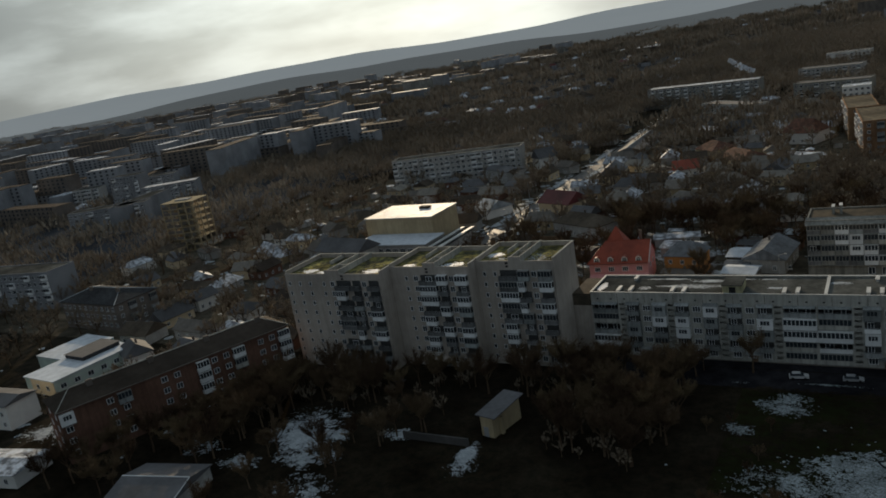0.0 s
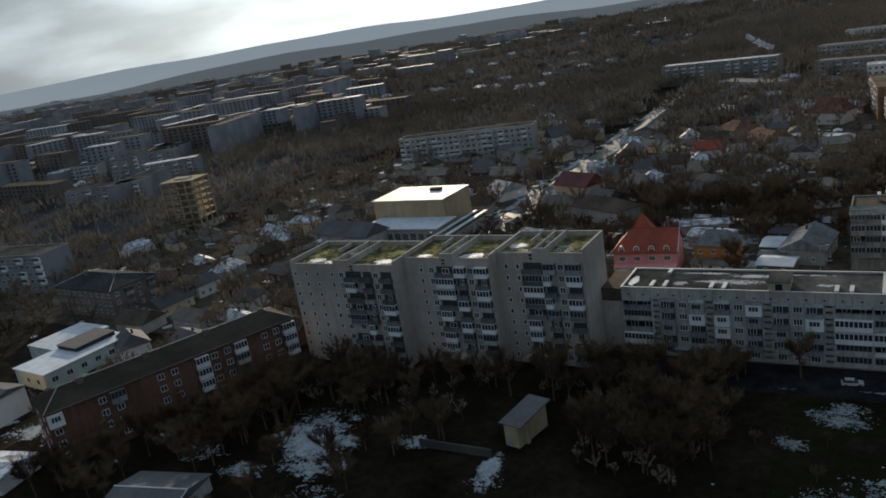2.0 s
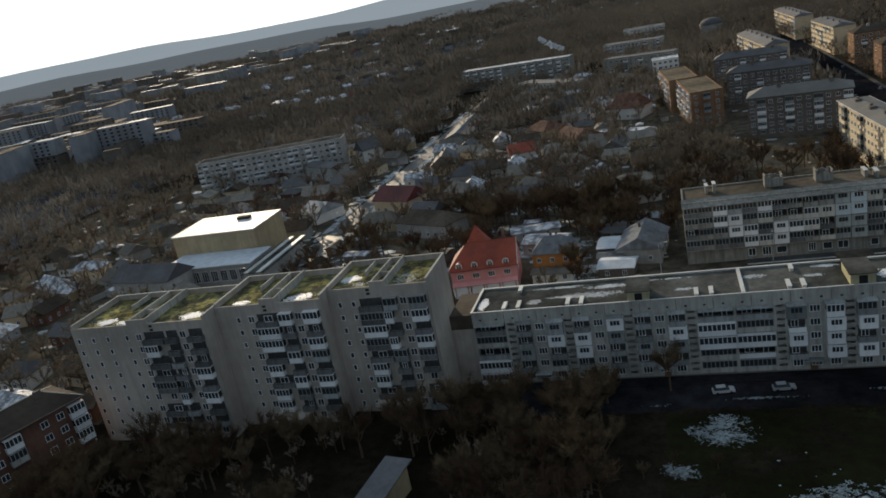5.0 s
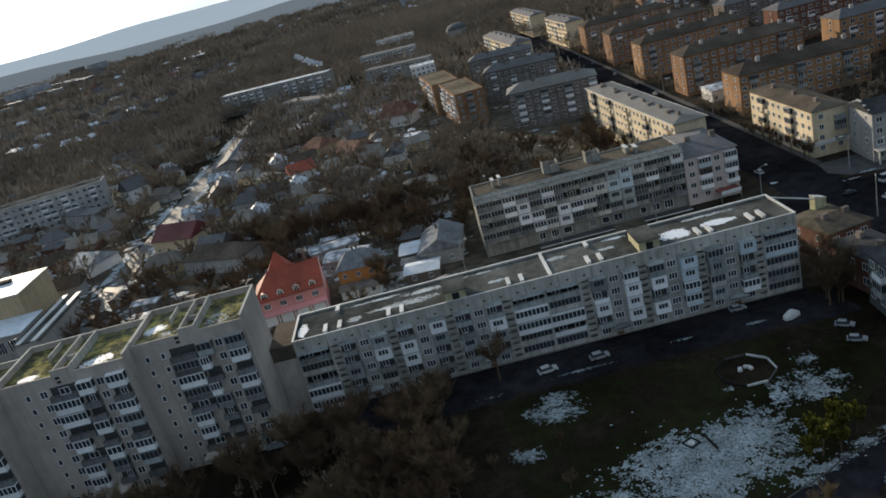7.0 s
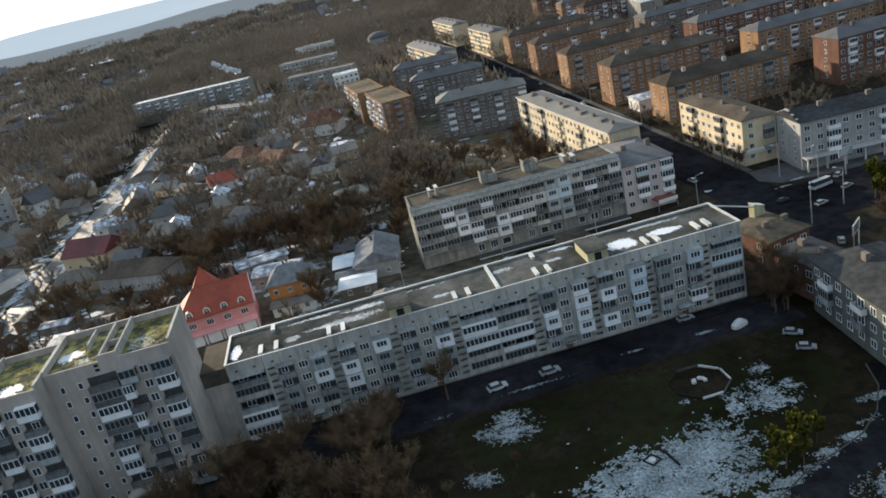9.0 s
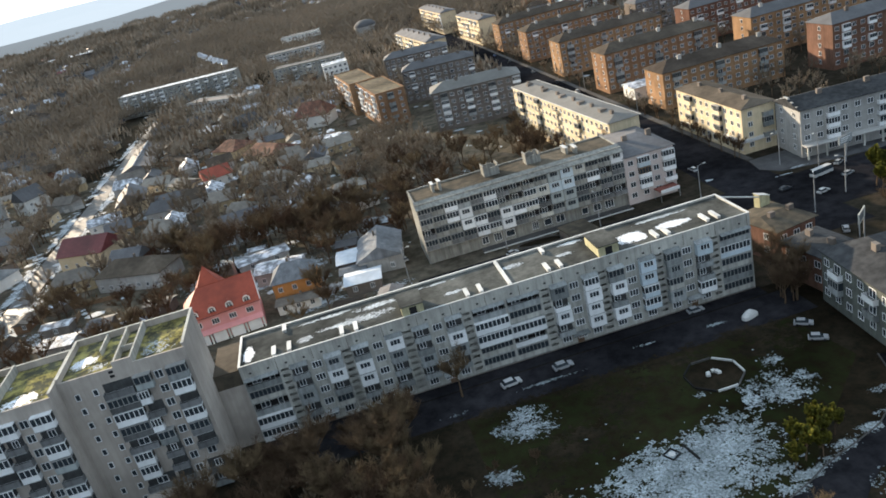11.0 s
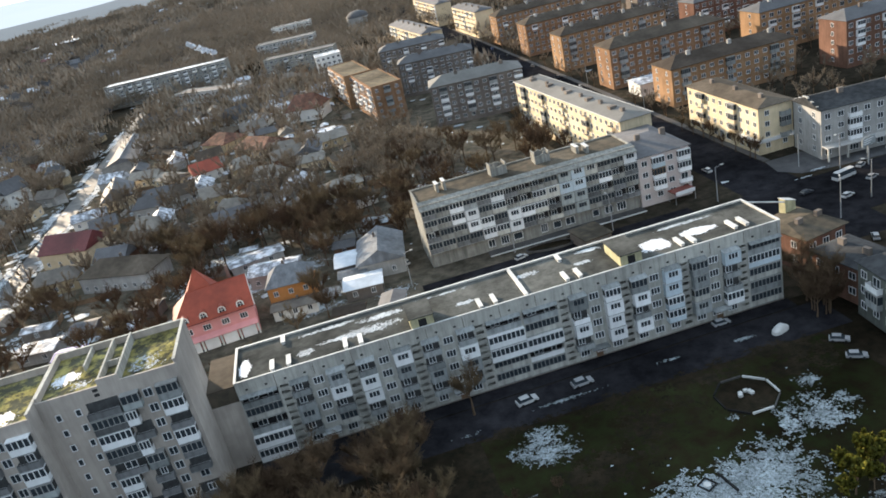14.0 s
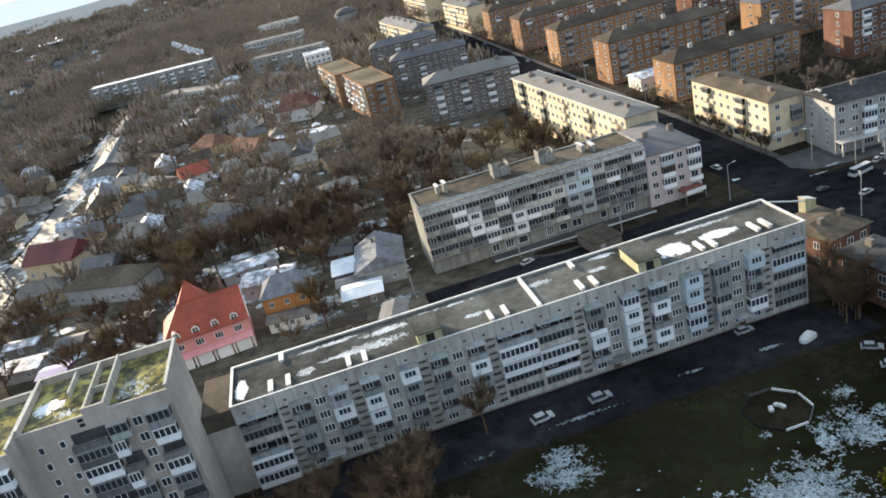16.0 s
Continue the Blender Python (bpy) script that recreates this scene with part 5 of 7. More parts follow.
block("pale block with white balcony bands", pose(-482, 205, 0, 0, 0, 20), 22, 11, 5, GREYWALL, FELT, "b", seed=69, far=True)

# ---- further blocks ----
block("pale five-storey block with many white balconies", pose(-192, 212, 0, 0, 0, 12), 76, 13, 5, GREYWALL, FELT, "bbw", seed=51, far=True)
block("long pale five-storey block", pose(-107, 452, 0, 0, 0, -9), 84, 13, 5, DIMPANEL, SNOWROOF, "wb", seed=52, far=True)
block("low pale two-storey school among trees", pose(-56, 399, 0, 0, 0, -42), 52, 12, 2, GREYWALL, SLATE, "w", seed=83, far=True)
block("white plastered four-storey block with snowy flat roof", pose(33, 358, 0), 15, 12, 4, WHITEWALL, SNOWROOF, "w", seed=53, far=True)
block("brown brick block with hipped roof", pose(66, 246, 0, 0, 0, -12), 34, 13, 5, DIM, SLATE, "wbw", roofh=2.6, hip=5, seed=54, far=True)
block("brick block with grey roof", pose(64, 297, 0, 0, 0, -10), 34, 13, 5, DIM, SLATE, "wbw", roofh=2.6, hip=5, seed=55, far=True)
block("long cream block along the avenue", pose(85, 401, 0, 0, 0, -85), 78, 12, 5, YELLOW, SLATE, "wbw", roofh=2.4, hip=4, seed=56, far=True)
corner = block("pale grey block with dark roof above a shop arcade", pose(138.2, 51.2, 0, 0, 0, -6), 62, 12.6, 4, GREYWALL, DARKSLATE, "wwbw", roofh=2.2, hip=0, seed=57, shop=True, endwin=2, balc=WHITE)
for i in range(3):
    part("gable_step", Geo().box(-0.35, 1.2 + 2.0 * i, 12.4, 0.2, 11.4 - 2.0 * i, 13.2 + 0.75 * i), GREYWALL, corner)
part("arcade_roof", Geo().box(0, -2.6, 3.3, 40, -0.02, 3.6), GREYWALL, corner)
for i in range(9):
    part("pillar", Geo().box(0.2 + 4.8 * i, -2.5, 0, 0.6 + 4.8 * i, -2.1, 3.3), PANEL, corner)
block("low brown brick block with worn brown roof", pose(102.0, 5.4, 0, 0, 0, 12), 9.5, 11.5, 2, BRICK, BROWNFELT, "ww", roofh=1.2, hip=2, seed=58)
block("low dark wing with slate roof beside the brick block", pose(100.4, 1.5, 0, 0, 0, -82), 10.5, 8, 2, BRICK, DARKSLATE, "ww", roofh=1.6, hip=3, seed=64)
block("grey-green three-storey block with dark slate roof", pose(100.2, -10.4, 0, 0, 0, -95), 50, 12, 3, DIMGREEN, DARKSLATE, "wbw", roofh=2.4, hip=4, seed=59, balc=WHITE)
pent = thing("gable_hut", "small sunlit yellow hut on the roof", "roof hut", pose(105.6, 16.8, 6.6, 0, 0, 12))
part("wall", Geo().add([(0, 0, 0), (2.6, 0, 0), (2.6, 1.6, 0), (0, 1.6, 0), (0, 0, 3.4), (2.6, 0, 2.5), (2.6, 1.6, 2.5), (0, 1.6, 3.4)], [(3, 2, 1, 0), (4, 5, 6, 7), (0, 1, 5, 4), (1, 2, 6, 5), (2, 3, 7, 6), (3, 0, 4, 7)]), HUTWALL, pent)
part("coping", Geo().add([(-0.1, -0.1, 3.44), (2.7, -0.1, 2.47), (2.7, 1.7, 2.47), (-0.1, 1.7, 3.44), (-0.1, -0.1, 3.56), (2.7, -0.1, 2.59), (2.7, 1.7, 2.59), (-0.1, 1.7, 3.56)], [(3, 2, 1, 0), (4, 5, 6, 7), (0, 1, 5, 4), (1, 2, 6, 5), (2, 3, 7, 6), (3, 0, 4, 7)]), COPING, pent)

# pale institutions and blocks past the houses
block("pale three-storey public building among trees", pose(8, 610, 0, 0, 0, -12), 34, 13, 4, WHITEWALL, SLATE, "wx", seed=65, far=True)
block("pale grey four-storey block with white balconies", pose(-4, 500, 0, 0, 0, -14), 44, 13, 4, GREYWALL, SLATE, "wbw", seed=66, far=True)
block("long greyish four-storey block among trees", pose(2, 405, 0, 0, 0, -16), 46, 12, 4, DIMPANEL, SLATE, "wbw", seed=67, far=True)
dome_hall = thing("domed_hall", "pale round hall with a low grey dome", "hall", pose(79, 548, 0))
part("drum", Geo().prism([(9 * math.cos(0.3927 * i), 9 * math.sin(0.3927 * i)) for i in range(16)], 0, 11), GREYWALL, dome_hall)
dome = Geo()
for k in range(5):
    dome.v += [(9.3 * math.cos(0.3927 * k) * math.cos(0.3927 * i), 9.3 * math.cos(0.3927 * k) * math.sin(0.3927 * i), 11.01 + 5 * math.sin(0.3927 * k)) for i in range(16)]
dome.f = [(16 * k + i, 16 * k + (i + 1) % 16, 16 * k + 16 + (i + 1) % 16, 16 * k + 16 + i) for k in range(4) for i in range(16)]
dome.m = [0] * len(dome.f)
part("dome", dome, SLATE, dome_hall)

rng = random.Random(77)
for i, y in enumerate((116, 160, 208, 260, 312, 364, 416, 470)):
    for j, x in enumerate((194, 262, 328)):
        if (i + j) % 5 == 4:
            continue
        wm = rng.choice((ORANGE, BRICK, BRICK, DIM))
        far_w = {"orange_brick": "orange brick", "red_brick": "dark brick", "dim_brick": "brown"}[wm.name]
        block(f"{far_w} apartment block among bare trees", pose(x + rng.uniform(-5, 5), y + rng.uniform(-5, 5), 0, 0, 0, rng.uniform(-3, 3)), rng.uniform(44, 54), 13, rng.choice((4, 5, 5)), wm, rng.choice((SLATE, BROWNROOF)), rng.choice(("wbw", "bw", "wwb")), roofh=2.6, hip=5, seed=300 + 3 * i + j, endwin=1, far=True)
for i in range(6):
    x, y, a = rng.uniform(-560, -340), rng.uniform(60, 260), rng.choice((10, 30, -70))
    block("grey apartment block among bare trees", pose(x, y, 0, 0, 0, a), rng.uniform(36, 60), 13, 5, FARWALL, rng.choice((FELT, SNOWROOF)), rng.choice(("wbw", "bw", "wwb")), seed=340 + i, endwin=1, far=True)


# ---- far town, woods and hills ----
def far_town():
    rng = random.Random(88)
    g = Geo()
    for _ in range(1500):
        d = 380 + 2100 * rng.random() ** 1.5
        a = radians(rng.uniform(-62, 78))
        x, y = 20 - d * math.sin(a), d * math.cos(a) - 110
        if y < 300 and -300 < x < 330:
            continue
        if -140 < x < 260 and 430 < y < 1000 or d < 640 and -430 < x < 150:
            continue
        tall = rng.random() < (0.5 if d > 1300 else 0.28 if x < -450 else 0.2)
        if tall and (d < 1300 and -450 < x < 200 or -620 < x < 0 and y > 600):
            continue
        L, D, h = (rng.uniform(25, 70), 13, rng.choice((14, 14, 14, 26))) if tall else (rng.uniform(9, 18), rng.uniform(8, 11), rng.uniform(4, 7))
        slot = rng.choice((0, 1, 2, 0, 3))
        ca, sa = math.cos(b := rng.choice((0, 0.4, -0.5, 1.4))), math.sin(b)
        k = len(g.v)
        if tall:
            g.box(0, 0, 0, L, D, h, slot).box(0.4, 0.4, h + 0.01, L - 0.4, D - 0.4, h + 0.3, rng.choice((4, 5, 4)))
            for s in range(int(h / 2.8) if d < 1150 else 0):
                for i in range(int(L / 5)):
                    g.box(1.5 + i * 5, -0.12, 1.2 + s * 2.8, 3.3 + i * 5, 0.0, 2.6 + s * 2.8, 6)
        else:
            g.box(0, 0, 0, L, D, h, slot).gable(0, 0, L, D, h + 0.01, rng.uniform(2, 3.6), 0.4, rng.choice((0, 2.5)), rng.choice((4, 4, 5, 5, 7, 4)))
        g.v[k:] = [(x + ca * p - sa * q, y + sa * p + ca * q, r) for p, q, r in g.v[k:]]
    for _ in range(560):
        d, a = 620 + 1900 * rng.random() ** 1.2, radians(rng.uniform(36, 79))
        x, y = 20 - d * math.sin(a), d * math.cos(a) - 110
        if x > -330 and y < 620 or x > -150:
            continue
        L, h = rng.uniform(26, 78), rng.choice((14, 14, 14, 17, 26))
        ca, sa = math.cos(b := rng.choice((0.3, 0.35, -1.2, -1.25, 0.1))), math.sin(b)
        k = len(g.v)
        g.box(0, 0, 0, L, 13, h, rng.choice((8, 8, 8, 2))).box(0.4, 0.4, h + 0.01, L - 0.4, 12.6, h + 0.4, rng.choice((4, 4, 4, 5)))
        for s in range(int(h / 2.8) if d < 1350 else 0):
            for i in range(int(L / 5.2)):
                g.box(1.5 + i * 5.2, -0.12, 1.2 + s * 2.8, 3.6 + i * 5.2, 0.0, 2.6 + s * 2.8, 6)
        g.v[k:] = [(x + ca * p - sa * q, y + sa * p + ca * q, r) for p, q, r in g.v[k:]]
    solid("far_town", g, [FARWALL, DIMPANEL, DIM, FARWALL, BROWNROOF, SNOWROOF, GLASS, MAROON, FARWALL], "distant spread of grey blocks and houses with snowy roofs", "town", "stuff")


far_town()


def far_woods():
    rng = random.Random(99)
    v, f = [], []

    def tuft(x, y, h, r, n):
        for _ in range(n):
            a, q = rng.uniform(0, 6.28), math.sqrt(rng.random())
            px, py = x + q * r * math.cos(a), y + q * r * math.sin(a)
            pz = h * (0.25 + 0.7 * math.sqrt(1 - 0.9 * q * q) * rng.uniform(0.35, 1.0))
            k, w = len(v), (0.17 if r < 7 else 0.25) * r
            a, lean = rng.uniform(0, 6.28), rng.uniform(0, 1.4) * w
            cx, cy = 0.28 * w * math.cos(a), 0.28 * w * math.sin(a)
            v.extend(((px - cx, py - cy, pz - 0.9 * w), (px + cx, py + cy, pz - 0.9 * w), (px + lean * math.sin(a), py - lean * math.cos(a), pz + rng.uniform(0.3, 1.1) * w)))
            f.append((k, k + 1, k + 2))

    for _ in range(9000):
        d = 330 + 3100 * rng.random() ** 1.5
        a = radians(rng.uniform(-62, 78))
        x, y = 20 - d * math.sin(a), d * math.cos(a) - 110
        if y < 260 and -240 < x < 330 or (112 < x < 129) or (-85 < x < -72 and y < 800):
            continue
        big = 1 + d / 420
        tuft(x, y, rng.uniform(7, 13) * (0.85 + 0.1 * big), rng.uniform(2.4, 4.6) * big, int(34 + 9 * big))
    for _ in range(2200):
        x, y = rng.uniform(-430, -100), rng.uniform(250, 560)
        if free(x, y, 2.5):
            tuft(x, y, rng.uniform(8, 13), rng.uniform(3.0, 5), 90)
    for _ in range(3800):                        # the wooded rise beyond the houses
        x, y = rng.uniform(-150, 250), rng.uniform(440, 1000)
        tuft(x, y, rng.uniform(9, 15) + 0.02 * (y - 440), rng.uniform(3.5, 6), 76)
    g = Geo()
    g.add(v, f)
    solid("far_woods", g, TWIG_HAZED, "brown leafless woods and street trees in the distance", "woods", "stuff")


far_woods()


def ridge(name, dist, h, seed, mat, label, z0=0, bump=0.0):
    rng, g = random.Random(seed), Geo()
    n = 90
    ph = [rng.uniform(0, 6.28) for _ in range(5)]
    v = []
    for i in range(n + 1):
        a = radians(-75 + 165 * i / n)
        k = h * (0.62 + 0.25 * math.sin(2.2 * a + ph[0]) + 0.13 * math.sin(7 * a + ph[1]) + 0.05 * math.sin(19 * a + ph[2]) + 0.02 * math.sin(43 * a + ph[3]))
        k += bump * math.exp(-((math.degrees(a) - 40) / 15) ** 2)
        for d, z in ((dist - 500, z0), (dist - 180, k * 0.6), (dist, k), (dist + 250, z0)):
            v.append((20 - d * math.sin(a), d * math.cos(a) - 110, z))
    f = [(4 * i + j, 4 * i + j + 1, 4 * i + j + 5, 4 * i + j + 4) for i in range(n) for j in range(3)]
    g.add(v, f)
    solid(name, g, mat, label, "hills", "structure")


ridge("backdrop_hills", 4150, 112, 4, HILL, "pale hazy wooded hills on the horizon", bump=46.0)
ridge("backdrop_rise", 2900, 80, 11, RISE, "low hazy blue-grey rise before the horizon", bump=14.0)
rng = random.Random(5)
for i in range(16):
    a, d = radians(rng.uniform(-30, 66)), rng.uniform(1300, 2700)
    snow_patch("field_snow", 20 - d * math.sin(a), d * math.cos(a) - 110, rng.uniform(60, 170), rng.uniform(20, 45), 4.0, 400 + i, ragged=0.3, thick=1.0, label="snow-covered field in the distance")


# ---- trees ----
def tree_meshes(seed, h, spread, twigs, thick, leafy=False, light=False):
    """Trunk with limbs, and a crown of thin upward twigs."""
    rng = random.Random(seed)
    tr, cr = Geo(), Geo()
    tips = []
    top = h * 0.42
    p = Vector((0, 0, 0))
    for i in range(3):
        q = Vector((rng.uniform(-0.15, 0.15), rng.uniform(-0.15, 0.15), top * (i + 1) / 3)) + Vector((p.x, p.y, 0)) * 0.8
        tr.tube(p, q, h * 0.022 * (1 - 0.2 * i), h * 0.022 * (0.8 - 0.2 * i), 4 if light else 6)
        p = q
    n = 7
    for i in range(n):
        a, up = 6.283 * i / n + rng.uniform(-0.4, 0.4), rng.uniform(0.5, 1.3)
        s = p * rng.uniform(0.55, 1.0)
        e = s + Vector((math.cos(a) * spread * rng.uniform(0.4, 0.75), math.sin(a) * spread * rng.uniform(0.4, 0.75), h * 0.26 * up))
        tr.tube(s, e, h * 0.010, h * 0.005, 3 if light else 5)
        for _ in range(1 if light else 4):
            b = a + rng.uniform(-0.9, 0.9)
            s2 = s.lerp(e, rng.uniform(0.35, 1.0))
            e2 = s2 + Vector((math.cos(b) * spread * rng.uniform(0.15, 0.5), math.sin(b) * spread * rng.uniform(0.15, 0.5), h * rng.uniform(0.08, 0.26)))
            tr.tube(s2, e2, h * 0.005, h * 0.002, 3 if light else 4)
            tips.append((s2, e2))
    tr.tube(p, p + Vector((0.2, 0.1, h * 0.45)), h * 0.012, h * 0.003, 5)
    tips.append((p, p + Vector((0.2, 0.1, h * 0.45))))
    for _ in range(twigs):
        s, e = rng.choice(tips)
        o = s.lerp(e, rng.uniform(0.1, 1.0))
        a = rng.uniform(0, 6.283)
        d = Vector((math.cos(a) * rng.uniform(0.2, 1), math.sin(a) * rng.uniform(0.2, 1), rng.uniform(0.0, 1.1))).normalized() * rng.uniform(0.5, 1.5) * h * 0.09
        w = d.cross(Vector((rng.uniform(-1, 1), rng.uniform(-1, 1), rng.uniform(-1, 1)))).normalized() * thick * (2.2 if leafy else 1.0)
        if leafy:
            cr.add([tuple(o), tuple(o + d * 0.35 + w), tuple(o + d * 0.8), tuple(o + d * 0.35 - w)], [(0, 1, 2, 3)])
        else:
            e3 = o + d
            cr.add([tuple(o - w), tuple(o + w), tuple(e3)], [(0, 1, 2)])
            if light:
                continue
            m = o.lerp(e3, 0.45)
            d2 = Vector((d.x + rng.uniform(-1, 1) * 0.7, d.y + rng.uniform(-1, 1) * 0.7, d.z + rng.uniform(0, 0.6))) * 0.6
            cr.add([tuple(m - w * 0.7), tuple(m + w * 0.7), tuple(m + d2)], [(0, 1, 2)])
    return tr.mesh("trunk", [BARK]), cr.mesh("crown", [LEAF if leafy else TWIG])


NEAR = [tree_meshes(10 + i, 10.0, 3.6 + 0.4 * (i % 3), 1750, 0.030) for i in range(5)]
MIDDLE = [tree_meshes(30 + i, 10.0, 3.4 + 0.5 * (i % 3), 420, 0.07) for i in range(5)]
SPARSE = [tree_meshes(70 + i, 10.0, 3.3 + 0.5 * (i % 3), 340, 0.09, False, True) for i in range(6)]
LEAFY = [tree_meshes(50 + i, 8.0, 2.0, 3300, 0.11, True) for i in range(2)]


def tree(x, y, k, kind, rng, label="bare leafless brown tree in winter", group="bare trees"):
    a, b = rng.choice(kind)
    t = thing("tree", label, "tree", pose(x, y, 0, 0, 0, rng.uniform(0, 360)) @ Matrix.Diagonal((k, k, k * rng.uniform(0.9, 1.15), 1)), group)
    part("trunk", a, None, t)
    part("crown", b, None, t)


FAR_TREES = []


def grove(x0, x1, y0, y1, n, k0, k1, kind, seed, keep=(), joined=False):
    rng = random.Random(seed)
    made = 0
    for _ in range(n * 8):
        if made >= n:
            break
        x, y = rng.uniform(x0, x1), rng.uniform(y0, y1)
        if any(a < x < b and c < y < d for a, b, c, d in keep) or not free(x, y, 0.5):
            continue
        if joined:
            FAR_TREES.append((rng.randrange(len(SPARSE)), pose(x, y, 0, 0, 0, rng.uniform(0, 360)) @ Matrix.Scale(rng.uniform(k0, k1), 4)))
        else:
            tree(x, y, rng.uniform(k0, k1), kind, rng)
        made += 1


BUILT = [(-2, 95, -3, 14), (40, 107, 53, 70), (90, 108, 70, 148), (112, 129, 10, 900), (-85, -72, 15, 900), (-123, -79, 62, 105), (38, 56, 205, 292), (62, 101, 173, 190), (128, 142, 60, 103), (-77, -3, -18, 8), (36, 110, 22, 50)]
grove(-14, 25.5, -46, -14, 46, 0.8, 1.25, NEAR, 1, BUILT + [(-22, 4, -60, -24)])
grove(0, 25, -24, -12, 9, 0.95, 1.2, NEAR, 20, BUILT)
grove(-16, 25, -48, -12, 54, 0.25, 0.5, NEAR, 35, BUILT + [(-22, 4, -60, -24)], True)
grove(-66, -16, -50, -20, 40, 0.3, 0.55, NEAR, 36, BUILT + [(-60, -38, -56, -38), (-22, 4, -60, -24)], True)
grove(-290, -165, -80, 70, 80, 0.8, 1.3, MIDDLE, 37, [(-202, -160, -6, 20), (-275, -225, 4, 30), (-172, -134, -52, -14)], True)
grove(6, 26, -11, -5, 6, 0.55, 0.85, NEAR, 2)
grove(14.3, 15.2, 44.6, 45.4, 1, 1.0, 1.1, NEAR, 39)
grove(27, 44, -44, -26, 5, 0.3, 0.42, NEAR, 40)
grove(33, 36, -6, -4, 1, 0.95, 1.0, NEAR, 38)
grove(-68, -14, -50, -20, 34, 0.7, 1.1, NEAR, 3, BUILT + [(-60, -38, -56, -38), (-22, 4, -60, -24)])
grove(-80, -30, -84, -54, 14, 0.7, 1.0, NEAR, 4, [(-72, -50, -86, -66)])
grove(-92, -60, -66, -28, 26, 0.8, 1.15, NEAR, 5, [(-105, -76, -90, -20)])
grove(95, 98.5, -9, -2, 3, 0.6, 0.8, NEAR, 7)
grove(30, 96, -72, -54, 10, 0.6, 0.9, NEAR, 8)
grove(-20, 44, 76, 112, 48, 0.8, 1.25, MIDDLE, 9, BUILT)
grove(42, 92, 72, 172, 40, 0.8, 1.25, MIDDLE, 11, BUILT)
grove(-30, 18, 16, 44, 10, 0.6, 0.9, MIDDLE, 18, [(-22, 4, 40, 70)])
grove(-72, -20, 20, 100, 34, 0.8, 1.25, MIDDLE, 13, BUILT)
grove(-60, 60, 108, 200, 200, 0.8, 1.3, MIDDLE, 10, BUILT, True)
grove(-70, 60, 200, 440, 230, 0.8, 1.3, MIDDLE, 12, BUILT, True)
grove(-260, -86, 0, 300, 330, 0.8, 1.3, MIDDLE, 14, BUILT, True)
grove(-180, -80, -60, 20, 60, 0.7, 1.1, MIDDLE, 15, BUILT + [(-200, -120, -70, 16), (-110, -66, -80, -10)], True)
grove(108, 112.5, 70, 420, 30, 0.6, 0.85, MIDDLE, 16, (), True)
grove(128.5, 131, 100, 420, 30, 0.6, 0.85, MIDDLE, 17, (), True)
grove(150, 330, 90, 420, 110, 0.8, 1.15, MIDDLE, 19, [(130, 200, 130 + 39.5 * i, 150 + 39.5 * i) for i in range(8)], True)


grove(200, 420, 50, 260, 130, 0.8, 1.2, MIDDLE, 21, [(130, 340, 40, 66)] + [(130, 205, 130 + 39.5 * i, 150 + 39.5 * i) for i in range(8)], True)
grove(150, 200, 70, 130, 26, 0.7, 1.0, MIDDLE, 22, [(130, 200, 40, 68)], True)
grove(-70, -14, 84, 140, 50, 0.6, 1.0, MIDDLE, 23, BUILT, True)
grove(-100, -87, 105, 340, 46, 0.9, 1.4, MIDDLE, 25, (), True)
grove(-66, 36, 74, 320, 230, 0.22, 0.45, MIDDLE, 26, BUILT, True)
grove(126.6, 128.6, 62, 100, 9, 0.5, 0.75, MIDDLE, 27)
grove(-40, 26, 78, 116, 20, 1.0, 1.45, NEAR, 31, BUILT)
grove(-66, -26, 16, 96, 9, 0.8, 1.2, NEAR, 32, BUILT)
grove(128, 152, 2, 16, 5, 0.6, 0.9, NEAR, 29)
grove(96, 99, -9, 4, 6, 0.8, 1.1, NEAR, 30)
grove(80, 91, 74, 146, 14, 0.8, 1.3, MIDDLE, 28)


def join_trees():
    """The trees past counting, as one mesh."""
    verts, loops, sizes, slots, base = [], [], [], [], 0
    cache = {}
    for which, m in FAR_TREES:
        for slot in (0, 1):
            me = SPARSE[which][slot]
            if me.name not in cache:
                co, lo = np.empty(len(me.vertices) * 3), np.empty(len(me.loops), dtype=np.int64)
                me.vertices.foreach_get("co", co)
                me.loops.foreach_get("vertex_index", lo)
                cache[me.name] = (co.reshape(-1, 3), lo, [len(q.vertices) for q in me.polygons])
            co, lo, sz = cache[me.name]
            mm = np.array(m)
            verts.append(co @ mm[:3, :3].T + mm[:3, 3])
            loops.append(lo + base)
            sizes += sz
            slots += [slot] * len(sz)
            base += len(co)
    v, lo = np.concatenate(verts), np.concatenate(loops)
    me = bpy.data.meshes.new("bare_trees")
    me.vertices.add(len(v))
    me.vertices.foreach_set("co", v.ravel())
    me.loops.add(len(lo))
    me.loops.foreach_set("vertex_index", lo)
    me.polygons.add(len(sizes))
    me.polygons.foreach_set("loop_start", np.r_[0, np.cumsum(sizes)[:-1]])
    me.polygons.foreach_set("material_index", slots)
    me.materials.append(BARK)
    me.materials.append(TWIG_HAZED)
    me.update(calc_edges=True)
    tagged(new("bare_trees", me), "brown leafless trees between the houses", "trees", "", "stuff")


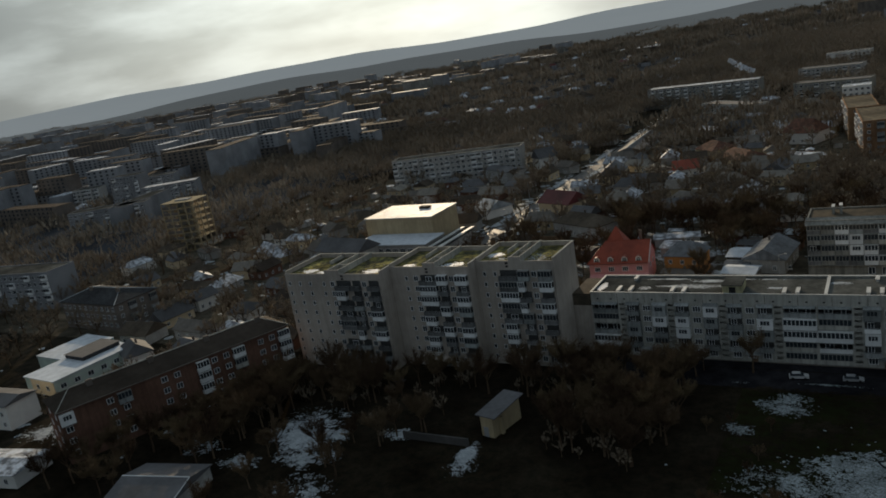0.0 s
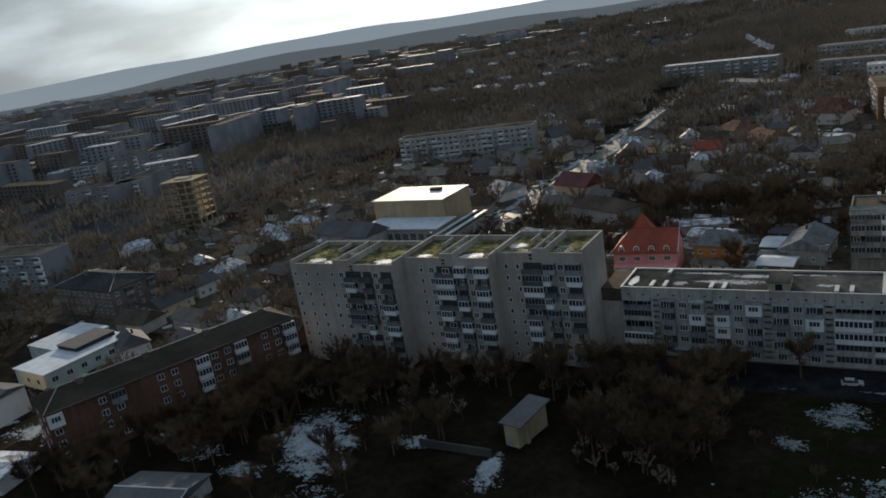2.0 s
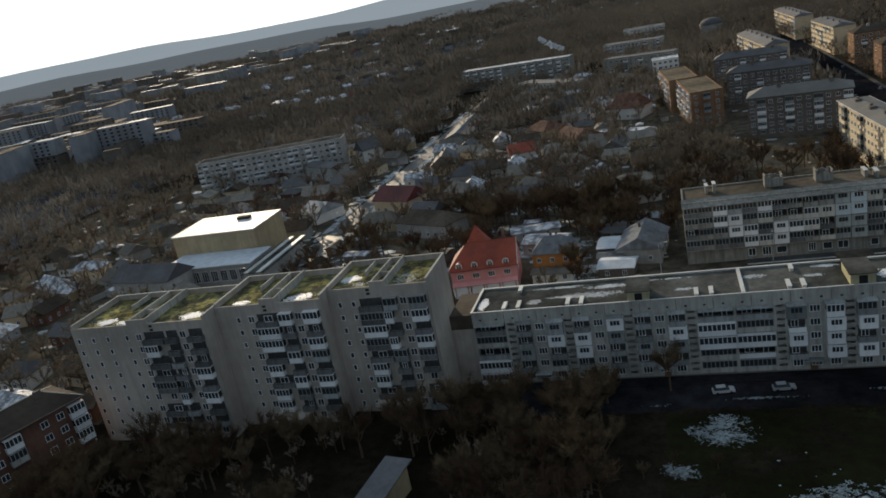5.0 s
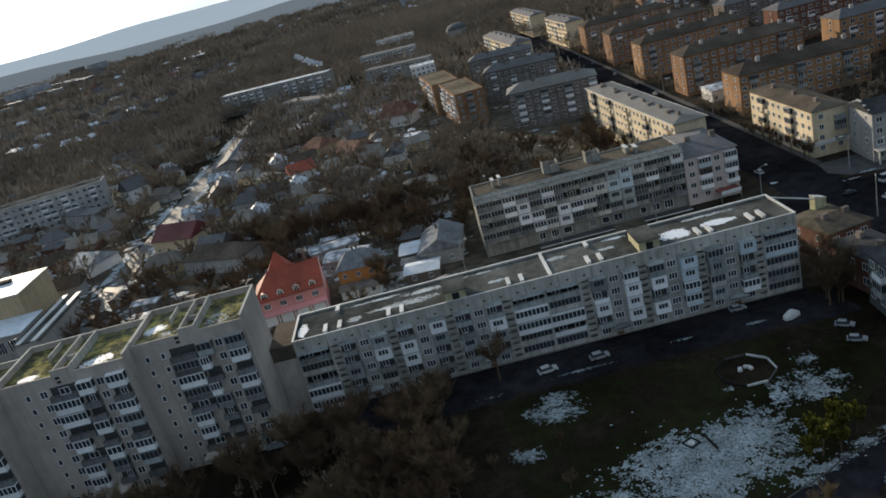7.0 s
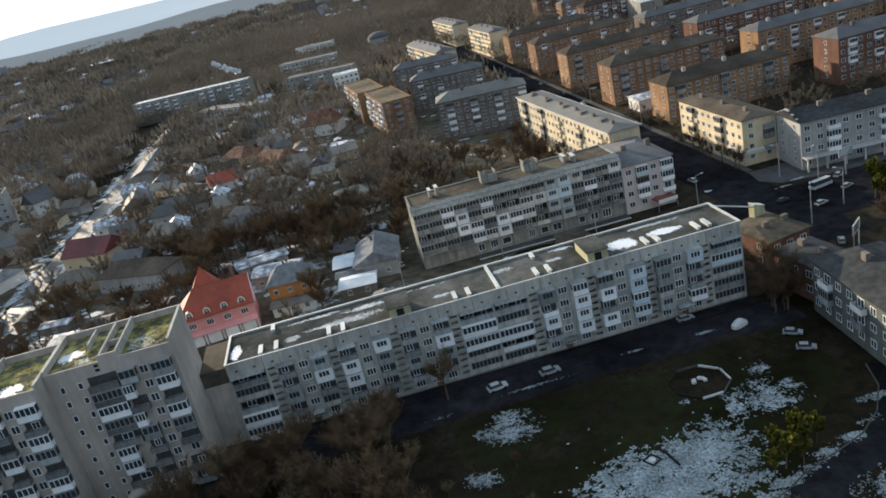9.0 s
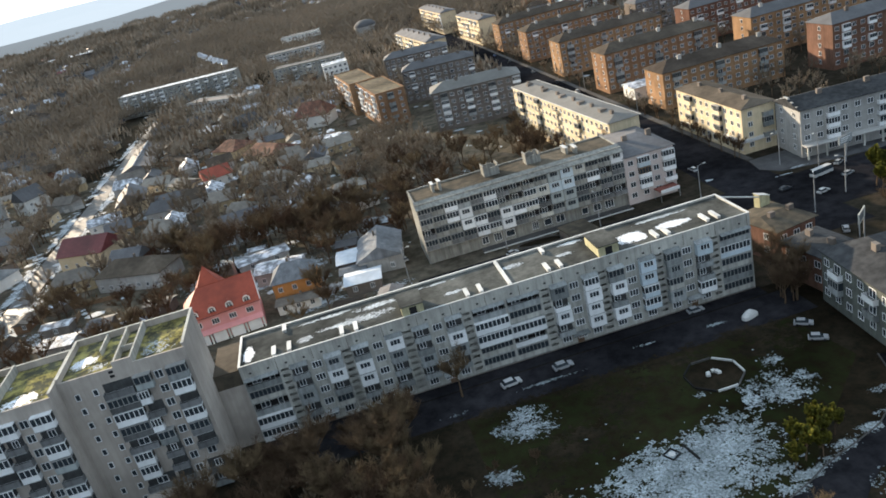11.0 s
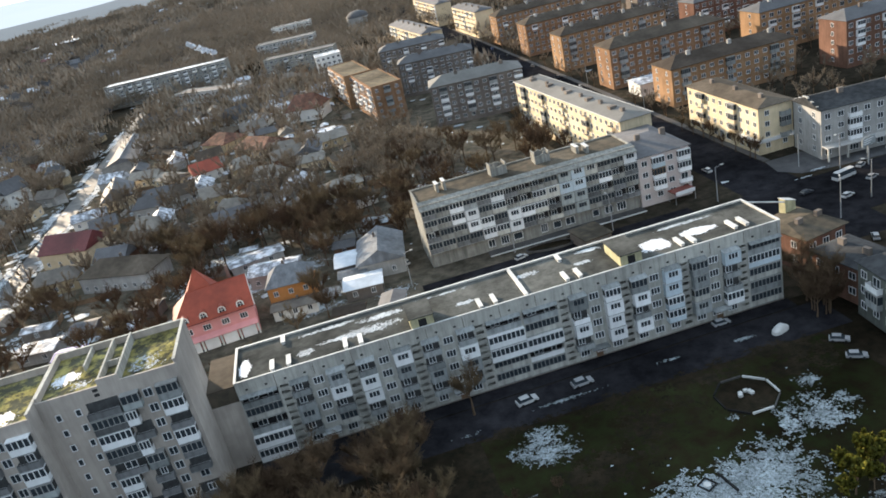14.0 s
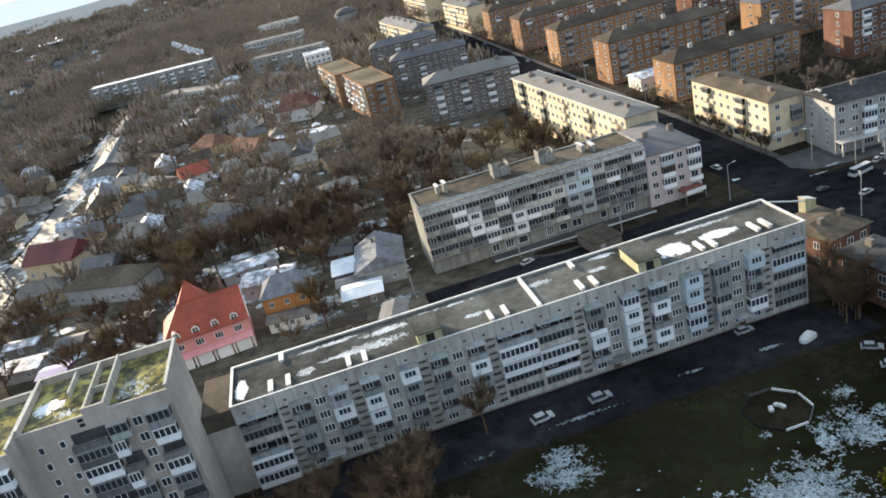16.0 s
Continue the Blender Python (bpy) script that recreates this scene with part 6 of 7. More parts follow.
join_trees()
trng = random.Random(3)
for i in range(15):      # along the front of the brick block
    a, o = 4 + 4.0 * i + trng.uniform(-1, 1), trng.uniform(4.5, 9.0)
    tree(-100 + 0.5225 * a + 0.8526 * o, -80 + 0.8526 * a - 0.5225 * o, trng.uniform(0.85, 1.25), NEAR, trng)
for x, y, k in ((12.4, 52.6, 0.95), (14.2, 55.2, 0.75), (-22.5, 55, 0.9), (16.5, 74, 1.0)):
    tree(x, y, k, NEAR, trng)
for i in range(2):
    tree(trng.uniform(93.5, 96), -8 + 2.5 * i, trng.uniform(0.6, 0.95), NEAR, trng)
for x, y, k in ((71.6, -45.0, 0.6), (73.6, -44.2, 0.78), (76.6, -42.8, 0.82), (74.0, -41.6, 0.6), (77.4, -41.0, 0.72), (79.8, -41.4, 0.6), (76.0, -44.4, 0.55)):
    tree(x, y, k, LEAFY, trng, "small tree still holding yellow-green leaves", "leafy trees")


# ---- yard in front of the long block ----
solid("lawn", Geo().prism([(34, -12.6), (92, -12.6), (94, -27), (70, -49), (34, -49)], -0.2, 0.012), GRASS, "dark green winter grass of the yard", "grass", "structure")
KERB = [(60.0, -52.6), (67.7, -49.4), (71.7, -47.8), (74.8, -46.2), (78.4, -44.9), (82.0, -43.7), (86.0, -42.2), (90.5, -39.0), (94.5, -34.0), (96.5, -28.5)]
solid("path_yard", Geo().prism([(64, -62), (73, -55.5), (77.0, -51.9), (80.5, -49.4), (86, -47.8), (93, -44.5), (98.5, -38.5), (101, -30)] + KERB[::-1], -0.2, 0.03), ASPHALT, "curving dark asphalt path beside the yard", "path", "structure")
kerb = thing("kerb", "low pale concrete kerb with crusts of old snow", "kerb", group="", kind="")
for (x0, y0), (x1, y1) in zip(KERB, KERB[1:]):
    n = max(1, round(math.hypot(x1 - x0, y1 - y0) / 1.9))
    for i in range(n):
        p, q = Vector((x0, y0)).lerp(Vector((x1, y1)), i / n), Vector((x0, y0)).lerp(Vector((x1, y1)), (i + 0.96) / n)
        o = (q - p).normalized().yx * 0.09
        o.x = -o.x
        part("kerb_stone", Geo().prism([tuple(p - o), tuple(q - o), tuple(q + o), tuple(p + o)], 0, 0.17), PAVING, kerb)
for i in range(len(KERB) - 2):
    (x0, y0), (x1, y1) = KERB[i], KERB[i + 1]
    snow_patch("kerb_snow", (x0 + x1) / 2 - 0.4, (y0 + y1) / 2 + 0.5, 2.4, 0.9, 0.03, 640 + i, ragged=0.6, mat=YARDSNOW, label="crust of old snow along the kerb", core=0.4 if i % 3 else 0.1)
snow_patch("yard_snow", 85.5, -52.5, 6.5, 3.4, 0.02, 655, ragged=0.6, mat=YARDSNOW, label="thin old snow beyond the path", core=0.4)
for i, (x, y, rx, ry, core) in enumerate(((42.6, -18.2, 4.6, 3.8, 0.4), (59.5, -39.5, 10.0, 6.0, 0.5), (67.0, -36.5, 11.0, 6.5, 0.2), (56.0, -42.5, 14.0, 7.0, 0.3), (79.8, -28.6, 5.0, 4.0, 0.4), (36.0, -28.6, 2.6, 2.0, 0.3),
                                           (49.5, -8.6, 5.6, 0.4, 0.0), (67.5, -7.0, 4.5, 0.35, -0.1), (81.3, -7.6, 2.0, 0.4, 0.2), (33.0, -10.0, 4.0, 0.5, -0.1), (69.4, -24.6, 1.4, 0.8, 0.2), (83.0, -22.0, 2.2, 2.6, -0.1), (44.5, -45.5, 9.0, 4.0, 0.1))):
    snow_patch("yard_snow", x, y, rx, ry, 0.022, 71 + i, ragged=0.6, mat=YARDSNOW, label="thin old snow with grass showing through", core=core)
snow_patch("yard_snow", -48.5, -48.0, 8.2, 6.4, 0.0, 75, n=70, ragged=0.45, mat=OLDSNOW)
snow_patch("yard_snow", -56.0, -61.5, 4.6, 2.6, 0.0, 76, ragged=0.5, mat=OLDSNOW, core=0.35)
snow_patch("yard_snow", -10.0, -48.0, 1.8, 4.0, 0.0, 77, ragged=0.5, mat=OLDSNOW)
snow_patch("yard_snow", -28.0, -44.0, 3.5, 2.0, 0.0, 78, ragged=0.6, mat=OLDSNOW, core=0.35)
snow_patch("yard_snow", -43.0, -56.0, 6.5, 4.0, 0.0, 80, n=60, ragged=0.6, mat=OLDSNOW, core=0.35)
snow_patch("yard_snow", 4.0, 77.0, 11.0, 6.0, 0.0, 81, n=70, ragged=0.6, mat=OLDSNOW, core=0.35)
snow_patch("yard_snow", -8.0, 98.0, 14.0, 4.0, 0.0, 82, n=70, ragged=0.6, mat=OLDSNOW, core=0.35)
snow_patch("yard_snow", -24.0, 66.0, 4.2, 2.6, 0.0, 84, ragged=0.5, mat=OLDSNOW)
snow_patch("yard_snow", -44.0, 72.0, 7.0, 3.0, 0.0, 85, ragged=0.6, mat=OLDSNOW, core=0.35)
snow_patch("yard_snow", -62.0, 80.0, 5.0, 6.0, 0.0, 86, ragged=0.6, mat=OLDSNOW, core=0.35)
snow_patch("yard_snow", 16.0, 57.0, 3.0, 3.5, 0.0, 83, ragged=0.5, mat=OLDSNOW, core=0.35)


def speckle(name, spots, seed, label, mat=None):
    """Many small ragged remains of snow as one sheet."""
    rng, g = random.Random(seed), Geo()
    for cx, cy, rx, ry, n, r0, r1, z in spots:
        for _ in range(n):
            x, y, r = rng.gauss(cx, rx / 2), rng.gauss(cy, ry / 2), rng.uniform(r0, r1)
            k = rng.randint(5, 8)
            a0, sx = rng.uniform(0, 6.28), rng.uniform(0.5, 1.6)
            g.add([(x + sx * r * rng.uniform(0.6, 1.2) * math.cos(a0 + 6.283 * i / k), y + r * rng.uniform(0.6, 1.2) * math.sin(a0 + 6.283 * i / k), z) for i in range(k)] + [(x, y, z + 0.05)],
                  [(i, (i + 1) % k, k) for i in range(k)])
    return solid(name, g, mat or SNOW, label, "snow", "stuff")


speckle("snow_remains", [(64, -38, 26, 18, 60, 0.08, 0.22, 0.03),
                         
                         (-10, 150, 90, 90, 150, 0.5, 1.8, 0.03), (-20, 240, 100, 120, 150, 0.6, 2.2, 0.03), (-150, 60, 120, 90, 160, 0.6, 2.2, 0.03), (-140, 170, 120, 120, 130, 0.6, 2.4, 0.03), (70, 110, 40, 60, 40, 0.4, 1.2, 0.03),
                         (-72, 200, 4, 260, 120, 0.4, 1.6, 0.05), (-85, 200, 4, 260, 120, 0.4, 1.6, 0.05), (-150, -40, 60, 40, 60, 0.5, 1.6, 0.03)], 12, "scattered thin remains of snow on the ground", OLDSNOW)

for i, (x, y, rx, ry, core) in enumerate(((8, 68, 9, 4, 0.1), (12, 50, 7, 3, 0.1), (-30, 56, 6, 4, 0.2), (-52, 76, 8, 4, 0.1), (-20, 86, 10, 5, 0.1), (20, 92, 10, 6, 0.1), (30, 48, 5, 3, 0.1), (-44, 46, 7, 4, 0.1), (-34, 30, 6, 3, 0.0), (-55, 130, 8, 12, 0.1), (-10, 120, 14, 8, 0.0), (20, 140, 14, 8, 0.0), (60, 110, 12, 10, -0.1), (-40, 170, 14, 10, 0.0))):
    snow_patch("garden_snow", x, y, rx, ry, 0.02, 520 + i, ragged=0.6, mat=OLDSNOW, label="thin remains of snow between the gardens", core=core)
for i, (x, y, rx, ry, core) in enumerate(((-9, -52, 3, 4, 0.1), (-52, -40, 8, 4, 0.0), (-36, -66, 7, 4, 0.1), (-70, -58, 6, 4, 0.0), (134, 46.8, 2.6, 0.5, 0.5), (128.6, 44.5, 2.4, 0.3, 0.3), (-140, -30, 14, 6, 0.0), (-120, -64, 9, 5, 0.0))):
    snow_patch("court_snow", x, y, rx, ry, 0.16 if x > 100 else 0.02, 580 + i, ragged=0.6, mat=OLDSNOW, label="thin remains of snow on dark ground", core=core)
for i, (x, y) in enumerate(((-83.2, 75), (-72.6, 100), (-83.0, 130), (-72.8, 160), (-83.2, 190), (-72.6, 225), (-83.2, 260), (-72.8, 290), (-83, 330))):
    snow_patch("street_snow", x, y, 1.7, 22, 0.03, 560 + i, ragged=0.5, mat=OLDSNOW, label="ploughed snow along the street's edge", core=0.5)
for i, (x, y, rx, ry) in enumerate(((40, -12.4, 9, 1.6), (58, -12.6, 10, 1.8), (76, -12.4, 9, 1.8), (60, -20, 7, 4), (50, -26, 8, 4), (86, -16, 7, 5), (70, -14, 6, 2.5), (38, -34, 8, 6))):
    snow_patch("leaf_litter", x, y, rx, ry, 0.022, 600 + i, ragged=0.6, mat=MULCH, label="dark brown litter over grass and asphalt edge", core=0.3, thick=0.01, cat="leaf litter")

octo = thing("sand_pit", "octagonal play pit with low whitewashed walls", "play pit", pose(73.4, -21.0, 0))
part("pit_floor", Geo().prism([(4.4 * math.cos(radians(45 * i + 22.5)), 4.3 * math.sin(radians(45 * i + 22.5))) for i in range(8)], 0.0, 0.02), MULCH, octo)
for i in range(8):
    a, b = radians(45 * i + 22.5), radians(45 * i + 67.5)
    P1, P2 = Vector((4.7 * math.cos(a), 4.7 * math.sin(a), 0)), Vector((4.7 * math.cos(b), 4.7 * math.sin(b), 0))
    q = P1.lerp(P2, 0.04), P1.lerp(P2, 0.96)
    nrm = ((q[0] + q[1]) / 2).normalized() * 0.09
    part("low_wall", Geo().prism([tuple((q[0] - nrm).xy), tuple((q[1] - nrm).xy), tuple((q[1] + nrm).xy), tuple((q[0] + nrm).xy)][::-1], 0.0, 0.34), COPING if i in (5, 7, 0) else (PAVING if i in (1, 6) else TYRE), octo)
for i in (0, 1, 2, 4, 5):
    a = 0.6 * i
    part("seat_stone", Geo().box(0.9 * math.cos(a) - 0.3, 0.9 * math.sin(a) - 0.25, 0.03, 0.9 * math.cos(a) + 0.3, 0.9 * math.sin(a) + 0.25, 0.4), COPING, octo)


solid("timber_beam", Geo().add([(61.1, -34.1, 0.06), (61.4, -34.0, 0.06), (62.0, -37.8, 0.06), (61.7, -37.9, 0.06), (61.1, -34.1, 0.26), (61.4, -34.0, 0.26), (62.0, -37.8, 0.26), (61.7, -37.9, 0.26)],
                              [(3, 2, 1, 0), (4, 5, 6, 7), (0, 1, 5, 4), (1, 2, 6, 5), (2, 3, 7, 6), (3, 0, 4, 7)]), TYRE, "dark wooden beam lying in the old snow", "beam")
well = thing("well_cover", "square concrete well with a pale lid in the yard", "well cover", pose(59.0, -35.2, 0.0, 0, 0, 28))
for x0, y0, x1, y1 in ((-0.95, -0.95, 0.95, -0.8), (-0.95, 0.8, 0.95, 0.95), (-0.95, -0.798, -0.8, 0.798), (0.8, -0.798, 0.95, 0.798)):
    part("curb", Geo().box(x0, y0, 0, x1, y1, 0.25), TYRE, well)
part("lid", Geo().prism([(0.5 * math.cos(0.524 * i), 0.5 * math.sin(0.524 * i)) for i in range(12)], 0.0, 0.2), COPING, well, "pale round lid")
tarp = Geo()
rings = ((0.0, 2.1, 1.0), (0.7, 2.0, 0.95), (1.1, 1.35, 0.8), (1.5, 0.75, 0.55), (1.62, 0.2, 0.15))
for z, rx, ry in rings:
    tarp.v += [(rx * math.copysign(abs(math.cos(0.3927 * i)) ** 0.6, math.cos(0.3927 * i)) * (1 + 0.04 * math.sin(5 * i)), ry * math.copysign(abs(math.sin(0.3927 * i)) ** 0.6, math.sin(0.3927 * i)), z) for i in range(16)]
for k in range(4):
    tarp.f += [(16 * k + i, 16 * k + (i + 1) % 16, 16 * k + 16 + (i + 1) % 16, 16 * k + 16 + i) for i in range(16)]
tarp.f.append(tuple(range(64, 80)))
tarp.m = [0] * len(tarp.f)
solid("covered_car", tarp, COPING, "small car hidden under a pale tarpaulin", "car").matrix_basis = pose(87.2, -8.6, 0.02, 0, 0, 20) @ Matrix.Scale(0.8, 4)

# ---- cars ----
def car_template(paint, label, van=False):
    t = thing("car" if not van else "minibus", label, "car" if not van else "bus", pose(0, 0, -50))
    L, W = (4.3, 1.75) if not van else (7.0, 2.2)
    g = Geo()
    prof = [(-L / 2, 0.35), (L / 2, 0.35), (L / 2, 0.75), (L * 0.30, 0.92), (-L / 2 + 0.05, 0.95)] if not van else [(-L / 2, 0.4), (L / 2, 0.4), (L / 2, 1.3), (-L / 2, 1.3)]
    top = [(-L * 0.44, 0.95), (L * 0.26, 0.93), (L * 0.10, 1.48), (-L * 0.36, 1.50)] if not van else [(-L / 2, 1.3), (L / 2, 1.3), (L / 2 - 0.25, 2.5), (-L / 2 + 0.05, 2.5)]

    def side(pts, w0, w1, slot):
        n = len(pts)
        zs = [z for _, z in pts]
        wid = lambda z: w0 + (w1 - w0) * (z - min(zs)) / (max(zs) - min(zs))
        v = [(x, -wid(z) / 2, z) for x, z in pts] + [(x, wid(z) / 2, z) for x, z in pts]
        return v, [tuple(range(n))[::-1][::-1], tuple(range(n, 2 * n))[::-1]] + [(i, n + i, n + (i + 1) % n, (i + 1) % n) for i in range(n)], slot

    g.add(*side(prof, W, W * 0.97, 0))
    body = part("body", g, [paint], t)
    c = Geo()
    c.add(*side(top, W * 0.94, W * 0.74, 0))
    part("glasshouse", c, [GLASS], t)
    zt = top[2][1]
    part("roof", Geo().box(top[3][0] + 0.1, -W * 0.36, zt + 0.002, top[2][0] - 0.05, W * 0.36, zt + 0.06), [paint], t)
    for x in (-L * 0.31, L * 0.31):
        for y in (-W / 2, W / 2):
            part("wheel", Geo().tube((x, y - 0.1, 0.32), (x, y + 0.1, 0.32), 0.32, 0.32, 12), [TYRE], t)
    for y in (-W * 0.36, W * 0.36):
        part("headlight", Geo().box(L / 2 - 0.04, y - 0.18, 0.58, L / 2 + 0.02, y + 0.18, 0.72), [COPING], body)
    return t


PAINT = {k: material(f"{k}_car_paint", c, 0.3, 0.05, 2.0) for k, c in dict(white=(0.42, 0.43, 0.44), silver=(0.26, 0.27, 0.285), dark=(0.03, 0.032, 0.04), red=(0.3, 0.03, 0.03), blue=(0.05, 0.08, 0.2)).items()}
PARKED = {"white": ((43.6, -6.4, 8), (115.0, 64.0, 95), (126, 180, 90), (34.9, 61.5, 100), (150, 36, 5), (128.6, 29.5, 15), (59.2, 46.0, 20)),
          "silver": ((53.2, -6.2, 4), (138.6, 34.6, 20), (92.0, -20.6, -30), (92.8, -15.6, -35), (126.3, 240, 90), (119.9, 10.2, 60), (80.5, -1.8, 0), (141.6, 42.0, 30)),
          "dark": ((126, 205, 90), (114.5, 150, 90), (-41.8, -22, 8), (73, 46.5, 5), (123.6, 36.3, 10), (126, 280, 90), (114.6, 230, 90)),
          "red": ((121, 120, 90),),
          "blue": ((114.5, 196, 90), (126, 310, 90))}
for k, places in PARKED.items():
    base = car_template(PAINT[k], f"{k} hatchback car parked on asphalt")
    for i, (x, y, a) in enumerate(places):
        m = pose(x, y, 0.03, 0, 0, a) @ Matrix.Scale(0.84, 4)
        if i == 0:
            base.matrix_basis = m
        else:
            copy_thing(base, m)
    tagged(base, group="parked cars")
bus = car_template(PAINT["white"], "white minibus on the crossroads", True)
bus.matrix_basis = pose(134.6, 38.6, 0.03, 0, 0, 12) @ Matrix.Scale(0.8, 4)

# ---- street furniture ----
def street_lamp(x, y, a, h=8.5):
    t = thing("street_lamp", "tall thin grey concrete street lamp", "street lamp", pose(x, y, 0, 0, 0, a), "street lamps")
    part("pole", Geo().tube((0, 0, 0), (0, 0, h), 0.13, 0.08, 8), STEEL, t)
    part("arm", Geo().tube((0, 0, h - 0.1), (1.5, 0, h + 0.3), 0.05, 0.04, 6), STEEL, t)
    part("lamp_head", Geo().box(1.3, -0.13, h + 0.2, 2.0, 0.13, h + 0.36), COPING, t)


for x, y, a in ((132.0, 51.2, 180), (137.7, 44.0, 200), (121.0, 21.5, 60), (132.0, 26.5, 150), (107.3, 45.5, 0), (81.7, 46.6, 90), (59.0, 50.2, 270), (34.0, 48.0, 0), (111.5, 100, 0), (129.5, 130, 180), (111.5, 150, 0), (129.5, 180, 180), (-85, 60, 0), (-72, 110, 180), (-85, 160, 0), (-72, 210, 180)):
    street_lamp(x, y, a)
board = thing("billboard", "pale advertising billboard on a steel post", "billboard", pose(143.4, 41.8, 0, 0, 0, 15))
part("post", Geo().tube((0, 0, 0), (0, 0, 4.8), 0.18, 0.18, 8), STEEL, board)
part("panel", Geo().box(-2.2, -0.15, 4.8, 2.2, 0.15, 6.8), GREYSHEET, board)
for i in range(3):
    part("print_bar", Geo().box(-1.7, -0.162, 5.2 + 0.5 * i, 0.4 + 0.5 * i, -0.152, 5.45 + 0.5 * i), WHITE, board, "pale unreadable print")
board2 = thing("billboard", "white hoarding with a dark printed picture on posts", "billboard", pose(118.6, 3.8, 0, 0, 0, 40))
for x in (-1.8, 1.8):
    part("post", Geo().tube((x, 0, 0), (x, 0, 4.8), 0.12, 0.12, 8), STEEL, board2)
part("panel", Geo().box(-2.3, -0.1, 4.8, 2.3, 0.1, 6.9), OFFWHITE, board2)
part("picture", Geo().box(-1.9, -0.112, 5.1, 1.2, -0.102, 6.6), DULLSHEET, board2, "dark printed shape")
kiosk = thing("shop_awnings", "red and white shop canopy at the block's corner", "canopy", pose(99.2, 50.0, 0, 0, 0, 5))
part("canopy", Geo().box(0, 0, 2.6, 5.5, 3.2, 2.85), MAROON, kiosk)
part("sign_band", Geo().box(0.2, -0.12, 2.2, 5.3, -0.02, 3.1), WHITE, kiosk)
for i in range(2):
    for j in range(2):
        part("post", Geo().box(0.1 + i * 5.2, 0.1 + j * 2.9, 0, 0.2 + i * 5.2, 0.2 + j * 2.9, 2.6), STEEL, kiosk)
solid("pavement_corner", Geo().prism([(128.4, 59.5), (126.8, 52), (130, 47.2), (140, 45.2), (158, 43.6), (158, 49), (138.4, 51), (138.6, 59.5)], -0.2, 0.12), WET, "wet grey pavement at the crossroads", "pavement", "structure")
solid("overhead_pipe", Geo().tube((93.7, 12.0, 14.6), (105.9, 17.2, 9.4), 0.16, 0.16, 8), COPING, "pale sunlit pipe between roof and hut", "pipe")
strip("pavement_avenue", 128.2, 60, 130, 420, 0.15, PAVING, "concrete pavement beside the avenue", "pavement")
strip("pavement_block", 108, 70, 112.8, 420, 0.15, PAVING, "concrete pavement beside the avenue", "pavement")
strip("pavement_court", 0, -3.2, 94, -0.2, 0.12, ASPHALT, "worn dark pavement along the long block", "pavement")

strip("pavement_shops", 53.5, 51.6, 92.4, 54.5, 0.15, PAVING, "narrow pavement before the shops", "pavement")
strip("kerb_shops", 53.5, 51.3, 92.4, 51.598, 0.2, COPING, "pale kerb of the shop pavement", "kerb")
bed = thing("planting_bed", "oval planting bed with a low concrete rim", "planting bed", pose(67.0, 47.8, 0.0, 0, 0, -8))
for i in range(18):
    a, b = 6.2832 * i / 18, 6.2832 * (i + 0.96) / 18
    part("rim_stone", Geo().prism([(5.6 * math.cos(a), 1.9 * math.sin(a)), (5.9 * math.cos(a), 2.15 * math.sin(a)), (5.9 * math.cos(b), 2.15 * math.sin(b)), (5.6 * math.cos(b), 1.9 * math.sin(b))][::-1], 0, 0.45), PAVING, bed)
part("soil", Geo().prism([(5.55 * math.cos(0.3491 * i), 1.85 * math.sin(0.3491 * i)) for i in range(18)], 0.02, 0.25), MULCH, bed)
store = thing("flat_store", "low brown store with a flat felt roof", "shed", pose(72.6, 39.6, 0.0, 0, 0, 8))
part("wall", Geo().box(0, 0, 0, 6.4, 7.6, 2.6), DIM, store)
part("roof", Geo().box(-0.3, -0.3, 2.602, 6.7, 7.9, 2.8), BROWNFELT, store)
part("door", Geo().box(1.2, -0.05, 0.05, 2.4, 0.0, 2.1), STEEL, store)
part("door", Geo().box(3.4, -0.05, 0.05, 5.4, 0.0, 2.2), DULLSHEET, store)
trng = random.Random(41)
for x, y, k in ((138.5, 25.0, 1.15), (141.5, 21.5, 1.1), (135.5, 19.5, 1.0), (140.0, 17.0, 1.0)):
    tree(x, y, k, LEAFY, trng, "small tree still holding yellow-green leaves", "leafy trees")

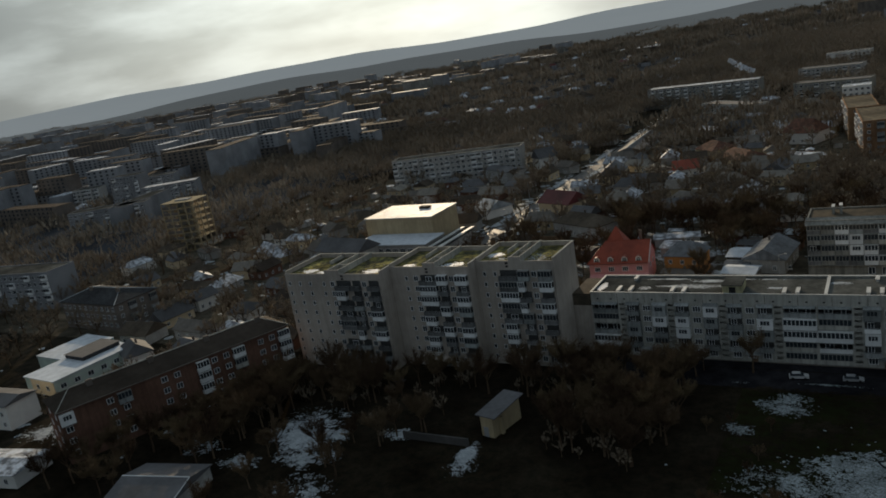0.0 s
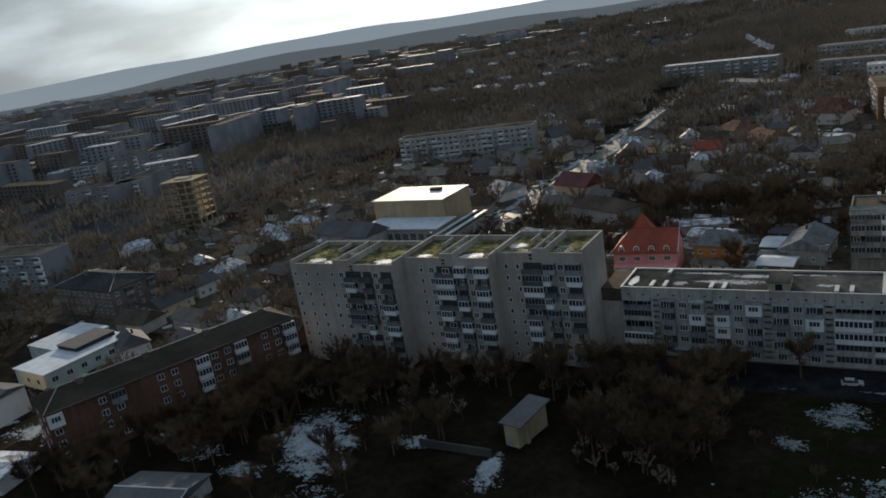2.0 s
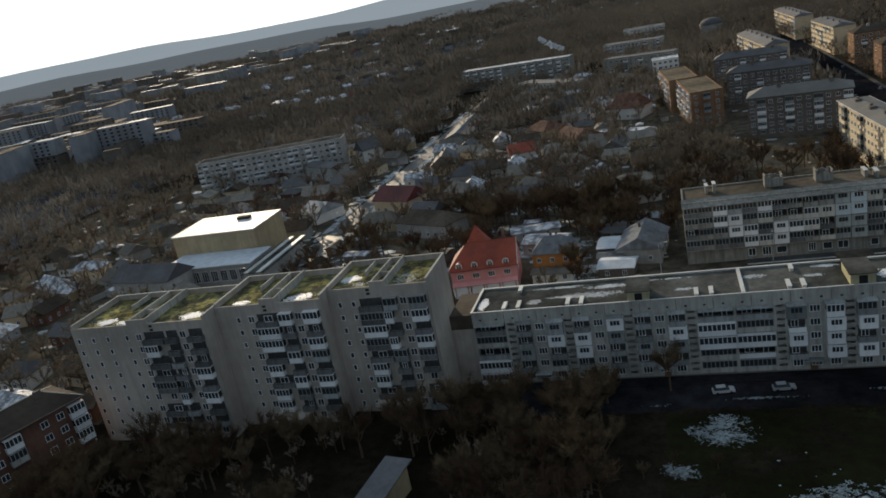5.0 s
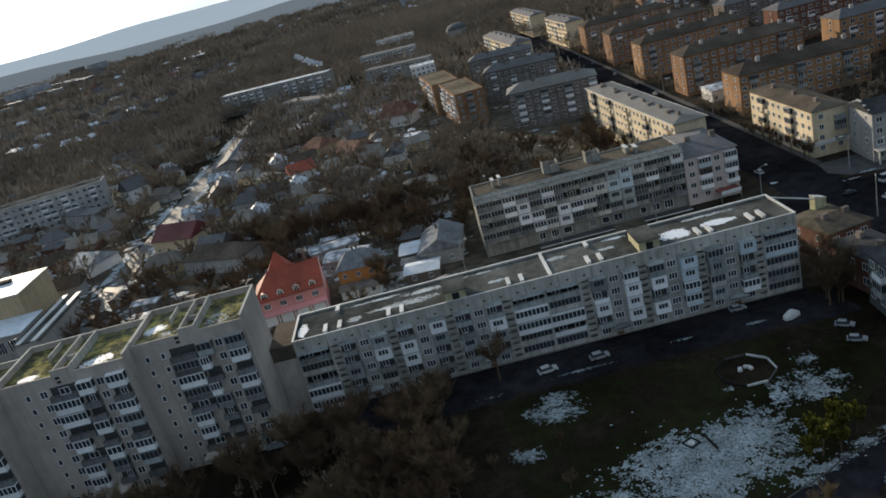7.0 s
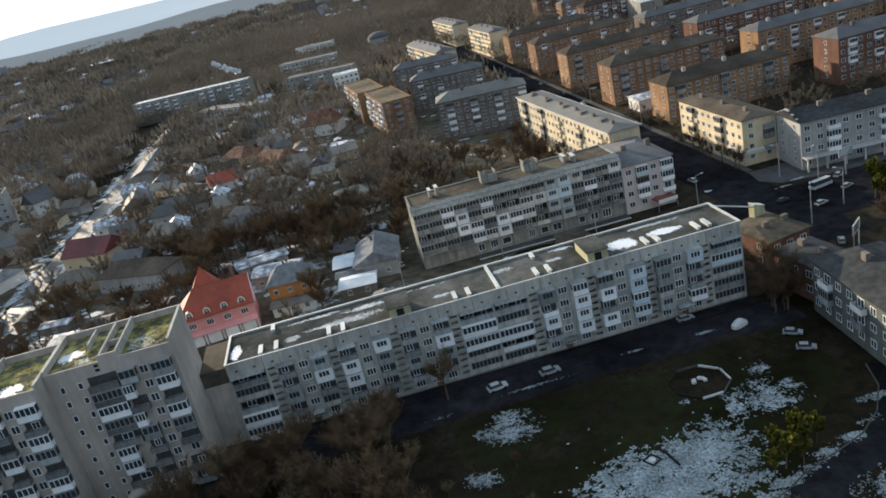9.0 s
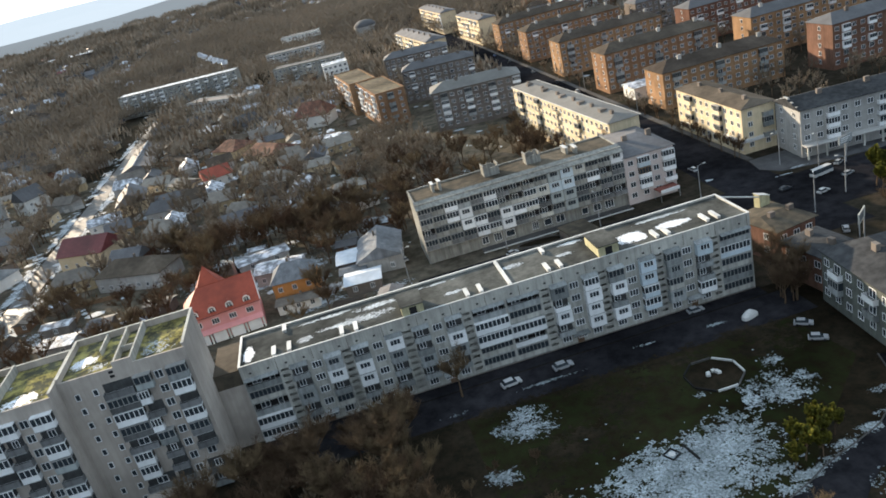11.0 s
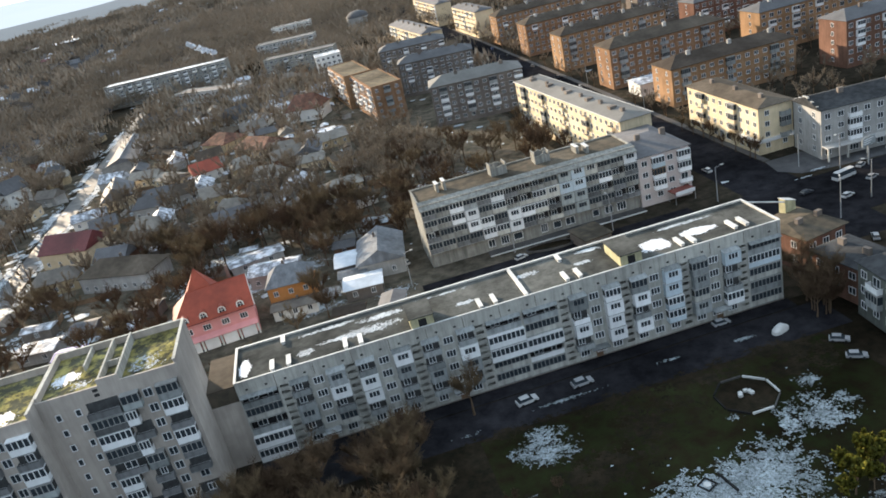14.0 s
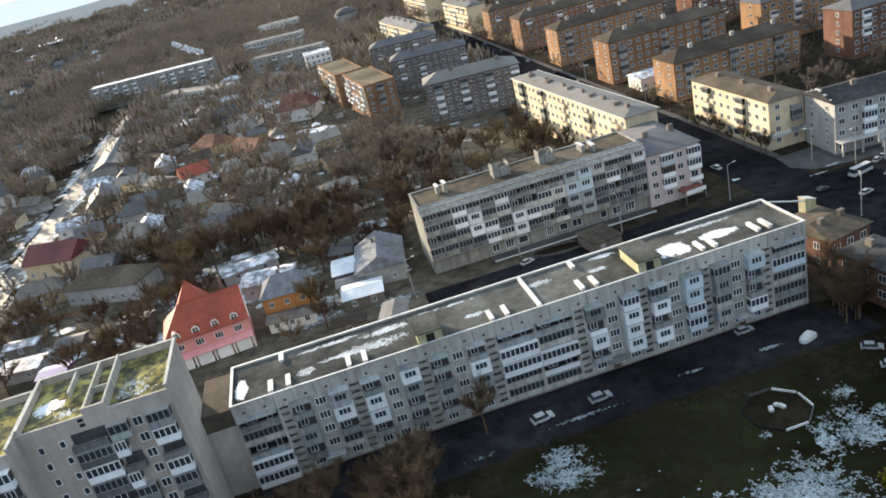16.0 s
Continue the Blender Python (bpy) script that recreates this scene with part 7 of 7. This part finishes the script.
# chimney huts on the roof of the block behind
srng = random.Random(19)
for x, y, w, d, h in ((46.2, 62.6, 0.6, 2.6, 2.0), (48.0, 62.6, 0.6, 2.6, 2.3), (61.4, 63.0, 3.4, 3.2, 3.2), (72.4, 63.0, 3.2, 3.0, 2.9), (81.0, 62.6, 0.7, 3.2, 1.6), (83.0, 61.0, 0.7, 3.2, 1.6)):
    stack = thing("chimney_stack", "weathered crumbling brick chimney stack on the flat roof" if w > 2 else "weathered plastered chimney stack on the flat roof", "chimney", pose(x, y, 15.26, 0, 0, srng.uniform(-4, 4)), "chimney stacks")
    if w > 2:      # open shafts with broken tops
        for i in range(5):
            x0, z = -w / 2 + i * w / 5, h * srng.uniform(0.55, 1.05)
            part("shaft", Geo().box(x0, -d / 2, 0, x0 + w / 5 - 0.01, -d / 2 + 0.3, z), DIMPANEL, stack)
            part("shaft", Geo().box(x0, d / 2 - 0.3, 0, x0 + w / 5 - 0.01, d / 2, h * srng.uniform(0.6, 1.0)), DIMPANEL, stack)
        for x0 in (-w / 2 - 0.3, w / 2):
            part("shaft", Geo().box(x0, -d / 2, 0, x0 + 0.29, d / 2, h * srng.uniform(0.8, 1.05)), DIMPANEL, stack)
        part("flue", Geo().box(-w / 2 + 0.2, -d / 2 + 0.32, 0, w / 2 - 0.2, d / 2 - 0.32, 0.5), SHADEWALL, stack)
    else:
        part("shaft", Geo().box(-w / 2, -d / 2, 0, w / 2, d / 2, h), DIMPANEL, stack)
        part("cap", Geo().box(-w / 2 - 0.1, -d / 2 - 0.1, h + 0.002, w / 2 + 0.1, d / 2 + 0.1, h + 0.12), COPING, stack)
house("low white shop between two brick blocks", pose(135.5, 145, 0, 0, 0, 0), 13, 10, 4.2, 0.8, WHITEWALL, SNOWROOF, wins=4, seed=62, name="shop", chimney=False)


def clutter():
    """Fences and lean-tos of the gardens, past counting."""
    rng, g = random.Random(55), Geo()
    for _ in range(420):
        if rng.random() < 0.7:
            x, y = rng.uniform(-66, 36), rng.uniform(74, 330)
        else:
            x, y = rng.uniform(-220, -90), rng.uniform(10, 220)
        if not free(x, y, 0.0) or any(a < x < b and c < y < d for a, b, c, d in BUILT):
            continue
        k, a = len(g.v), rng.choice((0, 1.57, -0.3, 1.2)) + rng.uniform(-0.1, 0.1)
        if rng.random() < 0.72:
            g.box(0, 0, 0, rng.uniform(5, 14), 0.1, rng.uniform(1.3, 1.9), rng.choice((0, 1, 1, 2)))
        else:
            L, D = rng.uniform(3, 6), rng.uniform(2.5, 4)
            g.box(0, 0, 0, L, D, 2.2, rng.choice((0, 1, 2))).gable(0, 0, L, D, 2.21, 0.7, 0.2, 0, rng.choice((3, 3, 4)))
        ca, sa = math.cos(a), math.sin(a)
        g.v[k:] = [(x + ca * p - sa * q, y + sa * p + ca * q, r) for p, q, r in g.v[k:]]
    solid("garden_clutter", g, [GREYWALL, BROWNWOOD, DIM, SNOWROOF, BROWNROOF], "garden fences and small lean-to sheds between houses", "fences", "stuff")


clutter()


# ---- boiler chimney with its steam ----
boiler = thing("boiler_chimney", "tall thin boiler chimney beyond the houses", "chimney", pose(-31, 455, 0))
part("stack", Geo().tube((0, 0, 0), (0, 0, 19), 0.9, 0.6, 10), DIM, boiler)
rng = random.Random(8)
puff = Geo()
for i in range(46):
    f = i / 45
    c = Vector((-31 + 2.0 - 17 * f + rng.uniform(-1.4, 1.4), 455 + rng.uniform(-1.5, 1.5), 20.5 + 7 * f * f + 3 * f + rng.uniform(-1.2, 1.2)))
    r = rng.uniform(0.7, 1.9)
    k = len(puff.v)
    for j in range(26):
        d = Vector((rng.gauss(0, 1), rng.gauss(0, 1), rng.gauss(0, 1))).normalized() * r
        e = Vector((rng.gauss(0, 1), rng.gauss(0, 1), rng.gauss(0, 1))).normalized() * r * 0.8
        g2 = d.cross(e).normalized() * r * 0.5
        puff.add([tuple(c + d), tuple(c + e), tuple(c + g2)], [(0, 1, 2)])
solid("chimney_steam", puff, SNOW, "drifting white steam above the boiler chimney", "steam", "stuff")
